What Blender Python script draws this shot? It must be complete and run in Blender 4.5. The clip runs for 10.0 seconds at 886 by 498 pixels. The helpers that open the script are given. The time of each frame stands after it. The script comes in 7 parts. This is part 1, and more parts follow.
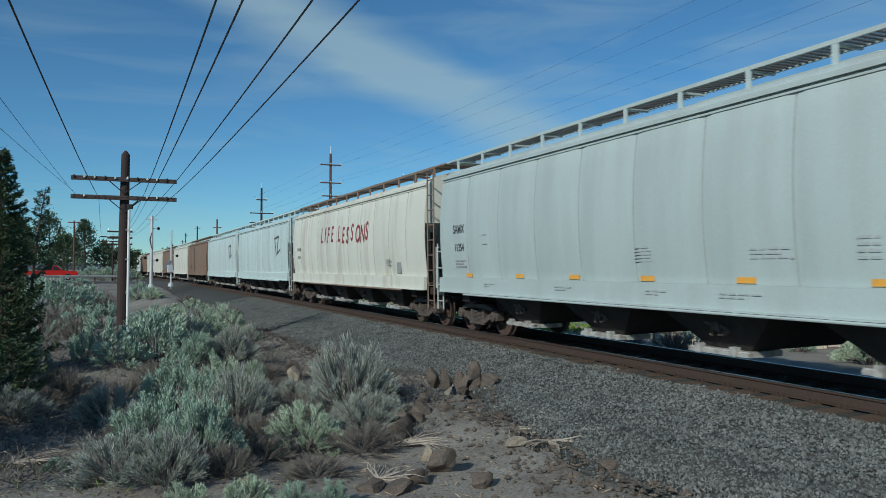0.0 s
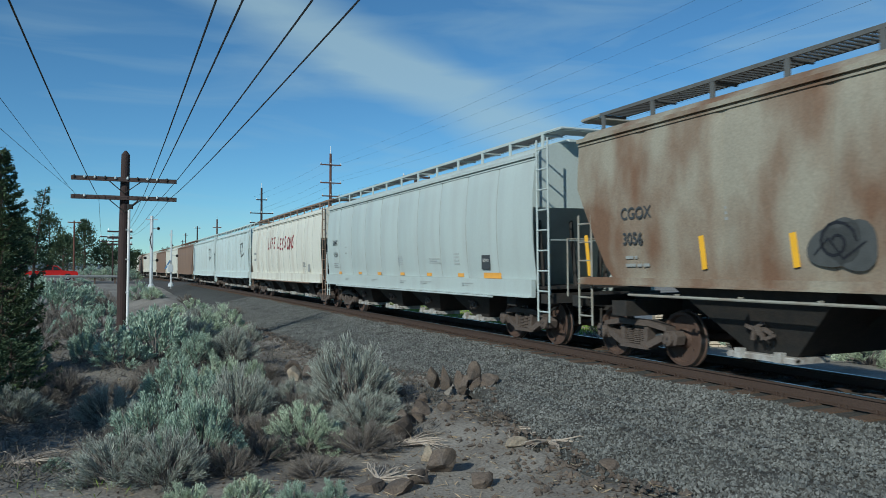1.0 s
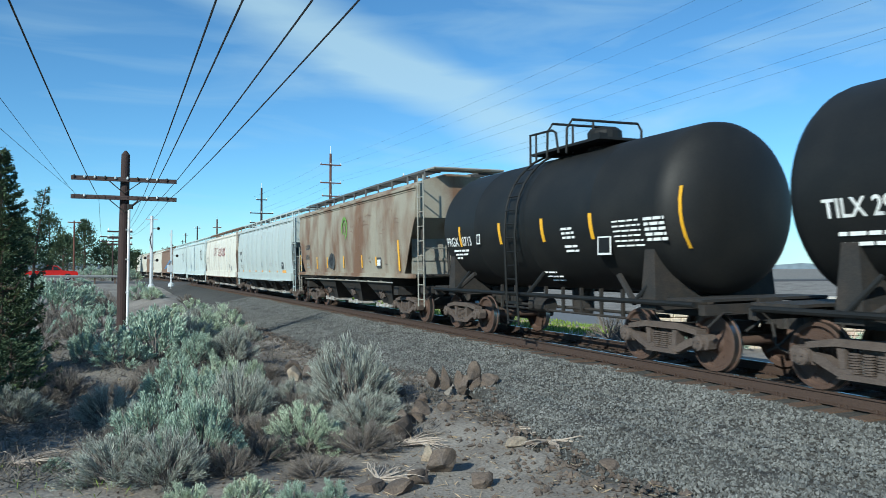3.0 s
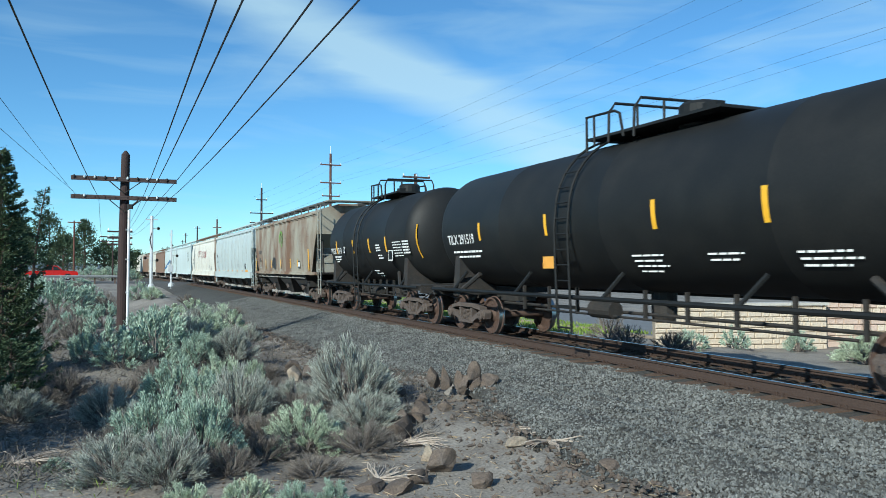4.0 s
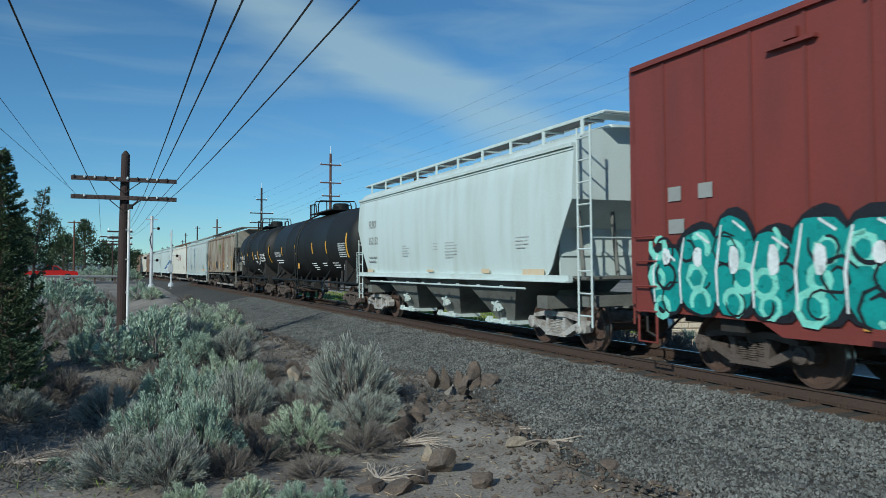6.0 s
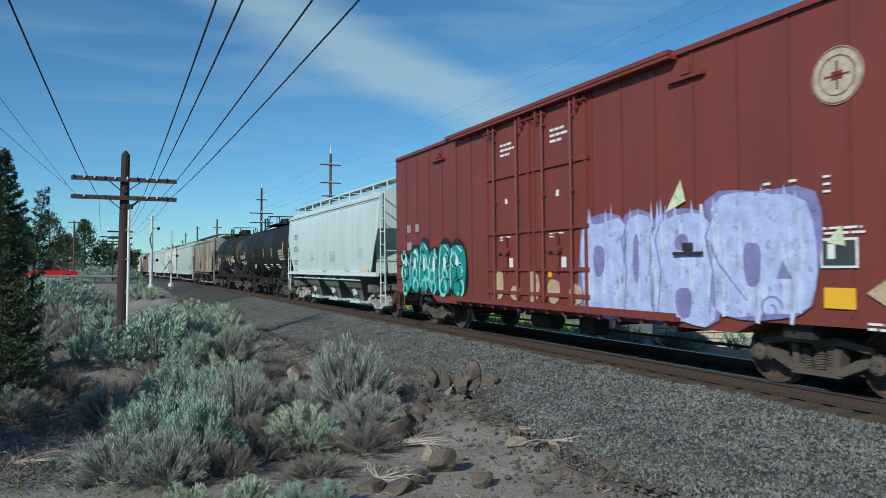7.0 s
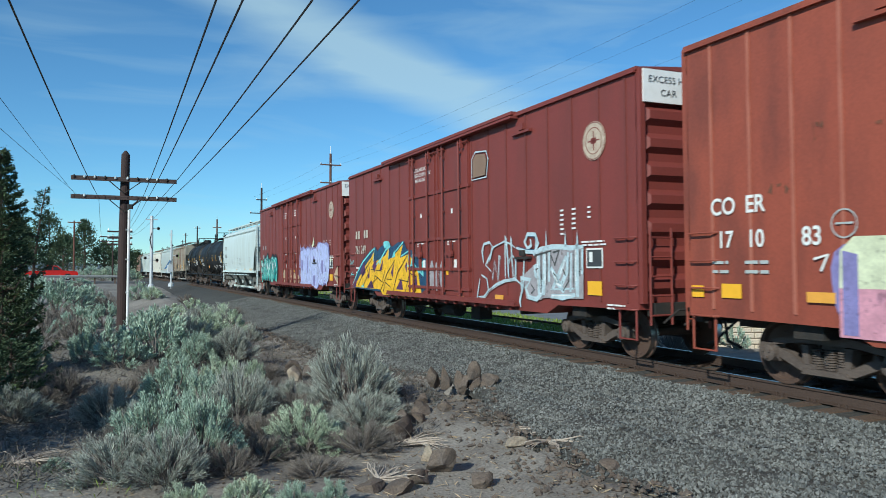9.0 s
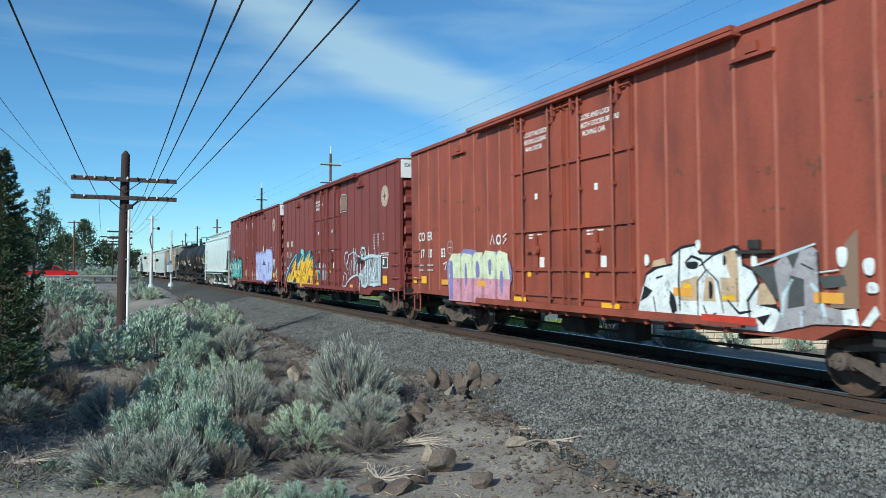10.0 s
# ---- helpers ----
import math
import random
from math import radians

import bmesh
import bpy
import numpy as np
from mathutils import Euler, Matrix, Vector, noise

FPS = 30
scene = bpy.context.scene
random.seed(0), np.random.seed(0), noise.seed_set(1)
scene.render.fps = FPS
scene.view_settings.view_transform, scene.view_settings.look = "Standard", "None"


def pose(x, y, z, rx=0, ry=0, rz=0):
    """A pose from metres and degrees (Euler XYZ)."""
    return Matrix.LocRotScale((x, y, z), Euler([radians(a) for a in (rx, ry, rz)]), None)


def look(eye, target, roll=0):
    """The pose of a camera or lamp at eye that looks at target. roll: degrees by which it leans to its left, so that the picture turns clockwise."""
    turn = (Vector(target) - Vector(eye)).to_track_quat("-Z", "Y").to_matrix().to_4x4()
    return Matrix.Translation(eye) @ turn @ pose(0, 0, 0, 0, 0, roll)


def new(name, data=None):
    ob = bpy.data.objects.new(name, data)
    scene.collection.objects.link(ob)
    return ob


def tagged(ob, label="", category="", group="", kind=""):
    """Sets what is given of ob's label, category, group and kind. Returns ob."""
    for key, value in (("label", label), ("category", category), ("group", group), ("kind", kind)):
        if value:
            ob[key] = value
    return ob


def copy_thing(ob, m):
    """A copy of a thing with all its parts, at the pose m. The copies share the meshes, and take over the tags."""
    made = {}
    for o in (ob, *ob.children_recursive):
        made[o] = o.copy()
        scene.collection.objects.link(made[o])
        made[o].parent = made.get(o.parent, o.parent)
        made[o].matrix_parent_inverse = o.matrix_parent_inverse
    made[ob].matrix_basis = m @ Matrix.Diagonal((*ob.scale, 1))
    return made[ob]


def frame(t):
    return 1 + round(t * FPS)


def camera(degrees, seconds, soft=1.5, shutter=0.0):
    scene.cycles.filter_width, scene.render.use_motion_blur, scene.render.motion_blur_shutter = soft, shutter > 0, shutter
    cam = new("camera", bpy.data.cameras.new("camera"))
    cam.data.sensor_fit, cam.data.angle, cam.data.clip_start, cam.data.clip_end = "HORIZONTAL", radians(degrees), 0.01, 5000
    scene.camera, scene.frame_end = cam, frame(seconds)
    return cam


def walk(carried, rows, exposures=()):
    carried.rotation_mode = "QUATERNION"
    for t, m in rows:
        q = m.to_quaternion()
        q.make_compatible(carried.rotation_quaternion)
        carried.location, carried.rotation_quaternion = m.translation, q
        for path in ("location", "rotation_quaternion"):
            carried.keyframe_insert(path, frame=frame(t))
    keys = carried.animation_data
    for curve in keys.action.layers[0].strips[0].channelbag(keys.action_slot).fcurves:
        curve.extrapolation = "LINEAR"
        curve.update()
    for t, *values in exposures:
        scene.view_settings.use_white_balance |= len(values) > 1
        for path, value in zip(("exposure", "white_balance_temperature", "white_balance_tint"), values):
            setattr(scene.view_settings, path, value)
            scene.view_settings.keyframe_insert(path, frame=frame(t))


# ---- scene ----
EYE = (0.0, 0.0, 1.627)
YAW, TILT = 0.4163, 0.0261
cam = camera(61.73, 10.0, soft=0.85, shutter=0.12)
AIM = look(EYE, (EYE[0] + 50 * math.sin(YAW) * math.cos(TILT), EYE[1] + 50 * math.cos(YAW) * math.cos(TILT), EYE[2] + 50 * math.sin(TILT)))
walk(cam, [(0.0, AIM), (10.0, AIM)], exposures=[(t, stops, 6050, 1) for t, stops in ((0.0, -0.22), (1.0, -0.05), (2.2, 0.33), (4.0, 0.6), (4.5, 0.48), (5.4, -0.05), (6.8, 0.03), (8.5, 0.27), (10.0, 0.42))])

# ---- daylight ----
_f = Vector((math.sin(YAW), math.cos(YAW), 0))
_r = Vector((math.cos(YAW), -math.sin(YAW), 0))
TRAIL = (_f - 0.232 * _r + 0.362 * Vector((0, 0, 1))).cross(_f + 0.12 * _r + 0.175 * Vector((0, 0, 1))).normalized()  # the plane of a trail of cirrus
SUN_AZ, SUN_EL = radians(55), radians(30)  # the sun stands behind the camera, to the left: (-sin, -cos)
world = bpy.data.worlds.new("sky")
scene.world = world
world.use_nodes = True
wn, wl = world.node_tree.nodes, world.node_tree.links
sky = wn.new("ShaderNodeTexSky")
sky.sky_type = "NISHITA"
sky.sun_disc = False
sky.sun_elevation, sky.sun_rotation = SUN_EL, math.pi + SUN_AZ
sky.air_density, sky.dust_density, sky.ozone_density = 1.0, 0.0, 4.0
sky.altitude = 900
wcoord = wn.new("ShaderNodeTexCoord")
wmap = wn.new("ShaderNodeMapping")
wmap.inputs["Rotation"].default_value = (0.0, radians(-18), radians(20))
wmap.inputs["Scale"].default_value = (2.0, 3.4, 12.0)
wl.new(wcoord.outputs["Generated"], wmap.inputs["Vector"])
cirrus = wn.new("ShaderNodeTexNoise")
cirrus.inputs["Scale"].default_value, cirrus.inputs["Detail"].default_value = 1.6, 6.0
cirrus.inputs["Distortion"].default_value = 0.6
wl.new(wmap.outputs["Vector"], cirrus.inputs["Vector"])
cramp = wn.new("ShaderNodeValToRGB")
cramp.color_ramp.elements[0].position, cramp.color_ramp.elements[1].position = 0.47, 1.04
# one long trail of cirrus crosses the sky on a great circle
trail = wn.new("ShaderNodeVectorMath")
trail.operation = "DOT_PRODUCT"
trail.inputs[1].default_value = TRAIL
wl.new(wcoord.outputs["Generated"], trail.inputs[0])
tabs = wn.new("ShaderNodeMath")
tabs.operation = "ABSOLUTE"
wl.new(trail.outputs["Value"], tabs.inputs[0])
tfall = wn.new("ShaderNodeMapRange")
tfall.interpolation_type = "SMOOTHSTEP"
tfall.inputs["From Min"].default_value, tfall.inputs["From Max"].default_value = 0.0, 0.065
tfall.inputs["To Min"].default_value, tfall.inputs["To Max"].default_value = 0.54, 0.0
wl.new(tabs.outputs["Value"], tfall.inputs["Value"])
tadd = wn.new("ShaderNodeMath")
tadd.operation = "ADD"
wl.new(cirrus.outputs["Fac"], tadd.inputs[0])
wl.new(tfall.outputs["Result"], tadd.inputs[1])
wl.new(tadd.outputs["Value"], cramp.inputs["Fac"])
cmix = wn.new("ShaderNodeMix")
cmix.data_type = "RGBA"
cmix.inputs["B"].default_value = (4.6, 6.0, 6.6, 1)
cfac = wn.new("ShaderNodeMath")
cfac.operation = "MULTIPLY"
cfac.inputs[1].default_value = 0.62
wl.new(cramp.outputs["Color"], cfac.inputs[0])
wl.new(cfac.outputs["Value"], cmix.inputs["Factor"])
clear = wn.new("ShaderNodeVectorMath")  # clear, dry high-desert air
clear.operation = "MULTIPLY"
clear.inputs[1].default_value = (0.70, 0.99, 1.09)
wl.new(sky.outputs["Color"], clear.inputs[0])
wl.new(clear.outputs["Vector"], cmix.inputs["A"])
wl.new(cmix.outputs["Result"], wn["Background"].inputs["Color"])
wn["Background"].inputs["Strength"].default_value = 0.09

sun = new("sun", bpy.data.lights.new("sun", "SUN"))
sun.data.energy, sun.data.angle, sun.data.color = 3.6, radians(0.5), (1.0, 0.94, 0.84)
sun.matrix_world = look((0, 0, 30), (math.sin(SUN_AZ) * math.cos(SUN_EL), math.cos(SUN_AZ) * math.cos(SUN_EL), 30 - math.sin(SUN_EL)))


# ---- materials ----
def mat(name, color, rough=0.7, metal=0.0, second=None, scale=6.0, amount=0.5, stretch=(1, 1, 1), fine=60.0, grain=0.15, bump=0.2, vary=0.0, lo=0.42, hi=0.68, bscale=None, trans=0.0):
    """A base colour, a second colour in large uneven patches, fine grain, relief, and a shift of value from piece to piece."""
    m = bpy.data.materials.new(name)
    m.use_nodes = True
    n, l = m.node_tree.nodes, m.node_tree.links
    b = n["Principled BSDF"]
    b.inputs["Roughness"].default_value, b.inputs["Metallic"].default_value = rough, metal
    co = n.new("ShaderNodeTexCoord")
    mp = n.new("ShaderNodeMapping")
    mp.inputs["Scale"].default_value = stretch
    l.new(co.outputs["Object"], mp.inputs["Vector"])
    big = n.new("ShaderNodeTexNoise")
    big.inputs["Scale"].default_value, big.inputs["Detail"].default_value = scale, 5.0
    l.new(mp.outputs["Vector"], big.inputs["Vector"])
    ramp = n.new("ShaderNodeValToRGB")
    ramp.color_ramp.elements[0].position, ramp.color_ramp.elements[1].position = lo, hi
    l.new(big.outputs["Fac"], ramp.inputs["Fac"])
    fac = n.new("ShaderNodeMath")
    fac.operation = "MULTIPLY"
    fac.inputs[1].default_value = amount
    l.new(ramp.outputs["Color"], fac.inputs[0])
    mix = n.new("ShaderNodeMix")
    mix.data_type = "RGBA"
    mix.inputs["A"].default_value = (*color, 1)
    mix.inputs["B"].default_value = (*(second or [c * 0.7 for c in color]), 1)
    l.new(fac.outputs["Value"], mix.inputs["Factor"])
    small = n.new("ShaderNodeTexNoise")
    small.inputs["Scale"].default_value, small.inputs["Detail"].default_value = fine, 3.0
    l.new(co.outputs["Object"], small.inputs["Vector"])
    rng = n.new("ShaderNodeMapRange")
    rng.inputs["From Min"].default_value, rng.inputs["From Max"].default_value = 0.3, 0.7
    rng.inputs["To Min"].default_value, rng.inputs["To Max"].default_value = 1 - grain, 1 + grain
    l.new(small.outputs["Fac"], rng.inputs["Value"])
    val = rng.outputs["Result"]
    if vary:
        src = n.new("ShaderNodeNewGeometry").outputs["Random Per Island"]
        r2 = n.new("ShaderNodeMapRange")
        r2.inputs["To Min"].default_value, r2.inputs["To Max"].default_value = 1 - vary, 1 + vary
        l.new(src, r2.inputs["Value"])
        mm = n.new("ShaderNodeMath")
        mm.operation = "MULTIPLY"
        l.new(val, mm.inputs[0])
        l.new(r2.outputs["Result"], mm.inputs[1])
        val = mm.outputs["Value"]
    mul = n.new("ShaderNodeVectorMath")
    mul.operation = "SCALE"
    l.new(mix.outputs["Result"], mul.inputs[0])
    l.new(val, mul.inputs["Scale"])
    l.new(mul.outputs["Vector"], b.inputs["Base Color"])
    if bump:
        bp = n.new("ShaderNodeBump")
        bp.inputs["Strength"].default_value, bp.inputs["Distance"].default_value = bump, 0.02
        if bscale:
            extra = n.new("ShaderNodeTexNoise")
            extra.inputs["Scale"].default_value, extra.inputs["Detail"].default_value = bscale, 4.0
            l.new(co.outputs["Object"], extra.inputs["Vector"])
            l.new(extra.outputs["Fac"], bp.inputs["Height"])
        else:
            l.new(small.outputs["Fac"], bp.inputs["Height"])
        l.new(bp.outputs["Normal"], b.inputs["Normal"])
    if trans:
        b.inputs["Transmission Weight"].default_value = trans
    return m


SOIL = mat("sandy soil", (0.245, 0.225, 0.197), 0.95, second=(0.125, 0.108, 0.092), scale=0.7, amount=0.8, fine=25, grain=0.3, bump=0.6)
BALLAST = mat("ballast stone", (0.142, 0.146, 0.138), 0.85, second=(0.085, 0.088, 0.084), scale=1.2, amount=0.6, fine=40, grain=0.2, bump=0.3, vary=0.55)
BALLAST_BED = mat("ballast bed", (0.062, 0.06, 0.054), 0.95, second=(0.045, 0.042, 0.038), scale=0.8, amount=0.8, fine=22, grain=0.55, bump=1.0)
ROCK = mat("basalt rock", (0.12, 0.092, 0.072), 0.9, second=(0.10, 0.085, 0.075), scale=5, amount=0.8, fine=40, grain=0.3, bump=0.6, bscale=14)
PALE_ROCK = mat("pale rock", (0.31, 0.265, 0.205), 0.9, second=(0.22, 0.17, 0.125), scale=5, amount=0.7, fine=40, grain=0.25, bump=0.5, bscale=14)
RUST_STEEL = mat("rusty rail steel", (0.078, 0.052, 0.041), 0.75, 0.3, second=(0.07, 0.045, 0.035), scale=4, fine=80, grain=0.25)
RAIL_HEAD = mat("polished rail head", (0.42, 0.42, 0.43), 0.3, 1.0, scale=8, amount=0.3, grain=0.05, bump=0.05)
TIE_WOOD = mat("creosoted tie", (0.10, 0.065, 0.045), 0.9, second=(0.15, 0.10, 0.075), scale=5, stretch=(1, 9, 9), fine=50, grain=0.3, bump=0.5)
POLE_WOOD = mat("dark pole wood", (0.035, 0.02, 0.019), 0.85, second=(0.06, 0.036, 0.03), scale=7, stretch=(6, 6, 0.5), fine=60, grain=0.25, bump=0.4)
BROWN_POLE = mat("brown pole wood", (0.13, 0.06, 0.04), 0.85, scale=5, stretch=(4, 4, 0.4))
ARM_WOOD = mat("weathered crossarm wood", (0.055, 0.035, 0.032), 0.9, second=(0.13, 0.10, 0.09), scale=6, stretch=(0.6, 6, 6), fine=60, grain=0.25, bump=0.4)
GALV = mat("galvanised steel", (0.62, 0.64, 0.65), 0.5, 0.4, scale=9, amount=0.3, grain=0.08, bump=0.05)
WIRE = mat("dark wire", (0.035, 0.035, 0.04), 0.6, 0.3, bump=0)
GLASS_INS = mat("glass insulator", (0.55, 0.62, 0.62), 0.15, bump=0, grain=0.02)
WHITE_PAINT = mat("white paint", (0.78, 0.79, 0.78), 0.5, second=(0.55, 0.54, 0.5), scale=4, amount=0.3, grain=0.04, bump=0.05)
GREY_CAR = mat("pale grey car paint", (0.46, 0.525, 0.51), 0.5, second=(0.38, 0.40, 0.39), scale=1.3, amount=0.45, stretch=(1, 1.6, 0.25), fine=30, grain=0.04, bump=0.03)
WHITE_CAR = mat("white car paint", (0.59, 0.68, 0.67), 0.42, second=(0.47, 0.525, 0.48), scale=1.5, amount=0.6, stretch=(1, 1.5, 0.25), fine=30, grain=0.04, bump=0.03)
CREAM_CAR = mat("cream car paint with rust streaks", (0.66, 0.65, 0.57), 0.6, second=(0.30, 0.20, 0.13), scale=1.2, amount=0.55, stretch=(1, 1.8, 0.15), lo=0.5, hi=0.75, fine=30, grain=0.08, bump=0.05)
RUSTY_CAR = mat("rust-stained grey car paint", (0.31, 0.285, 0.225), 0.7, second=(0.165, 0.088, 0.05), scale=0.95, amount=0.94, stretch=(1, 1.0, 0.5), lo=0.40, hi=0.62, fine=35, grain=0.14, bump=0.06)
BROWN_CAR = mat("brown car paint", (0.23, 0.15, 0.105), 0.7, second=(0.16, 0.10, 0.07), scale=1, stretch=(1, 1.5, 0.2), grain=0.1, bump=0.05)
TANK_BLACK = mat("black tank paint", (0.011, 0.012, 0.0125), 0.58, second=(0.02, 0.02, 0.019), scale=1.6, amount=0.6, fine=30, grain=0.15, bump=0.02)
FRAME_BLACK = mat("sooty black steel", (0.022, 0.021, 0.02), 0.8, second=(0.05, 0.038, 0.03), scale=5, fine=40, grain=0.25, bump=0.2)
BOX_RED = mat("oxide red car paint", (0.195, 0.040, 0.032), 0.55, second=(0.145, 0.036, 0.029), scale=1.2, amount=0.7, stretch=(1, 1.2, 0.4), fine=30, grain=0.07, bump=0.03)
BOX_ORANGE = mat("faded orange red car paint", (0.285, 0.066, 0.038), 0.6, second=(0.17, 0.045, 0.03), scale=1.7, amount=0.85, stretch=(1, 1.2, 0.4), fine=30, grain=0.1, bump=0.04)
BOGIE = mat("dusty bogie steel", (0.105, 0.082, 0.07), 0.85, second=(0.06, 0.046, 0.04), scale=7, fine=60, grain=0.25, bump=0.3)
BOGIE_GREY = mat("grey painted bogie", (0.42, 0.41, 0.39), 0.7, second=(0.15, 0.12, 0.1), scale=6, amount=0.7, fine=50, grain=0.2, bump=0.2)
WHEEL = mat("rusty wheel plate", (0.10, 0.062, 0.047), 0.75, 0.2, second=(0.08, 0.05, 0.04), scale=6, grain=0.2)
TREAD = mat("bright wheel tread", (0.5, 0.5, 0.5), 0.3, 1.0, bump=0, grain=0.05)
GRATE = mat("roof walk grating", (0.12, 0.125, 0.125), 0.8, 0.2, grain=0.1, bump=0.1)
YELLOW = mat("yellow reflector tape", (0.85, 0.45, 0.03), 0.4, scale=5, amount=0.2, bump=0, grain=0.03)
ORANGE = mat("orange reflector tape", (0.75, 0.36, 0.06), 0.45, scale=5, amount=0.3, bump=0, grain=0.04)
ORANGE_FADED = mat("sun-bleached orange tape", (0.66, 0.50, 0.31), 0.5, second=(0.6, 0.58, 0.5), scale=5, amount=0.6, bump=0, grain=0.05)
LETTER_W = mat("white lettering", (0.75, 0.76, 0.74), 0.55, scale=9, amount=0.25, bump=0, grain=0.05)
LETTER_K = mat("dark lettering", (0.05, 0.055, 0.06), 0.6, scale=9, amount=0.3, bump=0, grain=0.05)
LETTER_F = mat("fine grey lettering", (0.42, 0.45, 0.445), 0.6, scale=9, amount=0.3, bump=0, grain=0.05)
LETTER_T = mat("weathered tan lettering", (0.50, 0.45, 0.38), 0.6, second=(0.33, 0.25, 0.2), scale=9, amount=0.4, bump=0, grain=0.08)
LETTER_G = mat("faded grey lettering", (0.30, 0.31, 0.30), 0.6, scale=9, amount=0.3, bump=0, grain=0.05)


TANK_BLACK.node_tree.nodes["Principled BSDF"].inputs["Specular IOR Level"].default_value = 0.3


# ---- mesh helpers ----
class Mb:
    """Collects vertices and faces of one mesh."""

    def __init__(self):
        self.v, self.f, self.smooth = [], [], False

    def add(self, vs, fs):
        o = len(self.v)
        self.v += [tuple(p) for p in vs]
        self.f += [tuple(i + o for i in q) for q in fs]
        return self

    def box(self, c, s, rot=None, taper=1.0):
        x, y, z = s[0] / 2, s[1] / 2, s[2] / 2
        t = taper
        vs = [(-x, -y, -z), (x, -y, -z), (x, y, -z), (-x, y, -z), (-x * t, -y * t, z), (x * t, -y * t, z), (x * t, y * t, z), (-x * t, y * t, z)]
        if rot is not None:
            vs = [rot @ Vector(p) for p in vs]
        return self.add([(p[0] + c[0], p[1] + c[1], p[2] + c[2]) for p in vs],
                        [(0, 3, 2, 1), (4, 5, 6, 7), (0, 1, 5, 4), (1, 2, 6, 5), (2, 3, 7, 6), (3, 0, 4, 7)])

    def bev(self, c, s, b=0.02):
        """A box with its long edges chamfered (around z)."""
        x, y = s[0] / 2, s[1] / 2
        p = [(-x + b, -y), (x - b, -y), (x, -y + b), (x, y - b), (x - b, y), (-x + b, y), (-x, y - b), (-x, -y + b)]
        z0, z1 = c[2] - s[2] / 2, c[2] + s[2] / 2
        vs = [(c[0] + a, c[1] + d, z0) for a, d in p] + [(c[0] + a, c[1] + d, z1) for a, d in p]
        return self.add(vs, [tuple(range(7, -1, -1)), tuple(range(8, 16))] + [(i, (i + 1) % 8, 8 + (i + 1) % 8, 8 + i) for i in range(8)])

    def tube(self, pts, r, n=8, caps=True):
        """A tube along points; r is one radius or one for each point."""
        pts = [Vector(p) for p in pts]
        rs = r if isinstance(r, (list, tuple)) else [r] * len(pts)
        vs, fs = [], []
        up = None
        for i, p in enumerate(pts):
            d = (pts[min(i + 1, len(pts) - 1)] - pts[max(i - 1, 0)]).normalized()
            if up is None:
                up = Vector((0, 0, 1)) if abs(d.z) < 0.9 else Vector((1, 0, 0))
            a = d.cross(up).normalized()
            b = a.cross(d).normalized()
            up = b
            for k in range(n):
                w = 2 * math.pi * k / n
                vs.append(p + rs[i] * (math.cos(w) * a + math.sin(w) * b))
        for i in range(len(pts) - 1):
            for k in range(n):
                fs.append((i * n + k, i * n + (k + 1) % n, (i + 1) * n + (k + 1) % n, (i + 1) * n + k))
        if caps:
            fs.append(tuple(range(n - 1, -1, -1)))
            fs.append(tuple((len(pts) - 1) * n + k for k in range(n)))
        return self.add(vs, fs)

    def prism(self, poly, x0, x1):
        """A polygon in (y, z), run along x from x0 to x1."""
        n = len(poly)
        vs = [(x0, a, b) for a, b in poly] + [(x1, a, b) for a, b in poly]
        return self.add(vs, [tuple(range(n - 1, -1, -1)), tuple(range(n, 2 * n))] + [(i, (i + 1) % n, n + (i + 1) % n, n + i) for i in range(n)])

    def lathe(self, prof, c, axis="x", n=20):
        """A profile of (along, radius), turned round an axis through c."""
        vs, fs = [], []
        for a, r in prof:
            for k in range(n):
                w = 2 * math.pi * k / n
                u, v = r * math.cos(w), r * math.sin(w)
                p = {"x": (a, u, v), "y": (u, a, v), "z": (u, v, a)}[axis]
                vs.append((p[0] + c[0], p[1] + c[1], p[2] + c[2]))
        for i in range(len(prof) - 1):
            for k in range(n):
                fs.append((i * n + k, i * n + (k + 1) % n, (i + 1) * n + (k + 1) % n, (i + 1) * n + k))
        fs.append(tuple(range(n - 1, -1, -1)))
        fs.append(tuple((len(prof) - 1) * n + k for k in range(n)))
        return self.add(vs, fs)

    def loft(self, rings, closed=True, caps=True):
        n = len(rings[0])
        vs = [p for r in rings for p in r]
        fs = []
        for i in range(len(rings) - 1):
            for k in range(n if closed else n - 1):
                fs.append((i * n + k, i * n + (k + 1) % n, (i + 1) * n + (k + 1) % n, (i + 1) * n + k))
        if caps and closed:
            fs.append(tuple(range(n - 1, -1, -1)))
            fs.append(tuple((len(rings) - 1) * n + k for k in range(n)))
        return self.add(vs, fs)

    def mesh(self, name, material):
        me = bpy.data.meshes.new(name)
        me.from_pydata(self.v, [], self.f)
        b = bmesh.new()
        b.from_mesh(me)
        bmesh.ops.recalc_face_normals(b, faces=b.faces)
        b.to_mesh(me)
        b.free()
        if self.smooth:
            me.shade_smooth()
            me.set_sharp_from_angle(angle=radians(38))
        me.materials.append(material)
        return me


def thing(name, label, category, m=None, mb=None, material=None, group="", kind=""):
    ob = new(name, mb.mesh(name, material) if mb else None)
    if m is not None:
        ob.matrix_basis = m
    return tagged(ob, label, category, group, kind)


def part(name, mb, material, parent, label="", at=None):
    ob = new(name, mb if isinstance(mb, bpy.types.Mesh) else mb.mesh(name, material))
    ob.parent = parent
    if at is not None:
        ob.matrix_basis = at
    if label:
        ob["label"] = label
    return ob


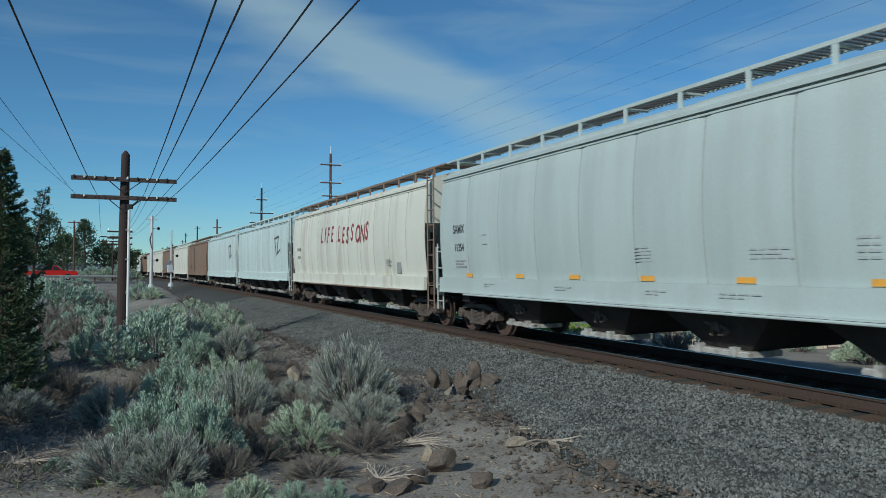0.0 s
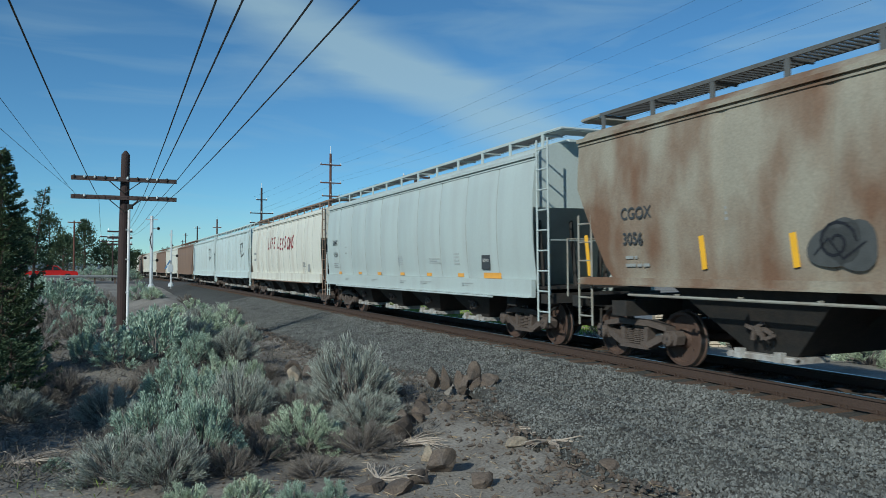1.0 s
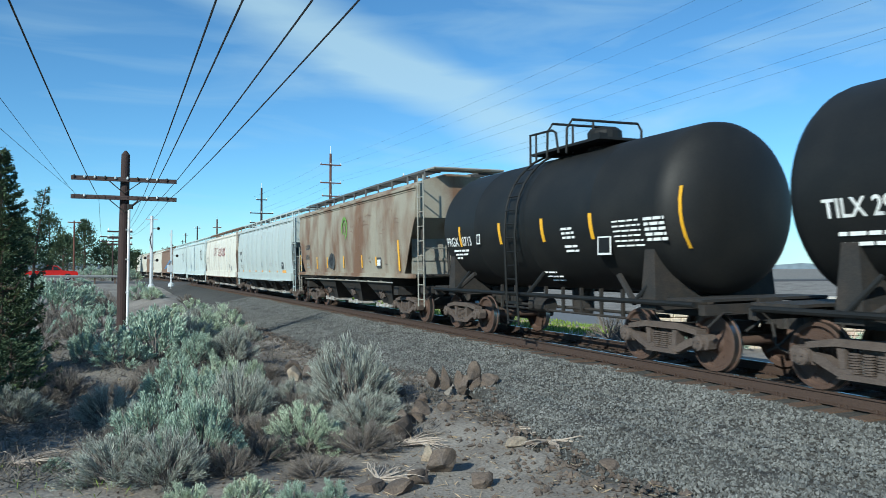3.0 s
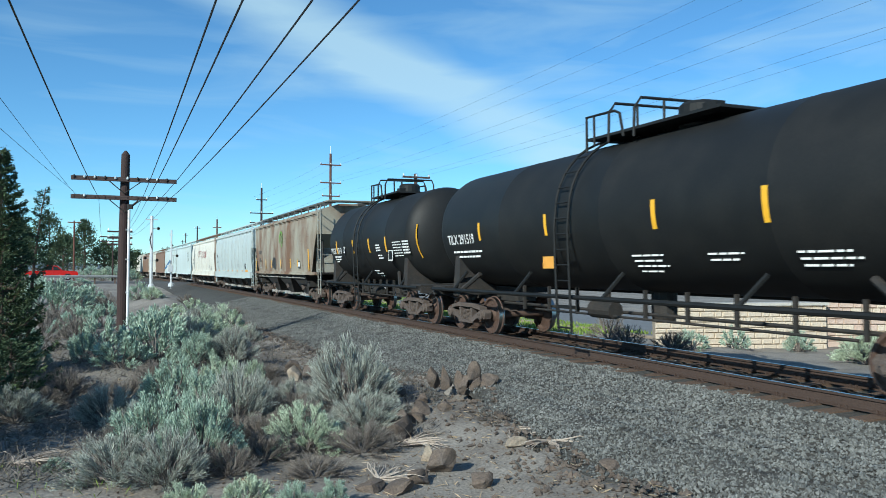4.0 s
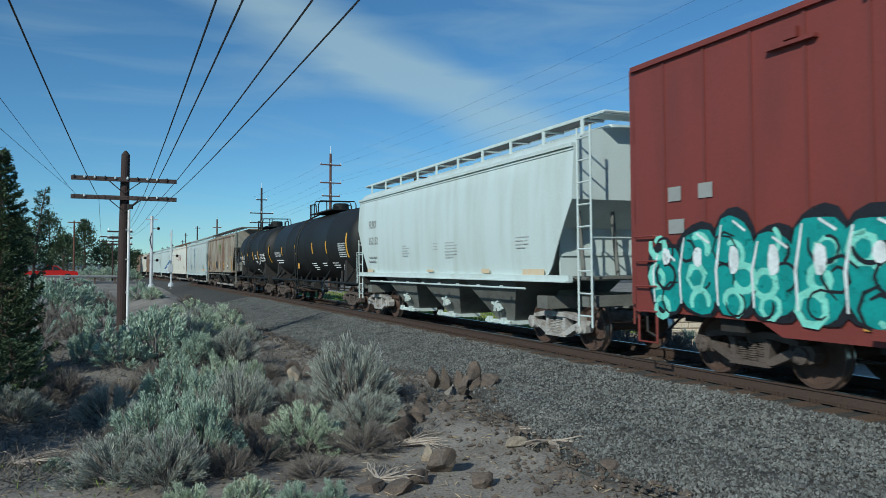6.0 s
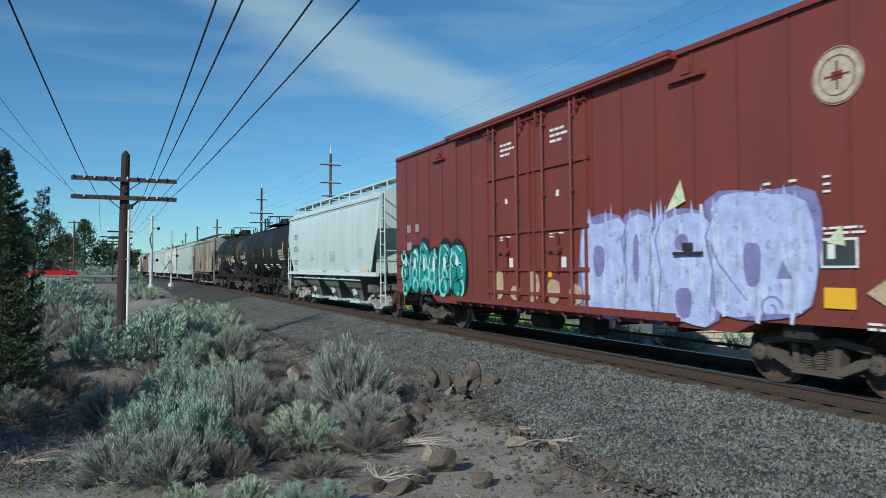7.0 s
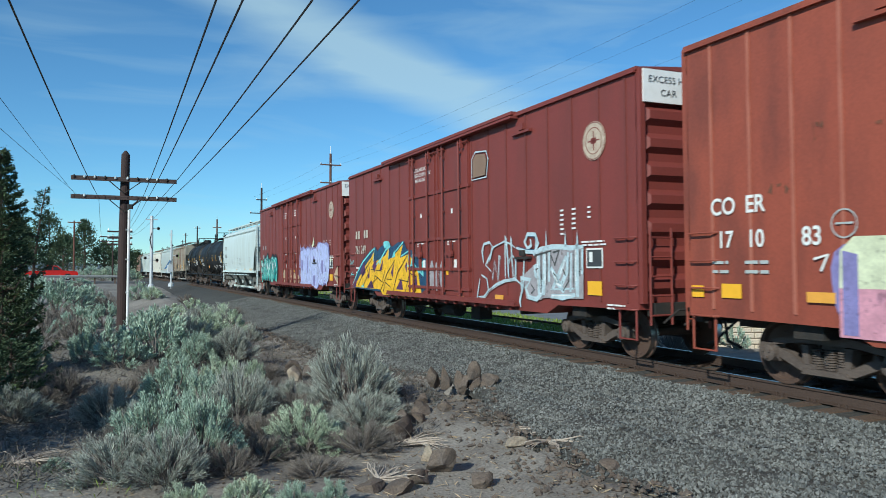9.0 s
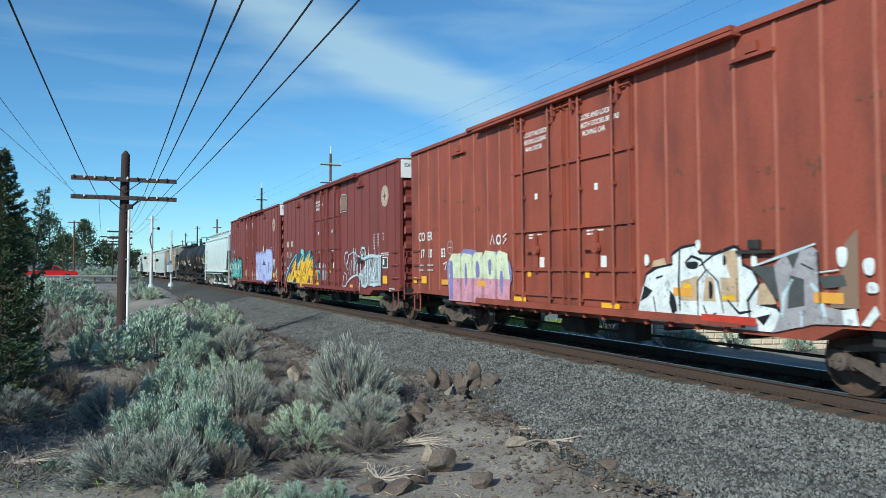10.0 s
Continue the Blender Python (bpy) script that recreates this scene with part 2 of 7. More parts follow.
# ---- the line of the track ----
K1, K2, K3, TRACK_X, CANT = 0.000191, 1.65e-7, 2.6e-8, 9.4645, 0.0113
_s = np.arange(-60.0, 700.0, 0.25)
_c = np.clip(_s, -40, 110)
_h = -(K1 * _c + K2 * _c ** 2 / 2 + K3 * _c ** 3 / 6)
_x = np.concatenate([[0], np.cumsum(np.sin(_h[:-1]) * 0.25)])
_y = np.concatenate([[0], np.cumsum(np.cos(_h[:-1]) * 0.25)])
_i0 = int(round(60 / 0.25))
_x, _y = _x - _x[_i0] + TRACK_X, _y - _y[_i0]


def track(s, off=0.0, z=0.0):
    """The place at s metres along the track, off metres to the right of its middle."""
    x, y, h = np.interp(s, _s, _x), np.interp(s, _s, _y), np.interp(s, _s, _h)
    return (float(x + off * math.cos(h)), float(y - off * math.sin(h)), z + (off + 0.755) * CANT)


def track_pose(s):
    """The pose of a thing that stands on the track and heads away along it."""
    x, y, h = (float(np.interp(s, _s, q)) for q in (_x, _y, _h))
    return pose(x, y, 0.755 * CANT, 0, -math.degrees(CANT), -math.degrees(h))


def beside(x, y):
    """How far a place lies from the middle of the track: positive to its right."""
    return x - np.interp(y, _y, _x)


# ---- ground, ballast and track ----
def bed(a):
    """Height of the ballast bed, a metres from the middle of the track."""
    a = abs(a)
    return -0.2 if a < 1.5 else -0.2 - 0.64 * (a - 1.5) / 3.2


def foot(s):
    """Where the loose ballast ends on the near side; rain has cut into it at one place."""
    return -4.2 + 1.05 * math.exp(-((s - 13.2) / 2.6) ** 2) + (0.22 * noise.noise((s * 0.9, 3.0, 7.0)) if s < 120 else 0)


def soil_height(x, y):
    """Height of the natural ground, without the ballast."""
    u = float(beside(x, y))
    d = math.hypot(x, y)
    rough = 0.10 * noise.noise((x * 0.7, y * 0.7, 1.3)) + 0.05 * noise.noise((x * 2.1, y * 2.1, 4.0)) if abs(y) < 70 and abs(x) < 60 else 0.0
    if u < 0:
        base = -0.92
        base += 0.35 * min(max((y - 13) / 9, 0), 1) * min(max((-u - 5.0) / 2, 0), 1)
        base -= 0.35 * math.exp(-((x + 0.5) ** 2 / 9 + (y - 15.5) ** 2 / 8))
        base += 0.85 * math.exp(-d * d / 9)
        base += 0.55 * min(max((y - 55) / 25, 0), 1)
        base += 0.85 * math.exp(-((x - 2.4) ** 2 / 4 + (y - 40) ** 2 / 50))
    else:
        base = -0.95 + 0.75 * min(max((y - 55) / 25, 0), 1) - 0.3 * min(max((u - 6) / 6, 0), 1)
    if u > 0 and u < 4.6 or u <= 0 and u > foot(y):
        base = min(base, bed(u) - 0.12)
        rough *= 0.3
    elif u > -6:
        base = max(base, bed(u) + 0.03) - (0.35 * math.exp(-((y - 13.0) / 1.1) ** 2 - ((u + 3.55) / 0.35) ** 2))
    return base + rough


def ground_sheet():
    offs = [-2500, -1200, -600, -300, -150, -80, -50, -35, -26, -20] + [-17 + 0.3 * i for i in range(57)] + [0.6 * i for i in range(1, 42)] + [30, 40, 60, 100, 200, 400, 800, 1500, 2800]
    ss = [-300, -120, -59] + [-40, -25, -15, -8, -4] + [0.35 * i for i in range(120)] + [42 + 1.0 * i for i in range(40)] + [85, 92, 100, 115, 130, 160, 200, 280, 400, 690]
    rows = []
    for s in ss:
        rows.append([track(s, o) for o in offs])
    last = rows[-1]
    for far in (1300, 2600, 4200):
        rows.append([(p[0] + (far - 690) * math.sin(_h[-1]), p[1] + (far - 690) * math.cos(_h[-1]), 0) for p in last])
    rows.insert(0, [(p[0], p[1] - 2500, 0) for p in rows[0]])
    m = Mb()
    m.loft([[(p[0], p[1], soil_height(p[0], p[1])) for p in r] for r in rows], closed=False)
    m.smooth = True
    return thing("ground", "sandy brown soil with dry litter and scattered stones", "ground", mb=m, material=SOIL, kind="structure")


ground_sheet()


def ballast_strip():
    m = Mb()
    offs = [-5.0, -4.6, -4.2, -3.6, -3.0, -2.4, -1.9, -1.5, -1.2, -0.6, 0, 0.6, 1.2, 1.5, 1.9, 2.6, 3.4, 4.2, 4.9]
    rows = []
    ss = [-50 + 2 * i for i in range(25)] + [0.4 * i for i in range(100)] + [40 + 2 * i for i in range(40)] + [120 + 10 * i for i in range(55)]
    for s in ss:
        row = []
        for k, o in enumerate(offs):
            wob = 0.35 * noise.noise((s * 0.45, o, 7.0)) if k in (0, 1, len(offs) - 1) and s < 120 else 0
            if k < 5:
                o, wob = max(o, foot(s) - 0.14 * (5 - k) / 5), 0
            p = track(s, o + wob)
            z = bed(o) + 0.03 * noise.noise((p[0] * 1.7, p[1] * 1.7, 2.0))
            row.append((p[0], p[1], z - (0.16 if k in (0, len(offs) - 1) else 0)))
        rows.append(row)
    m.loft(rows, closed=False)
    m.smooth = True
    return thing("ballast_bed", "dark grey crushed stone railway ballast bed", "ballast", mb=m, material=BALLAST_BED, kind="structure")


ballast_strip()


def rail(off):
    prof = [(-0.07, -0.172), (0.07, -0.172), (0.07, -0.160), (0.012, -0.145), (0.010, -0.04), (0.034, -0.03), (0.036, -0.006), (0.028, 0.0), (-0.028, 0.0), (-0.036, -0.006), (-0.034, -0.03), (-0.010, -0.04), (-0.012, -0.145), (-0.07, -0.160)]
    ss = list(range(-50, 120, 2)) + list(range(120, 660, 10))
    m = Mb()
    m.loft([[track(s, off + a, b) for a, b in prof] for s in ss])
    head = Mb()
    head.loft([[track(s, off + a, b) for a, b in ((-0.030, 0.0), (0.030, 0.0), (0.024, 0.004), (-0.024, 0.004))] for s in ss])
    ob = thing("rail", "rusty steel rail with a bright worn head", "rail", mb=m, material=RUST_STEEL, group="rails of the track", kind="structure")
    part("rail_head", head, RAIL_HEAD, ob, "polished running surface")
    return ob


rail(-0.755)
rail(0.755)


def ties():
    bed_ob = thing("railway_track", "creosoted wooden ties with steel tie plates under the rails", "track", kind="structure", m=Matrix())
    shapes = []
    for k in range(4):
        m = Mb().box((0, 0, -0.255), (2.6 + 0.06 * random.uniform(-1, 1), 0.22, 0.15))
        shapes.append(m.mesh("tie", TIE_WOOD))
    plate = Mb()
    for side in (-0.755, 0.755):
        plate.box((side, 0, -0.176), (0.36, 0.19, 0.012))
        for dx in (-0.11, 0.11):
            for dy in (-0.05, 0.05):
                plate.box((side + dx, dy, -0.155), (0.03, 0.025, 0.045))
    plate_mesh = plate.mesh("tie_plate", RUST_STEEL)
    for i in range(125):
        s = -3 + i * 0.51
        m = track_pose(s) @ pose(random.uniform(-0.04, 0.04), random.uniform(-0.03, 0.03), random.uniform(-0.012, 0.006), 0, 0, random.uniform(-1.2, 1.2))
        t = part("tie", shapes[i % 4], None, bed_ob, at=m)
        part("tie_plate", plate_mesh, None, t)
    rest = Mb()
    for i in range(420):
        s = 61 + i * 0.51
        x, y, z = track(s, 0, -0.255)
        rest.box((x, y, z), (2.6, 0.22, 0.15), track_pose(s).to_3x3())
    ob = part("far_ties", rest, TIE_WOOD, bed_ob)
    ob["kind"] = "stuff"


ties()


# ---- the train: bogies ----
WB, WR = 1.78, 0.457


def sideframe_mesh():
    m = Mb()
    for sgn in (-1, 1):
        m.prism([(sgn * 0.16, 0.27), (sgn * 0.40, 0.27), (sgn * 0.74, 0.42), (sgn * 0.74, 0.53), (sgn * 0.60, 0.50), (sgn * 0.36, 0.37), (sgn * 0.16, 0.37)], -0.09, 0.09)
        m.prism([(sgn * 0.74, 0.36), (sgn * 0.80, 0.60), (sgn * 1.04, 0.60), (sgn * 1.10, 0.52), (sgn * 1.06, 0.38), (sgn * 1.0, 0.36), (sgn * 0.98, 0.48), (sgn * 0.82, 0.48)], -0.09, 0.09)
        m.prism([(sgn * 0.26, 0.36), (sgn * 0.34, 0.36), (sgn * 0.38, 0.62), (sgn * 0.27, 0.62)], -0.09, 0.09)
        m.lathe([(-0.16, 0.06), (-0.14, 0.115), (-0.05, 0.125), (0.05, 0.125)], (0, sgn * WB / 2, 0.46), "x", 14)
        for w in range(3):
            a = 2 * math.pi * w / 3 + 0.5
            m.box((-0.165, sgn * WB / 2 + 0.06 * math.cos(a), 0.46 + 0.06 * math.sin(a)), (0.03, 0.03, 0.03))
    m.prism([(-0.84, 0.58), (-0.40, 0.64), (0.40, 0.64), (0.84, 0.58), (0.84, 0.66), (0.40, 0.74), (-0.40, 0.74), (-0.84, 0.66)], -0.1, 0.1)
    m.prism([(-0.36, 0.24), (0.36, 0.24), (0.30, 0.31), (-0.30, 0.31)], -0.13, 0.13)
    return m.mesh("sideframe", BOGIE)


def spring_mesh():
    m = Mb()
    for y in (-0.19, 0.0, 0.19):
        prof = []
        for i in range(8):
            z = 0.31 + i * 0.033
            prof += [(z, 0.055), (z + 0.010, 0.078), (z + 0.022, 0.078), (z + 0.031, 0.055)]
        m.lathe(prof, (0, y, 0), "z", 9)
    return m.mesh("spring_nest", BOGIE)


def wheelset_mesh():
    m = Mb()
    for sgn in (-1, 1):
        prof = [(sgn * 0.66, 0.10), (sgn * 0.67, 0.13), (sgn * 0.70, 0.17), (sgn * 0.735, 0.36), (sgn * 0.68, 0.40), (sgn * 0.68, WR + 0.025), (sgn * 0.71, WR + 0.025), (sgn * 0.725, WR), (sgn * 0.815, WR - 0.004), (sgn * 0.82, 0.40), (sgn * 0.765, 0.37), (sgn * 0.76, 0.18), (sgn * 0.83, 0.14), (sgn * 0.83, 0.08)]
        m.lathe(prof, (0, 0, 0), "x", 28)
        for w in range(6):
            a = 2 * math.pi * w / 6
            m.box((sgn * 0.77, 0.27 * math.cos(a), 0.27 * math.sin(a)), (0.012, 0.03, 0.03))
    m.lathe([(-1.0, 0.075), (-0.6, 0.08), (0.6, 0.08), (1.0, 0.075)], (0, 0, 0), "x", 12)
    m.smooth = True
    return m.mesh("wheelset", WHEEL)


SIDEFRAME, SPRINGS, WHEELSET = sideframe_mesh(), spring_mesh(), wheelset_mesh()
WHEELSET.materials.append(TREAD)
for poly in WHEELSET.polygons:
    if math.hypot(poly.center[1], poly.center[2]) > 0.445 and abs(poly.normal[0]) < 0.6:
        poly.material_index = 1



def recolour(me, material):
    c = me.copy()
    c.materials.clear()
    c.materials.append(material)
    return c


SIDEFRAME_G, SPRINGS_G = recolour(SIDEFRAME, BOGIE_GREY), recolour(SPRINGS, BOGIE_GREY)
WHEELS = []  # every wheelset that turns


def bogie(car, y, grey=False):
    b = Mb()
    b.box((0, 0, 0.60), (1.9, 0.34, 0.2)).lathe([(0.68, 0.22), (0.80, 0.22)], (0, 0, 0), "z", 14)
    for sgn in (-1, 1):
        b.box((0, sgn * 0.52, 0.47), (1.7, 0.08, 0.14))
    ob = part("bogie", b, BOGIE_GREY if grey else BOGIE, car, at=pose(0, y, 0))
    for x in (-1.0, 1.0):
        part("sideframe", SIDEFRAME_G if grey else SIDEFRAME, None, ob, at=pose(x, 0, 0, 0, 0, 0 if x < 0 else 180))
        part("spring_nest", SPRINGS_G if grey else SPRINGS, None, ob, at=pose(x, 0, 0))
    for sgn in (-1, 1):
        w = part("wheelset", WHEELSET, None, ob, at=pose(0, sgn * WB / 2, WR))
        WHEELS.append((w, sgn * WB / 2))
    return ob


def coupler(car, y, sgn):
    m = Mb().box((0, y + sgn * 0.25, 0.85), (0.16, 0.6, 0.2)).bev((0, y + sgn * 0.58, 0.85), (0.3, 0.26, 0.3), 0.06)
    m.tube([(-0.15, y + sgn * 0.2, 0.78), (-0.35, y + sgn * 0.45, 0.45), (-0.3, y + sgn * 0.7, 0.35)], 0.025, 6)
    m.tube([(-0.2, y, 0.95), (-1.0, y + sgn * 0.05, 0.95), (-1.35, y + sgn * 0.1, 0.75)], 0.02, 6)
    return part("coupler", m, FRAME_BLACK, car)


# ---- lettering and paint on the sides ----
def words(text, y, z, height, material, car, x=-1.62, name="lettering", squeeze=1.0, label="", slant=0.0):
    """Letters on the camera's side of a car: they start at y and run towards its rear."""
    cu = bpy.data.curves.new("letters", "FONT")
    cu.body, cu.size, cu.shear = text, height * 1.38, slant
    cu.offset = 0.012 * height * 2
    tmp = bpy.data.objects.new("letters", cu)
    scene.collection.objects.link(tmp)
    bpy.context.view_layer.update()
    me = bpy.data.meshes.new_from_object(tmp.evaluated_get(bpy.context.evaluated_depsgraph_get()))
    bpy.data.objects.remove(tmp)
    me.materials.clear()
    me.materials.append(material)
    me.transform(Matrix(((0, 0, -1, 0 if callable(x) else x), (-squeeze, 0, 0, y), (0, 1, 0, z), (0, 0, 0, 1))))
    if callable(x):  # letters that follow the curve of a shell
        for v in me.vertices:
            v.co.x = x(v.co.z)
    return part(name, me, None, car, label)


def bars(rows, y, z, material, car, x=-1.62, h=0.035, gap=0.07, name="small_lettering"):
    """Lines of small writing as plain bars; rows are their lengths, from the top."""
    m = Mb()
    rnd = random.Random(int(abs(y * 97 + z * 31) * 10))
    for i, n in enumerate(rows):
        q = 0.0
        while n > 0 and q < n - 0.02:  # word by word
            w = min(rnd.uniform(0.1, 0.26) * (1 if h < 0.1 else 9), n - q)
            m.box((x(z - i * gap) if callable(x) else x, y - q - w / 2, z - i * gap), (0.004, w, h))
            q += w + 0.035
    return part(name, m, material, car)


def plate(y, z, w, h, material, car, x=-1.62, name="reflector", lean=0.0):
    m = Mb().box((x(z) if callable(x) else x, y, z), (0.006, w, h), Euler((lean, 0, 0)).to_matrix() if lean else None)
    return part(name, m, material, car)


def ladder(m, x, y, z0, z1, width, rungs, along="y", r=0.018):
    """Two stiles and their rungs, in one mesh."""
    d = Vector((0, width / 2, 0)) if along == "y" else Vector((width / 2, 0, 0))
    c = Vector((x, y, 0))
    for sgn in (-1, 1):
        m.tube([c + sgn * d + Vector((0, 0, z0)), c + sgn * d + Vector((0, 0, z1))], r * 1.2, 6)
    for i in range(rungs):
        z = z0 + (z1 - z0) * (i + 0.5) / rungs
        m.tube([c - d + Vector((0, 0, z)), c + d + Vector((0, 0, z))], r, 6)
    return m


SEAM = mat("dusty seam paint", (0.36, 0.385, 0.37), 0.7, second=(0.25, 0.23, 0.2), scale=2, fine=30, grain=0.1)


# ---- covered hopper ----
def hopper(name, label, length, paint, eave=3.97, cut=0.0, zcut=3.1, outlets=3, sill=1.2, bulge=0.06, grey=False, under=None, roofz=4.3, rail_mat=None, walk_mat=None, bf=1.2, br=1.2, seams=0, seam_mat=None):
    """length: over the side sheets. The car's middle stands at its own origin and it heads along +y."""
    car = thing(name, label, "freight car", m=Matrix(), group="cars of the freight train")
    L, W = length / 2, 1.56
    under = under or FRAME_BLACK
    rail_mat = rail_mat or paint
    walk_mat = walk_mat or rail_mat
    body = Mb()
    inset = 2.1 if cut else 1.9
    zc = zcut if cut else 2.9

    joints = [-L + length * (k + 1) / (seams + 1) for k in range(seams)]  # the sheets bulge a little between their welded joints

    def ring(y, zb):
        pts = []
        steps = 7
        for i in range(steps + 1):
            z = zb + (eave - zb) * i / steps
            w = W - bulge * ((z - (sill + eave) / 2) / ((eave - sill) / 2)) ** 2 - (0.022 if y in joints else 0)
            pts.append((-w, y, z))
        for i in range(1, 8):
            a = math.pi * i / 8
            pts.append((-(W - bulge - 0.05) * math.cos(a) * (1 if i in (0, 8) else 0.985), y, eave + 0.04 + (roofz - eave) * math.sin(a) ** 0.8))
        for i in range(steps, -1, -1):
            z = zb + (eave - zb) * i / steps
            w = W - bulge * ((z - (sill + eave) / 2) / ((eave - sill) / 2)) ** 2
            pts.append((w, y, z))
        return pts

    ys = [-L, -L + inset * 0.33, -L + inset * 0.66, -L + inset] + [(-L + inset) + (length - 2 * inset) * k / 10 for k in range(1, 10)] + [L - inset, L - inset * 0.66, L - inset * 0.33, L]
    ys = sorted([y for y in ys if all(abs(y - j) > 0.16 for j in joints)] + [j + d for j in joints for d in (-0.15, 0, 0.15)])
    rings = []
    for y in ys:
        e = min(L - abs(y), inset) / inset
        rings.append(ring(y, sill + (zc - sill) * (1 - e)))
    body.loft(rings)
    body.smooth = True
    part("body", body, paint, car)
    # eave moulding and sills
    trim = Mb()
    for sx in (-1, 1):
        trim.box((sx * (W - bulge + 0.02), 0, eave + 0.02), (0.09, length, 0.07))
        trim.box((sx * (W - bulge + 0.005), 0, eave - 0.06), (0.05, length, 0.03))
    part("eave_rail", trim, paint, car)
    for sx in (-1, 1):
        hs = 0.12 if cut else 0.36
        s = Mb().box((sx * (W - 0.02), 0, sill + 0.02), (0.10, length - (0.2 if cut else 0.0), hs)).box((sx * (W + 0.02), 0, sill + 0.02 - hs / 2), (0.16, length - (0.2 if cut else 0), 0.025))
        part("side_sill", s, paint, car)
    pipe = Mb().tube([(-W - 0.1, -L + 1.6, sill - 0.2), (-W - 0.1, L - 1.6, sill - 0.2)], 0.022, 8)
    for k in range(8):
        pipe.box((-W - 0.08, -L + inset + (length - 2 * inset) * (k + 0.5) / 8, sill - 0.185), (0.07, 0.04, 0.06))
    part("brake_pipe", pipe, rail_mat, car)
    for y in joints:
        zs = [sill + 0.2 + (eave - sill - 0.28) * i / 6 for i in range(7)]
        ws = [W - bulge * ((z - (sill + eave) / 2) / ((eave - sill) / 2)) ** 2 - 0.022 for z in zs]
        sm = Mb().loft([[(-w + 0.004, y - 0.013, z), (-w - 0.006, y - 0.011, z), (-w - 0.006, y + 0.011, z), (-w + 0.004, y + 0.013, z)] for w, z in zip(ws, zs)])
        part("side_seam", sm, seam_mat or SEAM, car)
    # side sheets that run on past the slope sheets, bent like the sides
    for sy in (-1, 1):
        for sx in (-1, 1):
            cols = []
            for k in range(9):
                e = inset * (1 - k / 8)
                lo = sill if (not cut or e > cut) else sill + (zc - sill) * (1 - e / cut)
                hi = max(sill + (zc - sill) * (1 - e / inset), lo)
                col = []
                for i in range(6):
                    z = lo + (hi - lo) * i / 5
                    w = W - bulge * ((z - (sill + eave) / 2) / ((eave - sill) / 2)) ** 2
                    col.append((w, sy * (L - e), z))
                cols.append([(sx * p[0], p[1], p[2]) for p in col] + [(sx * (p[0] - 0.02), p[1], p[2]) for p in reversed(col)])
            ep = Mb().loft(cols)
            ep.smooth = True
            part("end_panel", ep, paint, car)
    # frame and bolsters
    fr = Mb().box((0, 0, 0.98), (0.34, length + 0.9, 0.3))
    for sy in (-1, 1):
        fr.box((0, sy * (L + 0.25), 1.02), (2.9, 0.22, 0.2))
        fr.box((0, (L - bf) if sy > 0 else -(L - br), 0.94), (2.8, 0.4, 0.26))
        fr.box((0, sy * (L - 0.5), sill + 0.03), (2.85, 1.5, 0.05))
        for k in range(4):
            x = -1.2 + 0.8 * k
            fr.tube([(x, sy * (L - 0.15), sill + 0.05), (x, sy * (L - 0.35), zc + 0.1)], 0.045, 6)
    part("underframe", fr, under, car)
    # outlets
    n = outlets
    span = length - 2 * inset - 0.3
    for k in range(n):
        y = -span / 2 + span * (k + 0.5) / n
        h = Mb()
        w0, w1 = span / n * 0.49, 0.42
        h.loft([[(-1.48, y - w0, sill + 0.05), (1.48, y - w0, sill + 0.05), (1.48, y + w0, sill + 0.05), (-1.48, y + w0, sill + 0.05)],
                [(-0.95, y - w1, 0.42), (0.95, y - w1, 0.42), (0.95, y + w1, 0.42), (-0.95, y + w1, 0.42)]])
        bay = part("hopper_bay", h, under, car)
        g = Mb().box((-0.72, y, 0.37), (0.66, 0.95, 0.09)).box((-1.12, y, 0.38), (0.16, 1.2, 0.06)).tube([(-1.15, y - 0.6, 0.4), (-1.15, y + 0.6, 0.4)], 0.035, 6)
        g.box((-1.2, y + 0.35, 0.42), (0.1, 0.12, 0.14)).box((-1.2, y - 0.35, 0.42), (0.1, 0.12, 0.14))
        part("outlet_gate", g, paint if grey else BOGIE_GREY, bay)
        c = Mb()
        for dy, dz, wy, wz, turn in ((0.17, 0.80, 0.14, 0.05, 0.3), (0.0, 0.83, 0.2, 0.05, -0.5), (-0.15, 0.76, 0.16, 0.05, 0.4), (0.1, 0.70, 0.05, 0.16, 0.2), (-0.04, 0.72, 0.05, 0.18, -0.3), (-0.18, 0.68, 0.16, 0.045, -0.4)):
            c.box((-1.19, y + dy, dz), (0.05, wy, wz), Euler((turn, 0, 0)).to_matrix())
        c.lathe([(-0.03, 0.06), (0.03, 0.06)], (-1.18, y, 0.75), "x", 10)
        part("latch", c, paint if grey else BOGIE, bay)
    # roof walk on brackets
    posts = max(8, int(length / 1.25))
    top = roofz + 0.2
    for sx in (-1, 1):
        rl = Mb().box((sx * 1.12, 0, top), (0.035, length - 0.3, 0.06)).box((sx * 0.62, 0, top), (0.03, length - 0.3, 0.05))
        part("walk_rail", rl, walk_mat, car)
        gr = Mb()
        cells = int((length - 0.3) / 0.11)
        for k in range(cells):
            y = -(length - 0.3) / 2 + 0.11 * (k + 0.5)
            gr.box((sx * 0.87, y, top - 0.005), (0.48, 0.055, 0.02))
        part("grating", gr, GRATE, car)
        bracket = Mb()
        bracket.box((0, 0, (top - eave - 0.10) / 2), (0.03, 0.09, top - eave - 0.06)).box((-sx * 0.25, 0, top - eave - 0.14), (0.5, 0.04, 0.04))
        bm_mesh = bracket.mesh("bracket", walk_mat)
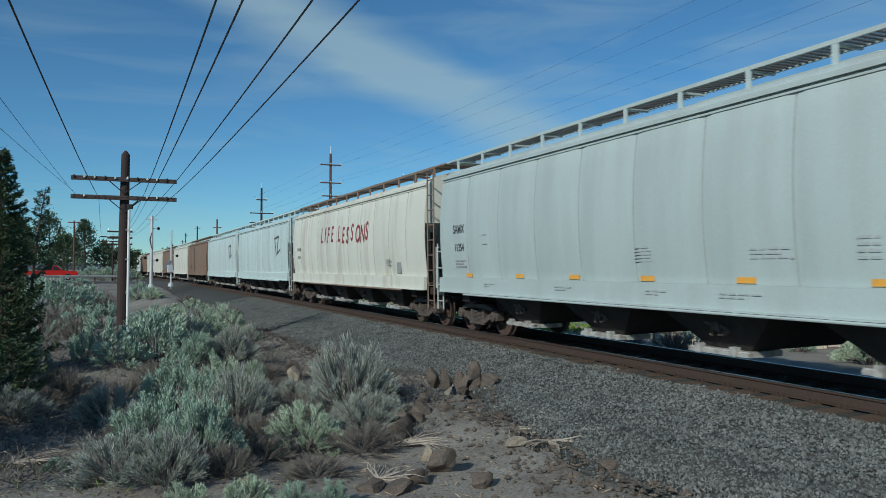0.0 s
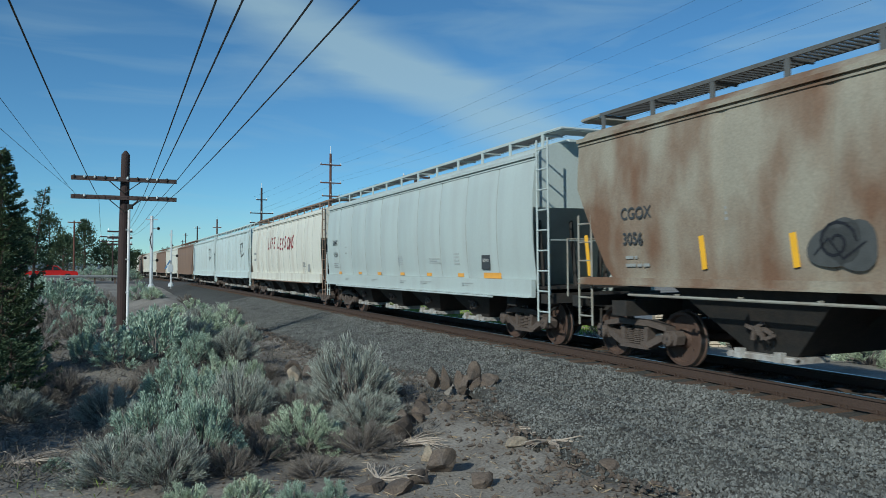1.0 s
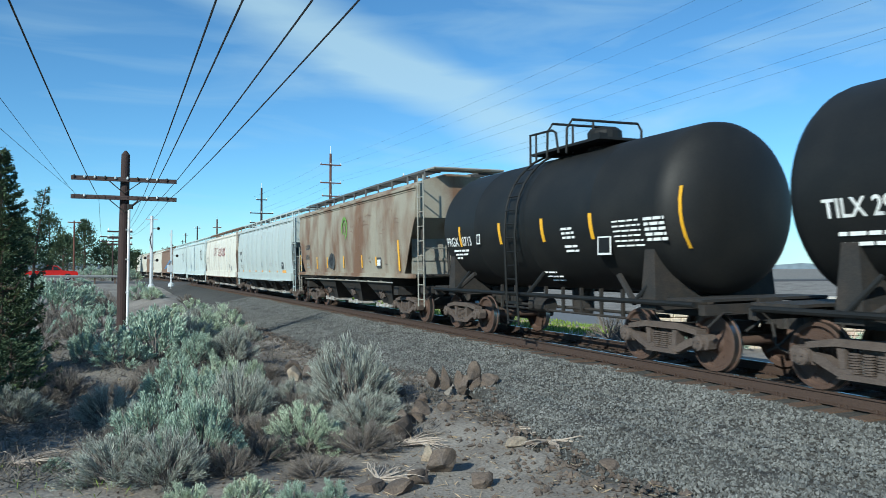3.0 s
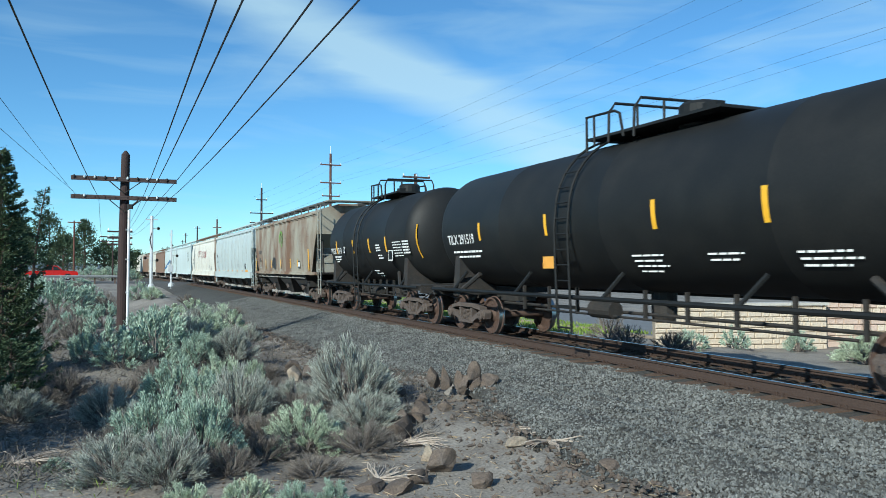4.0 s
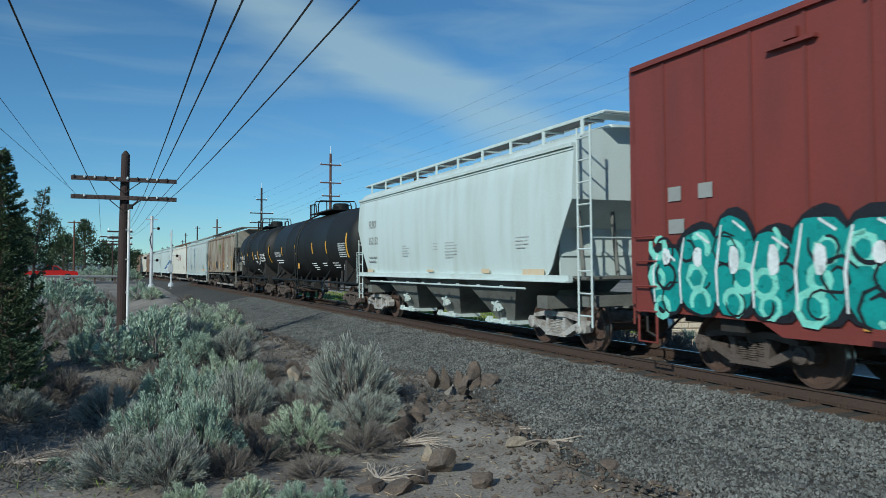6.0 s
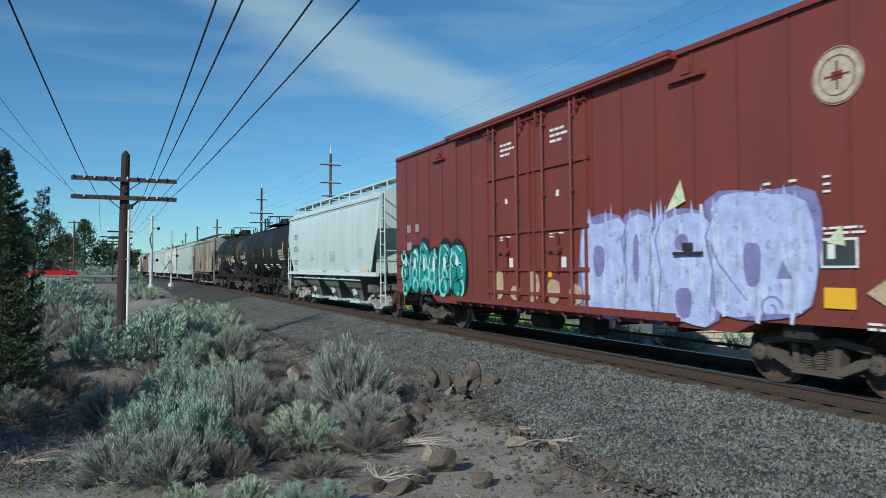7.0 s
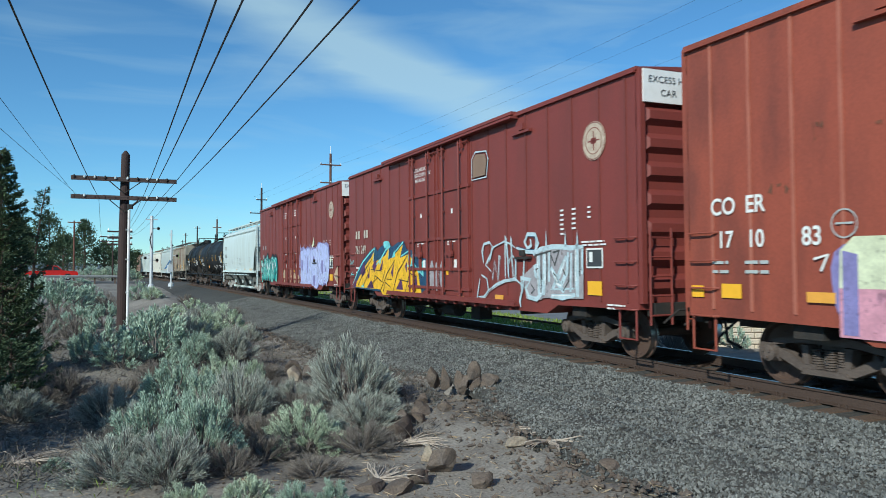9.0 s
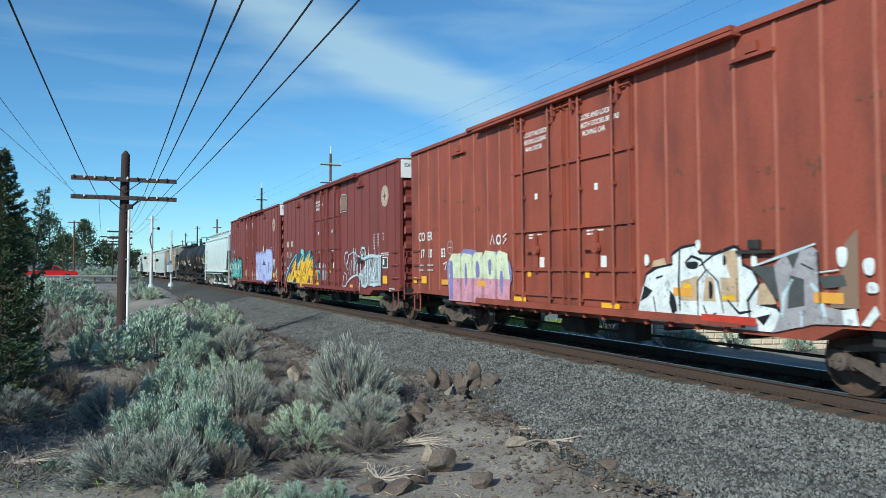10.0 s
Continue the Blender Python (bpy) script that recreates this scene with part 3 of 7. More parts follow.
        for k in range(posts):
            y = -(length - 0.5) / 2 + (length - 0.5) * k / (posts - 1)
            part("bracket", bm_mesh, None, car, at=pose(sx * 1.12, y, eave + 0.10))
    hatch = Mb()
    for k in range(4):
        hatch.bev((0, -L * 0.75 + k * L * 0.5, roofz + 0.07), (0.9, L * 0.42, 0.12), 0.05)
    part("roof_hatch", hatch, paint, car)
    # ends: ladders, cage, platform
    for sy in (-1, 1):
        ld = Mb()
        if sy < 0:
            ladder(ld, -W + 0.06, sy * (L + 0.32), 0.55, eave + 0.3, 0.42, 9, "y")
        elif not cut:
            ladder(ld, -W + 0.1, sy * (L + 0.22), 0.55, 2.3, 0.36, 4, "y")
        if cut and sy > 0:
            ladder(ld, -W + 0.02, sy * (L - 0.2), 0.6, 2.62, 0.4, 6, "y")
        part("side_ladder", ld, rail_mat, car)
        cg = Mb()
        if not cut and sy > 0:
            ladder(cg, -0.95, sy * (L + 0.45), 1.0, eave + 0.1, 0.45, 8, "x")
        if cut:
            part("end_bulkhead", Mb().box((0, sy * (L - 0.75), (sill + zc) / 2 - 0.2), (2.7, 0.05, zc - sill - 0.3)).box((0, sy * (L - 0.72), sill + 0.5), (2.7, 0.06, 0.08)), rail_mat, car)
        cg.tube([(-W + 0.1, sy * (L + 0.5), 1.1), (-W + 0.1, sy * (L + 0.5), 2.2), (-0.2, sy * (L + 0.5), 2.2)], 0.02, 6)
        cg.tube([(-1.12, sy * (L - 0.15), top), (-1.12, sy * (L + 0.45), top), (1.12, sy * (L + 0.45), top), (1.12, sy * (L - 0.15), top)], 0.03, 6)
        cg.box((0, sy * (L + 0.2), top - 0.03), (2.2, 0.5, 0.03))
        part("end_ladder", cg, rail_mat, car)
        bogie(car, (L - bf) if sy > 0 else -(L - br), grey)
        coupler(car, sy * (L + 0.2), sy)
    return car


# ---- tank car ----
def tank_car(name, label, length, bf, br, bands, ladder_at, rail_from, rail_to, dome=None):
    """Distances along the car are metres behind its front end."""
    car = thing(name, label, "tank car", m=Matrix(), group="cars of the freight train")
    L, R, zc = length / 2, 1.475, 2.645
    k = 9
    prof = [(-L + 0.66 * (1 - math.cos(math.pi / 2 * i / k)), max(R * math.sin(math.pi / 2 * i / k), 0.03)) for i in range(k + 1)]
    ring = []
    for q in (-0.5, 0.0, 0.5):
        c = L * q
        ring += [(c - 0.03, R), (c - 0.01, R + 0.006), (c + 0.01, R + 0.006), (c + 0.03, R)]
    prof = prof + ring + [(-a, r) for a, r in reversed(prof)]
    sh = Mb().lathe(prof, (0, 0, zc), "y", 56)
    sh.smooth = True
    part("tank_shell", sh, TANK_BLACK, car)

    def skin(z, out=0.006):
        return -math.sqrt(max((R + out) ** 2 - (z - zc) ** 2, 0.01))

    # yellow bands that follow the curve of the shell
    for p, z0, z1, w in bands:
        m = Mb()
        zs = [z0 + (z1 - z0) * i / 5 for i in range(6)]
        near = 1.0
        e = min(p, length - p)
        near = math.sqrt(max(0.05, 1 - max(0, (0.66 - e) / 0.66) ** 2)) if e < 0.66 else 1.0
        m.loft([[(-math.sqrt(max((R * near + o) ** 2 - (z - zc) ** 2, 0.01)), L - p + dy, z) for o, dy in ((0.002, -w / 2), (0.009, -w / 2), (0.009, w / 2), (0.002, w / 2))] for z in zs])
        part("reflector", m, YELLOW, car)
    # sill, bolsters, saddles and walkway pipe
    for a, b in ((L - bf - 1.3, L + 0.35), (-L - 0.35, -(L - br) + 1.3)):
        part("draft_sill", Mb().box((0, (a + b) / 2, 0.98), (0.5, abs(b - a), 0.36)), FRAME_BLACK, car)
    for y, sgn in ((L - bf, 1), (-(L - br), -1)):
        sd = Mb().loft([[(-1.35, y - 0.2, 0.95), (1.35, y - 0.2, 0.95), (1.35, y + 0.2, 0.95), (-1.35, y + 0.2, 0.95)], [(-1.3, y - 0.12, 1.95), (1.3, y - 0.12, 1.95), (1.3, y + 0.12, 1.95), (-1.3, y + 0.12, 1.95)]])
        sd.tube([(-1.38, y - sgn * 0.3, 1.05), (-1.15, y - sgn * 1.0, 1.5)], 0.06, 6)
        part("saddle", sd, FRAME_BLACK, car)
        part("end_beam", Mb().box((0, sgn * (L + 0.28), 1.0), (2.7, 0.14, 0.16)).box((0, sgn * (L - 0.1), 1.14), (2.7, 0.8, 0.04)), FRAME_BLACK, car)
    for sx in (-1, 1):
        rp = Mb().tube([(sx * 1.42, -L - 0.2, 1.08), (sx * 1.42, L + 0.2, 1.08)], 0.045, 8)
        n = max(3, int(length / 2.6))
        for i in range(n):
            y = -L + 1.2 + (length - 2.4) * i / (n - 1)
            rp.tube([(sx * 1.42, y, 1.08), (sx * 1.2, y - 0.35, 1.55)], 0.04, 6)
        part("side_rail", rp, TANK_BLACK, car)
    gear = Mb().tube([(-0.5, -L * 0.7, 0.78), (-0.5, L * 0.7, 0.78)], 0.035, 6).tube([(-0.75, -L * 0.6, 0.7), (-0.75, L * 0.45, 0.72)], 0.025, 6)
    gear.lathe([(-0.35, 0.17), (0.35, 0.17)], (-0.7, L * 0.12, 0.82), "y", 12).lathe([(0.62, 0.2), (0.72, 0.24), (1.3, 0.24)], (0, 0, 0), "z", 12)
    for i in range(9):
        y = -L * 0.6 + L * 1.15 * i / 8
        gear.box((-0.6, y, 0.95), (0.06, 0.06, 0.55))
    part("brake_gear", gear, FRAME_BLACK, car)
    # ladder bent over the shell
    ld = Mb()
    yl = L - ladder_at
    for dy in (-0.23, 0.23):
        pts = [(-1.52, yl + dy, 0.42), (-1.56, yl + dy, 1.2), (-1.6, yl + dy, 2.4)]
        for i in range(9):
            a = radians(168 - 9.5 * i)
            pts.append((math.cos(a) * (R + 0.1), yl + dy, zc + math.sin(a) * (R + 0.1)))
        ld.tube(pts, 0.026, 6)
    for i in range(13):
        z = 0.5 + 0.3 * i
        x = -1.54 if z < 2.5 else -math.sqrt(max((R + 0.1) ** 2 - (z - zc) ** 2, 0.04))
        if z < zc + R:
            ld.tube([(x, yl - 0.23, z), (x, yl + 0.23, z)], 0.018, 6)
    ld.box((-1.5, yl, 0.9), (0.1, 0.5, 0.05))
    part("ladder", ld, TANK_BLACK, car)
    # top platform and its rails
    ya, yb = L - rail_from, L - rail_to
    top = zc + R
    pf = Mb().box((0, (ya + yb) / 2, top + 0.05), (1.7, abs(ya - yb), 0.05)).lathe([(top - 0.1, 0.36), (top + 0.36, 0.36), (top + 0.42, 0.3)], (0, ya * 0.38 + yb * 0.62, 0), "z", 18)
    pf.box((-0.5, yb + 0.5, top + 0.12), (0.2, 0.3, 0.2))
    part("top_platform", pf, TANK_BLACK, car)
    for sx in (-1, 1):
        hr = Mb().tube([(sx * 0.85, ya, top - 0.2), (sx * 0.85, ya, top + 0.5), (sx * 0.85, ya - 0.9, top + 0.47), (sx * 0.85, ya - 1.05, top + 0.4), (sx * 0.85, ya - 1.15, top - 0.05)], 0.028, 7)
        hr.tube([(sx * 0.85, ya - 0.25, top - 0.1), (sx * 0.85, ya - 0.25, top + 0.48)], 0.024, 7)
        part("hand_rail", hr, TANK_BLACK, car)
    for y, h in ((ya - 0.85, 0.62), (ya - 1.6, 0.58)):
        hoop = Mb().tube([(-0.85, y + 0.15, top - 0.1), (-0.85, y + 0.12, top + h - 0.16), (-0.8, y, top + h), (0.8, y - 0.1, top + h), (0.85, y - 0.15, top + h - 0.16), (0.85, y - 0.15, top - 0.1)], 0.028, 7)
        hoop.tube([(-0.3, y - 0.03, top - 0.02), (-0.3, y - 0.03, top + h)], 0.026, 7)
        part("guard_hoop", hoop, TANK_BLACK, car)
    for y, sgn in ((L - bf, 1), (-(L - br), -1)):
        bogie(car, y)
        coupler(car, sgn * (L + 0.3), sgn)
    return car, skin


# ---- paint on the sides ----
def poly_paint(name, shapes, material, car, x, L, label=""):
    """Flat coats of paint: outlines of (metres behind the front, height). Letters are parts of their own; strokes stay one coat."""
    fine = sum(len(q) == 4 for q in shapes) > 8
    for group in [shapes] if fine else [[q] for q in shapes]:
        v, f = [], []
        for q in group:
            f.append(tuple(range(len(v), len(v) + len(q))))
            v += [(x, L - p, z) for p, z in q]
        me = bpy.data.meshes.new(name)
        me.from_pydata(v, [], f)
        me.materials.append(material)
        ob = part(name, me, None, car, label)
        if fine:
            ob["kind"] = "stuff"
    return ob


def stroke(pts, w):
    """The outline of a brush stroke along points."""
    out = []
    n = len(pts)
    left, right = [], []
    for i, (p, z) in enumerate(pts):
        a, b = pts[max(i - 1, 0)], pts[min(i + 1, n - 1)]
        dx, dz = b[0] - a[0], b[1] - a[1]
        d = math.hypot(dx, dz) or 1
        ww = w * (0.6 if i in (0, n - 1) else 1.0)
        left.append((p - dz / d * ww / 2, z + dx / d * ww / 2))
        right.append((p + dz / d * ww / 2, z - dx / d * ww / 2))
    for i in range(n - 1):
        out.append([left[i], left[i + 1], right[i + 1], right[i]])
    return out


def curl(cx, cz, r0, r1, a0, a1, n=10, sx=1.0):
    return [(cx + sx * (r0 + (r1 - r0) * i / n) * math.cos(a0 + (a1 - a0) * i / n), cz + (r0 + (r1 - r0) * i / n) * math.sin(a0 + (a1 - a0) * i / n)) for i in range(n + 1)]


def puffy(p0, p1, z0, z1, rnd, n=18, power=3.0):
    """A rounded, uneven letter body."""
    c, d, w, h = (p0 + p1) / 2, (z0 + z1) / 2, (p1 - p0) / 2, (z1 - z0) / 2
    ph = rnd.uniform(0, 6)
    out = []
    for i in range(n):
        a = 2 * math.pi * i / n
        ca, sa = math.cos(a), math.sin(a)
        k = (abs(ca) ** power + abs(sa) ** power) ** (-1 / power) * (1 + 0.06 * math.sin(3 * a + ph))
        out.append((c + w * k * ca, d + h * k * sa))
    return out


def spray(name, color, rough=0.5):
    m = mat(name, color, rough, second=[c * 0.68 for c in color], scale=4.5, amount=0.7, fine=25, grain=0.1, bump=0)
    # worn paint: the coat is broken where the noise runs high
    n, l = m.node_tree.nodes, m.node_tree.links
    wear = n.new("ShaderNodeTexNoise")
    wear.inputs["Scale"].default_value, wear.inputs["Detail"].default_value = 11.0, 6.0
    ramp = n.new("ShaderNodeValToRGB")
    ramp.color_ramp.elements[0].position, ramp.color_ramp.elements[1].position = 0.60, 0.70
    clear = n.new("ShaderNodeBsdfTransparent")
    both = n.new("ShaderNodeMixShader")
    co = n.new("ShaderNodeTexCoord")
    l.new(co.outputs["Object"], wear.inputs["Vector"])
    l.new(wear.outputs["Fac"], ramp.inputs["Fac"])
    half = n.new("ShaderNodeMath")
    half.operation = "MULTIPLY"
    half.inputs[1].default_value = 0.4
    l.new(ramp.outputs["Color"], half.inputs[0])
    l.new(half.outputs["Value"], both.inputs[0])
    l.new(n["Principled BSDF"].outputs[0], both.inputs[1])
    l.new(clear.outputs[0], both.inputs[2])
    l.new(both.outputs[0], n["Material Output"].inputs["Surface"])
    return m


G_YELLOW, G_CYAN, G_NAVY, G_PURPLE = spray("yellow spray", (0.86, 0.50, 0.02)), spray("cyan spray", (0.22, 0.68, 0.70)), spray("navy spray", (0.02, 0.07, 0.14)), spray("purple spray", (0.10, 0.03, 0.11))
G_LILAC, G_VIOLET, G_TEAL, G_MINT = spray("lilac spray", (0.47, 0.52, 0.82)), spray("violet spray", (0.24, 0.22, 0.46)), spray("teal spray", (0.02, 0.30, 0.28)), spray("mint spray", (0.25, 0.70, 0.58))
G_PALE_LILAC = spray("pale lilac spray", (0.56, 0.62, 0.86))
G_WHITE, G_PALE, G_PINK, G_CREAM = spray("white spray", (0.75, 0.80, 0.80)), spray("pale blue spray", (0.50, 0.63, 0.68)), spray("pink spray", (0.62, 0.30, 0.38)), spray("cream spray", (0.68, 0.72, 0.50))
G_BLACK, G_SILVER, G_TAN, G_RED, G_GREEN = spray("black spray", (0.015, 0.015, 0.02)), spray("silver spray", (0.36, 0.34, 0.36)), spray("tan spray", (0.55, 0.40, 0.26)), spray("red spray", (0.28, 0.03, 0.035)), spray("green spray", (0.16, 0.33, 0.05))
PATCH = mat("dark patch", (0.07, 0.075, 0.075), 0.7, scale=5, amount=0.6, bump=0)


# ---- boxcar ----
def boxcar(name, label, length, paint, rib_paint, ribs, sillmid=0.74, excess=True, door_words=None):
    car = thing(name, label, "boxcar", m=Matrix(), group="cars of the freight train")
    L, W, z1 = length / 2, 1.55, 4.92
    body = Mb().prism([(-L, 0.95), (-L + 2.45, 0.92), (-L + 2.85, sillmid), (L - 2.95, sillmid), (L - 2.6, 0.92), (L, 0.95), (L, z1), (-L, z1)], -W, W)
    part("body", body, paint, car)
    rf = Mb()
    rf.prism([(-L - 0.03, 0), (L + 0.03, 0), (L + 0.03, 0.06), (-L - 0.03, 0.06)], -W - 0.03, W + 0.03)
    rf.v = [(a, b, c + z1) for a, b, c in rf.v]
    rf.loft([[(-W - 0.03, y, z1 + 0.055), (0, y, z1 + 0.19), (W + 0.03, y, z1 + 0.055), (0, y, z1 + 0.03)] for y in (-L - 0.03, L + 0.03)])
    for i in range(15):
        y = -L + 0.5 + (length - 1.0) * i / 14
        rf.loft([[(-W, y + d, z1 + 0.05), (0, y + d, z1 + 0.20 + h), (W, y + d, z1 + 0.05), (0, y + d, z1 + 0.02)] for d, h in ((-0.04, 0.02), (0.04, 0.02))])
    part("roof", rf, paint, car)
    ev = Mb().box((-W - 0.06, L - 8.0, z1 + 0.05), (0.12, 8.4, 0.07)).box((-W - 0.03, 0, z1 - 0.01), (0.06, length, 0.05))
    part("eave_rail", ev, paint, car)
    rib = Mb().box((-W - 0.006, 0, (1.05 + z1) / 2), (0.024, 0.05, z1 - 1.05))
    rib_mesh = rib.mesh("side_post", rib_paint)
    for p in ribs:
        part("side_post", rib_mesh, None, car, at=pose(0, L - p, 0))
    # double plug door
    for a, b in ((5.95, 7.92), (8.02, 9.95)):
        c, w = L - (a + b) / 2, b - a
        d = Mb().box((-W - 0.012, c, 2.88), (0.04, w, 3.86))
        dr = part("door", d, paint, car)
        for z in (3.66, 2.42, 1.62, 1.12):
            part("door_rail", Mb().box((-W - 0.05, c, z), (0.05, w + 0.05, 0.075)), paint, dr)
        for y in (-w / 2 + 0.06, w / 2 - 0.06):
            part("door_stile", Mb().box((-W - 0.045, c + y, 2.88), (0.045, 0.07, 3.86)), paint, dr)
        for q in (-0.26, 0.26):
            r = Mb().tube([(-W - 0.10, c + q * w, 0.95), (-W - 0.10, c + q * w, 4.86)], 0.028, 7)
            for z in (1.05, 1.6, 2.4, 3.1, 3.7, 4.5):
                r.box((-W - 0.09, c + q * w, z), (0.06, 0.11, 0.06))
            part("lock_rod", r, paint, dr)
        h = Mb().box((-W - 0.1, c, 1.95), (0.06, 0.07, 0.75)).box((-W - 0.1, c + 0.15, 2.0), (0.05, 0.4, 0.06)).lathe([(-W - 0.14, 0.10), (-W - 0.07, 0.10)], (0, c, 2.0), "x", 12)
        part("lock_handle", h, paint, dr)
        tr = Mb()
        for y in (-w * 0.36, w * 0.36):
            tr.box((-W - 0.1, c + y, 4.74), (0.09, 0.05, 0.3)).tube([(-W - 0.1, c + y - 0.3, 4.72), (-W - 0.1, c + y + 0.3, 4.72)], 0.02, 6)
        part("door_hanger", tr, paint, dr)
        if door_words:
            for i, text in enumerate(door_words[0 if a < 7 else 1]):
                words(text, c + 0.55 - 0.05 * i, 4.36 - 0.15 * i, 0.095, LETTER_W, car, x=-W - 0.037, squeeze=0.85)
        else:
            bars([0.5, 0.62, 0.42], c + 0.3, 4.35, LETTER_W, car, x=-W - 0.037, h=0.05, gap=0.11)
        bars([0.5, 0.35], c + 0.35, 2.32, LETTER_W, car, x=-W - 0.037, h=0.03, gap=0.06)
        plate(c - 0.15, 1.75, 0.16, 0.22, LETTER_W, car, x=-W - 0.04, name="notice")
        plate(c + 0.35, 1.55, 0.13, 0.17, YELLOW, car, x=-W - 0.04, name="notice")
        bars([0.1], c + 0.1, 3.1, LETTER_W, car, x=-W - 0.037, h=0.12)
    trk = Mb().box((-W - 0.08, L - 8.3, 0.86), (0.17, 8.0, 0.06)).box((-W - 0.14, L - 8.3, 0.91), (0.03, 8.0, 0.09)).box((-W - 0.1, L - 8.3, 4.86), (0.2, 8.0, 0.05))
    for i in range(14):
        trk.box((-W - 0.05, L - 4.6 - i * 0.57, 0.79), (0.1, 0.05, 0.1))
    part("door_track", trk, paint, car)
    # hatch-like roping staples and small brackets
    for p in (3.2, 12.5):
        st = Mb().box((-W - 0.05, L - p, 4.5), (0.08, 0.75, 0.05)).box((-W - 0.05, L - p, 4.62), (0.06, 0.2, 0.14))
        part("bracket", st, paint, car)
    st = Mb().box((-W - 0.05, L - 12.5, 1.86), (0.08, 0.6, 0.05)).box((-W - 0.06, L - 12.5, 1.96), (0.06, 0.18, 0.12))
    part("bracket", st, FRAME_BLACK, car)
    # ends with pressed ribs
    for sy in (-1, 1):
        for i in range(8):
            z = 1.2 + i * 0.47
            e = Mb().loft([[(-W + 0.08, sy * L, z), (W - 0.08, sy * L, z), (W - 0.08, sy * L, z + 0.34), (-W + 0.08, sy * L, z + 0.34)],
                    [(-W + 0.2, sy * (L + 0.09), z + 0.1), (W - 0.2, sy * (L + 0.09), z + 0.1), (W - 0.2, sy * (L + 0.09), z + 0.24), (-W + 0.2, sy * (L + 0.09), z + 0.24)]])
            part("end_rib", e, paint, car)
        for sx in (-1, 1):
            part("corner_post", Mb().box((sx * (W - 0.05), sy * (L + 0.03), 3.0), (0.1, 0.12, 3.9)), paint, car)
        ld = Mb()
        ladder(ld, -W + 0.32, sy * (L + 0.16), 0.7, 2.3, 0.44, 5, "x")
        for i in range(4):
            z = 0.95 + 0.4 * i
            ld.tube([(-W, sy * (L - 0.05), z), (-W - 0.08, sy * (L - 0.1), z), (-W - 0.08, sy * (L - 0.55), z), (-W, sy * (L - 0.6), z)], 0.016, 6)
        ld.tube([(-W, sy * (L - 0.08), 0.95), (-W, sy * (L - 0.08), 0.45), (-W, sy * (L - 0.52), 0.45), (-W, sy * (L - 0.52), 0.95)], 0.022, 6)
        part("ladder", ld, paint, car)
        if excess:
            w = Mb().box((0, sy * (L + 0.1), z1 - 0.26), (2 * W - 0.1, 0.03, 0.55))
            pl = part("end_placard", w, WHITE_PAINT, car, "white painted placard")
            if sy < 0:
                for text, zz in (("EXCESS HEIGHT", z1 - 0.2), ("CAR", z1 - 0.42)):
                    cu = bpy.data.curves.new("letters", "FONT")
                    cu.body, cu.size, cu.align_x = text, 0.155, "CENTER"
                    tmp = bpy.data.objects.new("letters", cu)
                    scene.collection.objects.link(tmp)
                    bpy.context.view_layer.update()
                    me = bpy.data.meshes.new_from_object(tmp.evaluated_get(bpy.context.evaluated_depsgraph_get()))
                    bpy.data.objects.remove(tmp)
                    me.materials.clear()
                    me.materials.append(LETTER_K)
                    me.transform(Matrix(((1.12, 0, 0, -0.98 if text == "CAR" else -0.78), (0, 0, -1, -L - 0.124), (0, 1, 0, zz), (0, 0, 0, 1))))
                    part("lettering", me, None, pl)
        bogie(car, sy * (L - 1.95))
        coupler(car, sy * (L + 0.25), sy)
    fr = Mb().box((0, 0, 0.86), (0.4, length + 0.7, 0.34))
    for sy in (-1, 1):
        fr.box((0, sy * (L - 1.95), 0.86), (2.8, 0.45, 0.26)).box((0, sy * (L + 0.05), 0.95), (2.7, 0.2, 0.22))
    for i in range(6):
        fr.box((0, -L + 4.2 + (length - 8.4) * i / 5, 0.72), (2.7, 0.12, 0.16))
    fr.lathe([(-0.4, 0.2), (0.4, 0.2)], (-0.7, 1.0, 0.5), "y", 12).box((-0.75, -0.8, 0.5), (0.35, 0.5, 0.35)).tube([(-0.6, -L * 0.6, 0.42), (-0.6, L * 0.6, 0.42)], 0.025, 6)
    part("underframe", fr, FRAME_BLACK, car)
    return car


def emblem(car, L, p, z, r):
    W = 1.566
    m = Mb().lathe([(-W - 0.006, r), (-W, r)], (0, L - p, z), "x", 28)
    part("emblem", m, mat("cream emblem paint", (0.52, 0.44, 0.34), 0.6, second=(0.30, 0.2, 0.16), scale=9, amount=0.6, bump=0), car, "cream round emblem")
    k = Mb().box((-W - 0.008, L - p, z), (0.004, r * 1.0, r * 0.07)).box((-W - 0.008, L - p, z), (0.004, r * 0.07, r * 1.0)).box((-W - 0.008, L - p, z), (0.004, r * 0.45, r * 0.3))
    part("emblem_cross", k, BOX_RED, car)
    poly_paint("emblem_ring", stroke(curl(p, z, r * 0.68, r * 0.68, 0, 6.3, 24), 0.016) + stroke(curl(p, z, r * 0.95, r * 0.95, 0, 6.3, 24), 0.016), BOX_RED, car, -W - 0.009, L)


# ---- the cars of this train ----
def round_side(z):
    """The skin of a round-sided hopper at height z."""
    return -1.567 + 0.12 * ((z - 2.585) / 1.385) ** 2


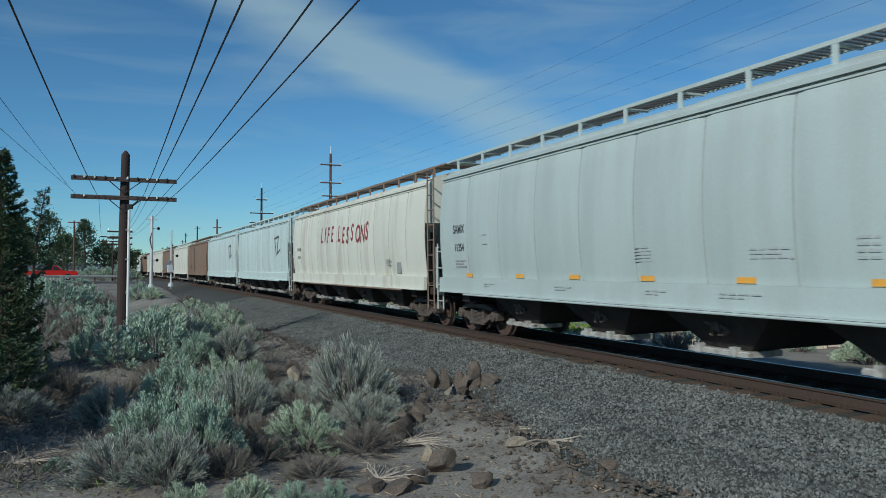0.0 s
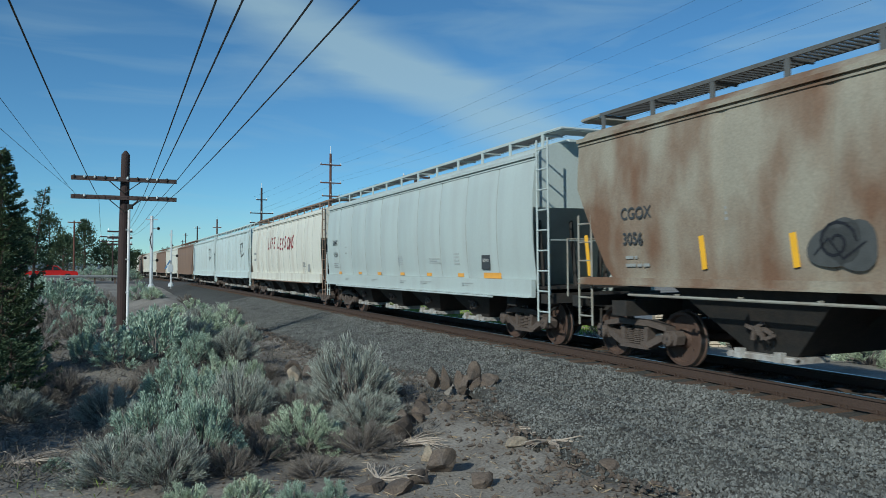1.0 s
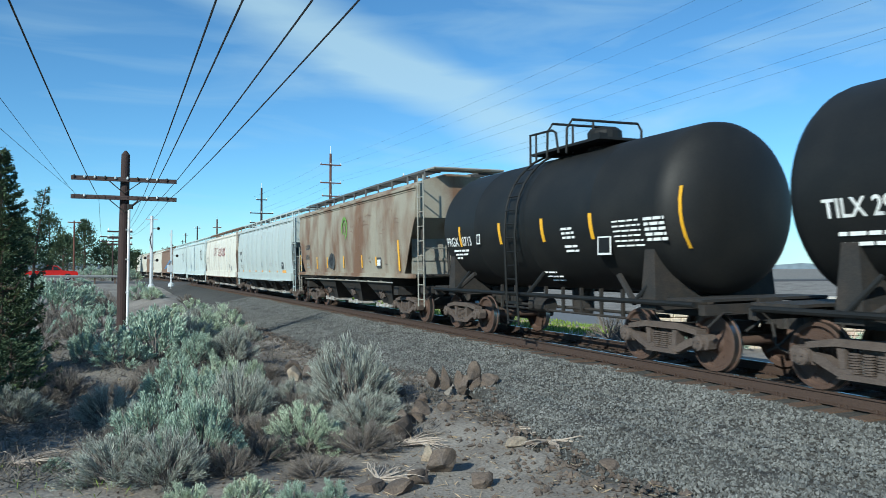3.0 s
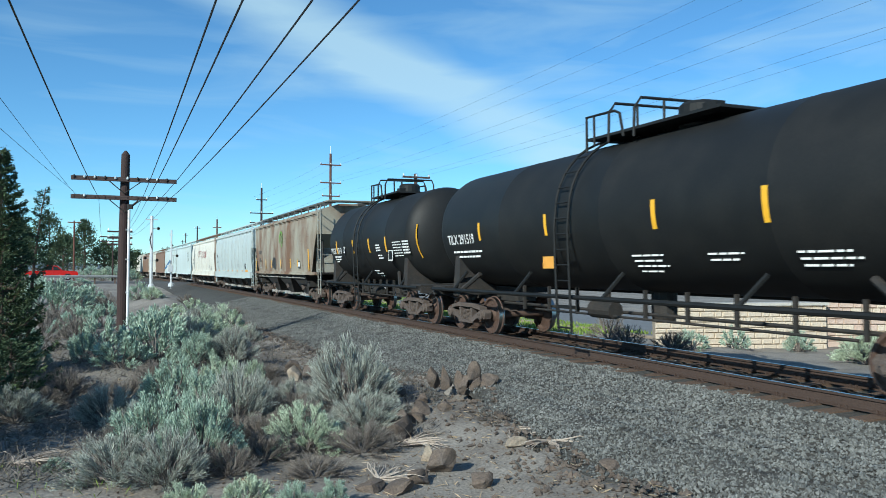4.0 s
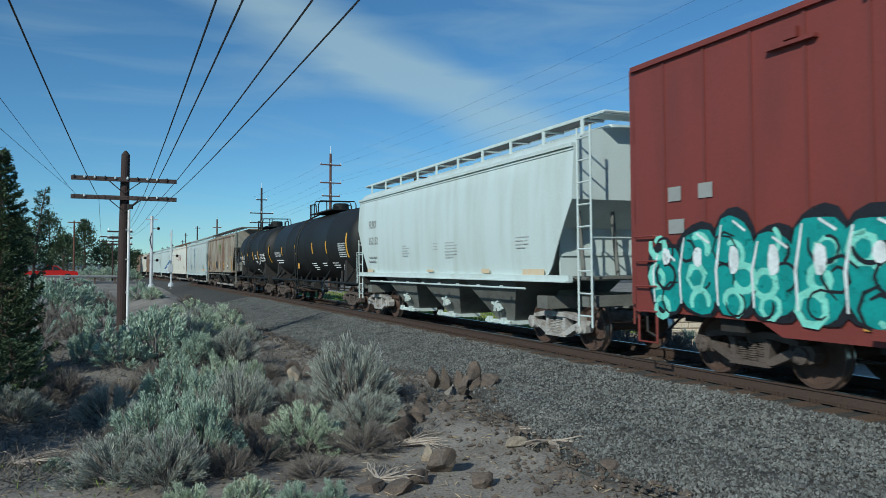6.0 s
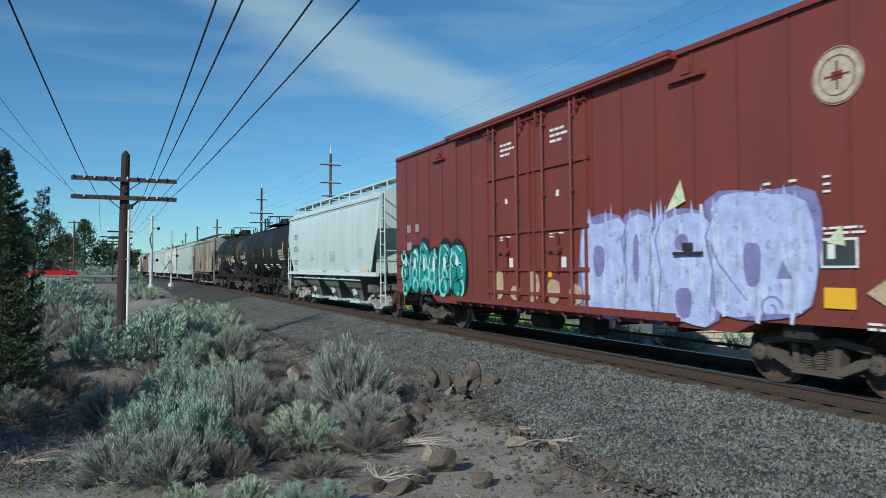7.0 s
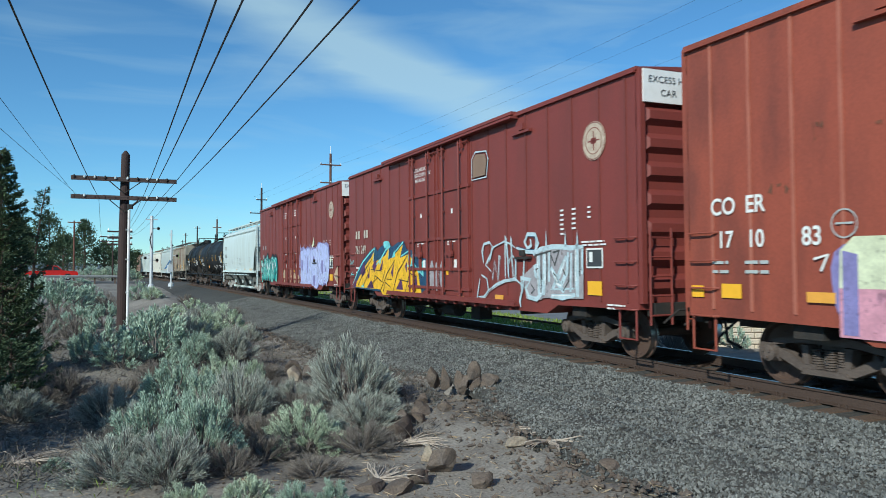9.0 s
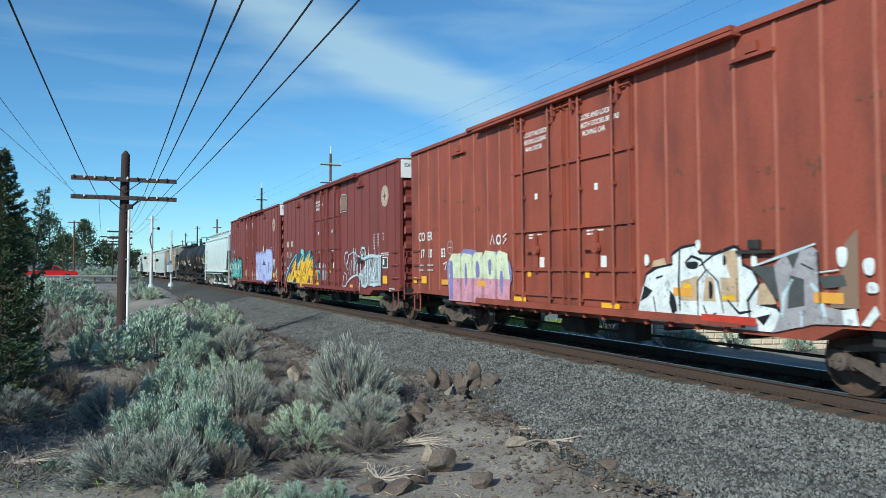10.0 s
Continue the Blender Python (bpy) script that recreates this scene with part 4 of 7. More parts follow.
def car_cream():
    car = hopper("covered_hopper", "cream covered hopper wagon with rust streaks and red painted words", 16.2, CREAM_CAR, outlets=4, bulge=0.12, seams=10, rail_mat=BROWN_CAR)
    L = 8.1
    # hand-painted words, letter by letter
    rnd = random.Random(3)
    p = 5.1
    for ch in "LIFE LESSONS":
        if ch != " ":
            words(ch, L - p, 2.72 + rnd.uniform(-0.06, 0.06) - 0.025 * (p - 5), 0.62, G_RED, car, x=round_side, name="painted_letter", squeeze=0.8, slant=0.15)
        p += 0.40 if ch in "I " else 0.56
    bars([0.6, 0.5], L - 0.9, 2.5, LETTER_G, car, x=round_side, h=0.13, gap=0.35)
    bars([0.4, 0.5, 0.3, 0.5], L - 13.0, 1.9, LETTER_G, car, x=round_side, h=0.03, gap=0.06)
    plate(L - 14.1, 1.7, 0.35, 0.42, LETTER_G, car, x=round_side, name="notice")
    return car


def car_grey():
    car = hopper("covered_hopper", "pale grey covered hopper wagon with orange reflectors along its sill", 15.9, GREY_CAR, outlets=4, bulge=0.12, seams=9)
    L = 7.95
    words("SAMX", L - 0.82, 2.52, 0.21, LETTER_K, car, x=round_side, squeeze=0.85)
    words("11354", L - 0.88, 2.07, 0.19, LETTER_K, car, x=round_side, squeeze=0.85)
    bars([0.55, 0.5, 0.6], L - 0.9, 1.82, LETTER_G, car, x=round_side)
    for p in (1.6, 4.06, 6.12, 8.22, 10.29, 12.31):
        plate(L - p, 1.47, 0.34, 0.085, ORANGE, car, x=round_side)
    plate(L - 14.0, 1.47, 0.85, 0.13, ORANGE, car, x=round_side)
    for p, n in ((2.6, 0.5), (5.6, 0.6), (8.3, 0.5), (9.9, 0.75), (12.6, 0.6)):
        bars([n, n * 0.6], L - p, 1.28, LETTER_F, car, x=-1.605, h=0.025, gap=0.05)
    bars([0.35, 0.42, 0.42, 0.38, 0.42], L - 7.95, 1.98, LETTER_F, car, x=round_side, h=0.03, gap=0.055)
    bars([0.7, 0.55, 0.7], L - 10.4, 1.9, LETTER_F, car, x=round_side, h=0.03, gap=0.06)
    bars([0.3, 0.3, 0.3, 0.3], L - 12.0, 2.0, LETTER_F, car, x=round_side, h=0.035, gap=0.08)
    plate(L - 13.75, 1.82, 0.42, 0.42, LETTER_K, car, x=round_side, name="notice")
    plate(L - 13.75, 1.82, 0.3, 0.08, LETTER_W, car, x=round_side, name="notice")
    for a, b, w, h in ((2.55, 2.42, 0.22, 0.02), (2.55, 2.2, 0.22, 0.02)):
        plate(L - a, b, w, h, LETTER_G, car, x=round_side, name="notice")
    return car


def car_rusty():
    car = hopper("covered_hopper", "grey covered hopper wagon with broad rust stains and yellow markers", 14.24, RUSTY_CAR, cut=0.95, sill=1.4, seams=7, seam_mat=RUSTY_CAR, bf=1.0, br=2.0, walk_mat=GRATE, rail_mat=mat("dull olive grey paint", (0.30, 0.30, 0.26), 0.7, second=(0.2, 0.13, 0.09), scale=3, fine=30, grain=0.12))
    L = 7.12
    words("CGOX", L - 1.3, 2.46, 0.2, LETTER_K, car, x=-1.575, squeeze=0.95)
    words("3056", L - 1.34, 2.04, 0.2, LETTER_K, car, x=-1.575, squeeze=0.95)
    bars([0.3, 0.6], L - 1.4, 1.82, LETTER_G, car, x=-1.55, h=0.05, gap=0.13)
    for p, h in ((0.3, 0.75), (3.19, 0.5), (4.8, 0.45), (7.1, 0.45), (9.3, 0.45), (10.8, 0.3)):
        plate(L - p, 1.87, 0.1, h, YELLOW, car, x=-1.55, lean=-0.14)
    plate(L - 12.95, 2.02, 0.12, 0.95, YELLOW, car, x=-1.565, lean=-0.16)
    rnd = random.Random(5)
    poly_paint("dark_patch", [puffy(5.0, 5.6, 1.64, 2.12, rnd, power=2.2), puffy(5.35, 5.95, 1.6, 2.2, rnd, power=2.2), puffy(5.2, 5.75, 1.7, 2.24, rnd, power=2.0)], PATCH, car, -1.567, L, "dark painted-over patch")
    poly_paint("patch_scrawl", stroke(curl(5.4, 1.95, 0.28, 0.05, 0, 9, 18), 0.04) + stroke([(5.1, 1.8), (5.3, 2.0), (5.5, 1.75), (5.8, 1.95)], 0.04), G_BLACK, car, -1.572, L)
    poly_paint("green_scrawl", stroke(curl(7.25, 3.1, 0.40, 0.40, -1.2, 3.6, 14, 0.8), 0.12) + stroke(curl(7.25, 3.1, 0.22, 0.2, 0, 6.3, 12, 0.7), 0.05), G_GREEN, car, -1.572, L)
    bars([0.2, 0.17, 0.2], L - 3.63, 2.5, LETTER_G, car, x=-1.55, h=0.04, gap=0.08)
    plate(L - 11.1, 1.82, 0.42, 0.34, LETTER_K, car, x=-1.55, name="notice")
    plate(L - 11.1, 1.82, 0.3, 0.2, LETTER_W, car, x=-1.556, name="notice")
    scratch = []
    for i in range(34):
        p, z = rnd.uniform(7.8, 13.3), rnd.choice((rnd.uniform(1.75, 2.5), rnd.uniform(2.7, 3.5)))
        n = rnd.uniform(0.12, 0.7) if z > 2.6 else rnd.uniform(0.06, 0.25)
        scratch += stroke([(p, z), (p + n * 0.4, z + rnd.uniform(-0.05, 0.07)), (p + n, z + rnd.uniform(-0.08, 0.08))], rnd.uniform(0.01, 0.03))
    poly_paint("scratches", scratch, BROWN_CAR, car, -1.564, L)
    return car


def car_white():
    car = hopper("covered_hopper", "white covered hopper wagon with grey painted bogies", 13.26, WHITE_CAR, cut=0.95, zcut=2.95, sill=1.42, bf=0.75, br=1.35, grey=True, roofz=4.36, bulge=0.08, under=mat("grey green underbody paint", (0.16, 0.165, 0.15), 0.8, second=(0.06, 0.055, 0.05), scale=2, fine=30, grain=0.15))
    L = 6.63
    words("FURX", L - 1.17, 2.96, 0.26, LETTER_G, car, x=-1.56, squeeze=0.85)
    words("852152", L - 1.17, 2.43, 0.24, LETTER_G, car, x=-1.563, squeeze=0.92)
    bars([0.75, 0.7], L - 1.2, 2.0, LETTER_G, car, x=-1.565, h=0.05, gap=0.13)
    for p, r in ((4.3, [0.3, 0.55, 0.5, 0.55, 0.4]), (7.4, [0.55, 0.75, 0.7, 0.75, 0.7, 0.5]), (11.1, [0.6, 0.5, 0.55, 0.4]), (6.6, [0.3, 0.25, 0.3])):
        bars(r, L - p, 2.3, LETTER_F, car, x=-1.557, h=0.024, gap=0.075)
    plate(L - 11.82, 1.56, 0.85, 0.12, ORANGE_FADED, car, x=-1.56)
    plate(L - 9.69, 1.57, 0.4, 0.1, ORANGE_FADED, car, x=-1.56)
    plate(L - 1.3, 1.56, 0.55, 0.1, ORANGE_FADED, car, x=-1.56)
    plate(L - 6.4, 1.57, 0.4, 0.06, ORANGE_FADED, car, x=-1.56)
    return car


def car_tank_short():
    car, skin = tank_car("tank_car", "short black tank car with white lettering and yellow markers", 9.5, 0.75, 0.95, [(0.14, 1.95, 2.9, 0.09), (1.52, 2.18, 2.68, 0.09), (3.61, 2.18, 2.66, 0.1), (5.43, 2.17, 2.65, 0.1), (7.12, 2.17, 2.65, 0.1), (9.2, 1.95, 2.95, 0.12)], 4.32, 4.0, 6.6)
    L = 4.75
    words("PRGX 10713", L - 0.70, 2.2, 0.225, LETTER_W, car, x=skin, squeeze=0.86)
    bars([0.85, 0.75, 0.3], L - 1.0, 2.08, LETTER_W, car, x=skin, h=0.05, gap=0.09)
    for p, r, z, h in ((6.12, [0.42, 0.42, 0.42, 0.0, 0.42, 0.42], 2.4, 0.045), (7.75, [0.75] * 6, 2.45, 0.03), (8.6, [0.5] * 5, 2.45, 0.05), (4.75, [0.5, 0.6, 0.5], 1.55, 0.04)):
        bars(r, L - p, z, LETTER_W, car, x=skin, h=h, gap=0.085)
    plate(L - 2.58, 2.33, 0.17, 0.24, LETTER_W, car, x=skin(2.36, 0.03), name="notice")
    plate(L - 2.58, 2.33, 0.12, 0.18, LETTER_K, car, x=skin(2.36, 0.034), name="notice")
    plate(L - 7.45, 2.05, 0.4, 0.35, LETTER_W, car, x=skin(2.05, 0.05), name="notice")
    plate(L - 7.45, 2.05, 0.32, 0.27, TANK_BLACK, car, x=skin(2.05, 0.055), name="notice")
    return car


def car_tank_long():
    car, skin = tank_car("tank_car", "long black tank car with a railed dome platform", 15.1, 1.2, 1.5, [(0.2, 2.0, 2.95, 0.1), (2.77, 2.3, 2.72, 0.09), (5.74, 2.3, 2.73, 0.09), (9.03, 2.27, 2.75, 0.1), (11.29, 2.25, 2.75, 0.1), (14.16, 2.05, 2.97, 0.13)], 6.5, 6.35, 9.9)
    L = 7.55
    words("TILX 291519", L - 0.95, 2.25, 0.24, LETTER_W, car, x=skin, squeeze=0.85)
    bars([1.6, 1.4], L - 1.1, 2.05, LETTER_W, car, x=skin, h=0.05, gap=0.12)
    bars([0.95, 0.9, 0.95, 0.95], L - 13.05, 2.58, LETTER_F, car, x=skin, h=0.05, gap=0.08)
    bars([0.95, 0.95, 0.9], L - 13.05, 2.24, LETTER_F, car, x=skin, h=0.045, gap=0.075)
    plate(L - 13.3, 1.72, 0.36, 0.34, LETTER_W, car, x=skin(1.72, 0.06), name="notice")
    plate(L - 13.3, 1.72, 0.28, 0.26, TANK_BLACK, car, x=skin(1.72, 0.065), name="notice")
    plate(L - 5.55, 1.78, 0.5, 0.3, ORANGE, car, x=skin(1.78, 0.05), name="notice")
    for p, r in ((8.2, [0.8, 0.7, 0.8, 0.6]), (10.0, [0.7, 0.6]), (11.6, [0.8, 0.9, 0.7])):
        bars(r, L - p, 1.85, LETTER_W, car, x=skin, h=0.03, gap=0.09)
    return car


RIB_RED = mat("rubbed red post paint", (0.16, 0.037, 0.03), 0.6, second=(0.11, 0.03, 0.024), scale=3, stretch=(1, 1, 0.3), fine=30, grain=0.1)
RIB_ORANGE = mat("chalky orange post paint", (0.36, 0.12, 0.08), 0.65, second=(0.24, 0.06, 0.035), scale=3, amount=0.9, stretch=(1, 1, 0.3), fine=30, grain=0.1)
RIBS_A = [0.75, 1.62, 2.5, 3.37, 4.25, 5.1, 5.86, 10.04, 10.9, 11.75, 12.6, 13.45, 14.3, 15.15, 15.9]
RIBS_B = [0.5, 1.2, 1.9, 2.6, 3.3, 4.0, 4.7, 5.3, 5.86, 10.04, 10.75, 11.45, 12.15, 12.85, 13.55, 14.25, 14.95, 15.65]


def side_marks(car, L, x):
    for p in (0.95, 1.76, 4.3, 6.3, 9.4, 11.4, 13.4, 15.0):
        plate(L - p, 0.98 if 3.6 < p < 12.6 else 1.28, 0.38 if p < 14 else 0.42, 0.13 if p < 14 else 0.25, YELLOW if p in (0.95, 1.76, 15.0) else ORANGE, car, x=x - 0.006)
    bars([0.12] * 6, L - 13.9, 2.75, LETTER_W, car, x=x, h=0.035, gap=0.09)
    bars([0.12] * 5, L - 14.3, 2.75, LETTER_W, car, x=x, h=0.035, gap=0.09)
    bars([0.1] * 3, L - 14.8, 2.75, LETTER_W, car, x=x, h=0.03, gap=0.09)
    bars([0.7, 0.75], L - 14.6, 2.12, LETTER_W, car, x=x, h=0.03, gap=0.06)
    plate(L - 15.0, 1.82, 0.5, 0.36, LETTER_W, car, x=x - 0.002, name="notice")
    plate(L - 15.0, 1.82, 0.44, 0.3, LETTER_K, car, x=x - 0.005, name="notice")
    plate(L - 14.9, 1.84, 0.1, 0.18, LETTER_W, car, x=x - 0.008, name="notice")
    bars([0.5, 0.4], L - 15.35, 1.0, LETTER_W, car, x=x, h=0.03, gap=0.06)
    bars([0.6, 0.6], L - 0.75, 1.65, LETTER_W, car, x=x, h=0.055, gap=0.16)


def car_box_lilac():
    car = boxcar("boxcar", "oxide red high boxcar with lilac and teal graffiti", 16.2, BOX_RED, RIB_RED, RIBS_A)
    L, X = 8.1, -1.585
    rnd = random.Random(11)
    side_marks(car, L, -1.572)
    bars([0.28, 0.34], L - 0.85, 2.78, LETTER_G, car, x=-1.572, h=0.22, gap=0.5)
    bars([0.28], L - 1.5, 2.78, LETTER_G, car, x=-1.572, h=0.22)
    emblem(car, L, 15.02, 3.94, 0.35)
    edges = [9.75, 10.95, 11.65, 12.95, 14.6]
    halo, fill = [], []
    for i in range(4):
        a, b = edges[i], edges[i + 1]
        top = 2.48 + 0.1 * rnd.uniform(-1, 1) + (0.1 if i == 3 else 0)
        lo = 1.0 if i == 3 else 0.8
        halo.append(puffy(a - 0.12, b + 0.14, lo - 0.02, top + 0.08, rnd, power=6, n=26))
        fill.append(puffy(a - 0.02, b + 0.06, lo, top, rnd, power=6, n=26))
    poly_paint("graffiti_shadow", halo, G_VIOLET, car, X, L, "violet sprayed outline")
    poly_paint("graffiti", fill, G_LILAC, car, X - 0.004, L, "lilac sprayed letters")
    inner = [puffy(10.1, 10.42, 1.5, 2.05, rnd), puffy(11.2, 11.35, 1.4, 2.2, rnd), puffy(12.2, 12.5, 1.9, 2.15, rnd), puffy(13.55, 13.85, 1.4, 2.0, rnd), puffy(12.2, 12.55, 0.9, 1.35, rnd), [(14.1, 1.5), (14.2, 1.75), (14.35, 1.5)]]
    for q in (10.95, 11.8, 12.9):
        inner += stroke([(q, 0.95), (q + 0.08, 1.6), (q - 0.05, 2.1), (q + 0.1, 2.4)], 0.035)
    inner += stroke([(12.9, 2.05), (13.1, 1.7), (13.6, 1.2)], 0.03) + stroke(curl(14.0, 1.1, 0.2, 0.05, 0, 8, 14), 0.03)
    poly_paint("graffiti_outline", inner, G_VIOLET, car, X - 0.008, L)
    haze = []
    for i in range(46):
        a, b = rnd.uniform(9.75, 14.5), rnd.uniform(0.9, 1.7)
        haze += stroke([(a, b), (a + 0.03, b + 0.3), (a - 0.02, b + rnd.uniform(0.4, 0.95))], rnd.uniform(0.05, 0.13))
    poly_paint("graffiti_sheen", haze, G_PALE_LILAC, car, X - 0.006, L)
    drip = []
    for i in range(26):
        a = rnd.uniform(9.75, 14.6)
        drip.append([(a, 2.3), (a + 0.05, 2.62 + 0.15 * rnd.random()), (a + 0.11, 2.3)])
    poly_paint("graffiti_edge", drip, G_LILAC, car, X - 0.0025, L)
    poly_paint("graffiti_flick", [[(12.0, 2.5), (12.45, 2.65), (12.35, 2.98)], [(14.85, 1.95), (15.1, 1.9), (15.05, 2.15)]], G_CREAM, car, X - 0.008, L)
    halo, base, top, lines, glints = [], [], [], [], []
    for i, (a, w, h) in enumerate(((0.45, 0.7, 1.95), (1.05, 0.85, 2.2), (1.8, 0.75, 2.35), (2.45, 0.8, 2.1), (3.15, 0.8, 2.3), (3.85, 0.95, 2.25))):
        halo.append(puffy(a - 0.1, a + w + 0.1, 0.92, h + 0.1, rnd, power=2.6))
        base.append(puffy(a, a + w, 0.98, h, rnd, power=2.8))
        c = a + w / 2
        for q in range(3):
            top += stroke(curl(c + rnd.uniform(-0.2, 0.2), 1.1 + 0.4 * q + rnd.uniform(-0.1, 0.1), rnd.uniform(0.14, 0.24), rnd.uniform(0.08, 0.2), rnd.uniform(0, 6), rnd.uniform(7, 10), 9), rnd.uniform(0.06, 0.12))
            lines += stroke(curl(c + rnd.uniform(-0.25, 0.25), 1.15 + 0.38 * q, rnd.uniform(0.16, 0.3), rnd.uniform(0.1, 0.2), rnd.uniform(0, 6), rnd.uniform(5, 9), 9), rnd.uniform(0.03, 0.06))
        glints += stroke([(a + 0.08, 1.1), (a + 0.05, 1.6), (a + 0.16, h - 0.1)], 0.05) + stroke([(a + w * 0.5, h - 0.05), (a + w * 0.8, h - 0.2)], 0.06) + [puffy(c - 0.08, c + 0.1, 1.5 + 0.3 * rnd.random(), 1.95, rnd, n=9)]
    poly_paint("graffiti_shadow", halo, G_BLACK, car, X, L, "black sprayed shade")
    poly_paint("graffiti", base, G_TEAL, car, X - 0.003, L, "teal sprayed letters")
    poly_paint("graffiti_outline", top, G_MINT, car, X - 0.006, L)
    poly_paint("graffiti_edge", lines, G_BLACK, car, X - 0.009, L)
    poly_paint("graffiti_glint", glints, G_WHITE, car, X - 0.012, L)
    tan = [puffy(6.3 + i * 0.75, 6.75 + i * 0.75, 0.95, 1.25 + 0.45 * rnd.random(), rnd, n=9) for i in range(5)]
    poly_paint("graffiti_smear", tan, G_TAN, car, -1.6, L)
    poly_paint("graffiti_smear", [[(15.35, 1.35), (15.95, 1.75), (15.95, 1.0)]], G_TAN, car, X, L)
    return car


def car_box_yellow():
    car = boxcar("boxcar", "oxide red high boxcar with yellow and white graffiti", 16.2, BOX_RED, RIB_RED, RIBS_A, door_words=(("CLOSE AND LOCK", "BOTH DOORS BEFORE", "MOVING CAR"), ()))
    L, X = 8.1, -1.585
    rnd = random.Random(21)
    side_marks(car, L, -1.572)
    for p in (0.84, 1.12, 1.76, 2.02):  # an owner's mark, as plain blocks
        plate(L - p, 2.8, 0.17, 0.27, LETTER_T, car, x=-1.572, name="mark")
    words("761 249", L - 0.70, 2.15, 0.29, LETTER_T, car, x=-1.573, squeeze=0.9)
    emblem(car, L, 15.02, 3.93, 0.35)
    tops = [(0.5, 1.0), (1.0, 1.55), (1.5, 1.9), (2.3, 2.2), (2.9, 2.36), (3.1, 2.2), (3.5, 2.35), (4.2, 2.45), (4.5, 2.3), (5.0, 2.42), (5.5, 2.45), (5.75, 2.2), (6.2, 2.15), (6.5, 1.95), (7.3, 1.9), (7.4, 1.2), (6.9, 0.95)]
    poly_paint("graffiti_shadow", [[(0.35, 1.0)] + tops + [(6.8, 0.82), (0.5, 0.95)]], G_NAVY, car, X, L, "navy sprayed outline")
    ytop = [(0.55, 1.0), (1.2, 1.35), (1.9, 1.75), (2.5, 2.0), (2.85, 2.22), (2.7, 1.85), (3.2, 1.9), (3.9, 2.05), (4.25, 2.3), (4.15, 1.9), (4.6, 2.0), (5.45, 2.35), (5.2, 1.95), (5.9, 2.05), (6.2, 1.9), (6.0, 1.6), (6.6, 1.65), (6.75, 1.2), (6.9, 0.9)]
    poly_paint("graffiti", [ytop + [(6.7, 0.80), (3.6, 0.80), (3.4, 0.96), (0.75, 0.98)]], G_YELLOW, car, X - 0.004, L, "yellow sprayed letters")
    poly_paint("graffiti_fill", [[(1.75, 1.9), (1.9, 1.5), (1.55, 1.35), (1.3, 1.5)], [(2.6, 1.7), (2.95, 1.95), (3.1, 1.75), (2.8, 1.5)], [(3.3, 1.55), (3.7, 1.95), (3.6, 1.6)], [(4.4, 1.5), (4.7, 1.8), (4.55, 1.35)], [(4.85, 1.0), (5.3, 1.35), (5.45, 1.0)], [(2.0, 0.98), (2.5, 1.25), (2.75, 0.98)], [(5.6, 1.7), (5.8, 1.85), (5.75, 1.5)], [(0.5, 1.0), (0.75, 0.98), (0.95, 1.25), (0.7, 1.2)], [(2.1, 1.3), (2.35, 1.7), (2.3, 1.3)], [(6.3, 1.1), (6.5, 1.5), (6.6, 1.1)]], G_PURPLE, car, X - 0.008, L, "purple sprayed wedges")
    cy = stroke([(0.4, 1.05), (1.0, 1.5), (1.6, 1.85), (2.4, 2.15), (2.88, 2.3), (2.75, 1.9)], 0.06) + stroke([(3.0, 1.75), (3.5, 1.95), (4.25, 2.38), (4.2, 1.95)], 0.06) + stroke([(4.7, 2.1), (5.5, 2.42), (5.3, 2.0), (5.95, 2.15), (5.85, 1.7), (6.4, 1.75), (6.7, 1.5)], 0.06)
    cy += [[(3.25, 1.75), (3.55, 2.0), (3.45, 1.8)], [(3.9, 2.3), (4.3, 2.44), (4.4, 2.3), (4.05, 2.2)], [(4.5, 1.95), (4.75, 2.2), (4.8, 2.0)], [(6.1, 1.7), (6.2, 2.05), (6.4, 1.95)], [(6.55, 1.6), (7.0, 1.85), (7.05, 1.4)], [(1.35, 1.0), (1.7, 1.12), (1.75, 0.98)], puffy(3.75, 4.3, 2.28, 2.5, rnd)]
    poly_paint("graffiti_trim", cy, G_CYAN, car, X - 0.012, L, "cyan sprayed trim")
    bl = []
    for pts in ([(1.0, 1.0), (1.7, 1.5), (2.6, 1.95)], [(1.6, 1.0), (2.2, 1.45), (2.0, 1.7)], [(2.6, 1.0), (2.9, 1.4), (3.6, 1.2), (3.9, 1.6)], [(2.5, 1.6), (3.6, 1.55)], [(3.4, 0.9), (4.1, 1.5), (4.8, 1.9)], [(4.0, 1.3), (4.5, 1.3)], [(4.6, 0.95), (5.0, 1.5), (5.8, 2.0)], [(5.1, 1.3), (5.9, 1.25)], [(5.6, 0.9), (6.0, 1.5), (6.5, 1.4)], [(2.2, 1.0), (3.2, 1.35)], [(3.7, 0.9), (3.9, 1.2), (4.4, 1.05)], [(6.0, 1.0), (6.4, 1.3)]):
        bl += stroke(pts, 0.04)
    poly_paint("graffiti_outline", bl, G_BLACK, car, X - 0.016, L)
    poly_paint("tag", stroke([(0.12, 1.75), (0.15, 1.95), (0.25, 1.75), (0.3, 1.95), (0.4, 1.78), (0.5, 1.95)], 0.04) + stroke([(0.12, 1.35), (0.35, 1.5), (0.15, 1.42), (0.55, 1.4)], 0.04), G_CYAN, car, -1.58, L)
    sm = [puffy(7.5 + 0.35 * i, 7.8 + 0.35 * i, 1.05, 1.7 + 0.2 * rnd.random(), rnd, n=10) for i in range(3)]
    poly_paint("graffiti_smear", sm, G_SILVER, car, -1.605, L)
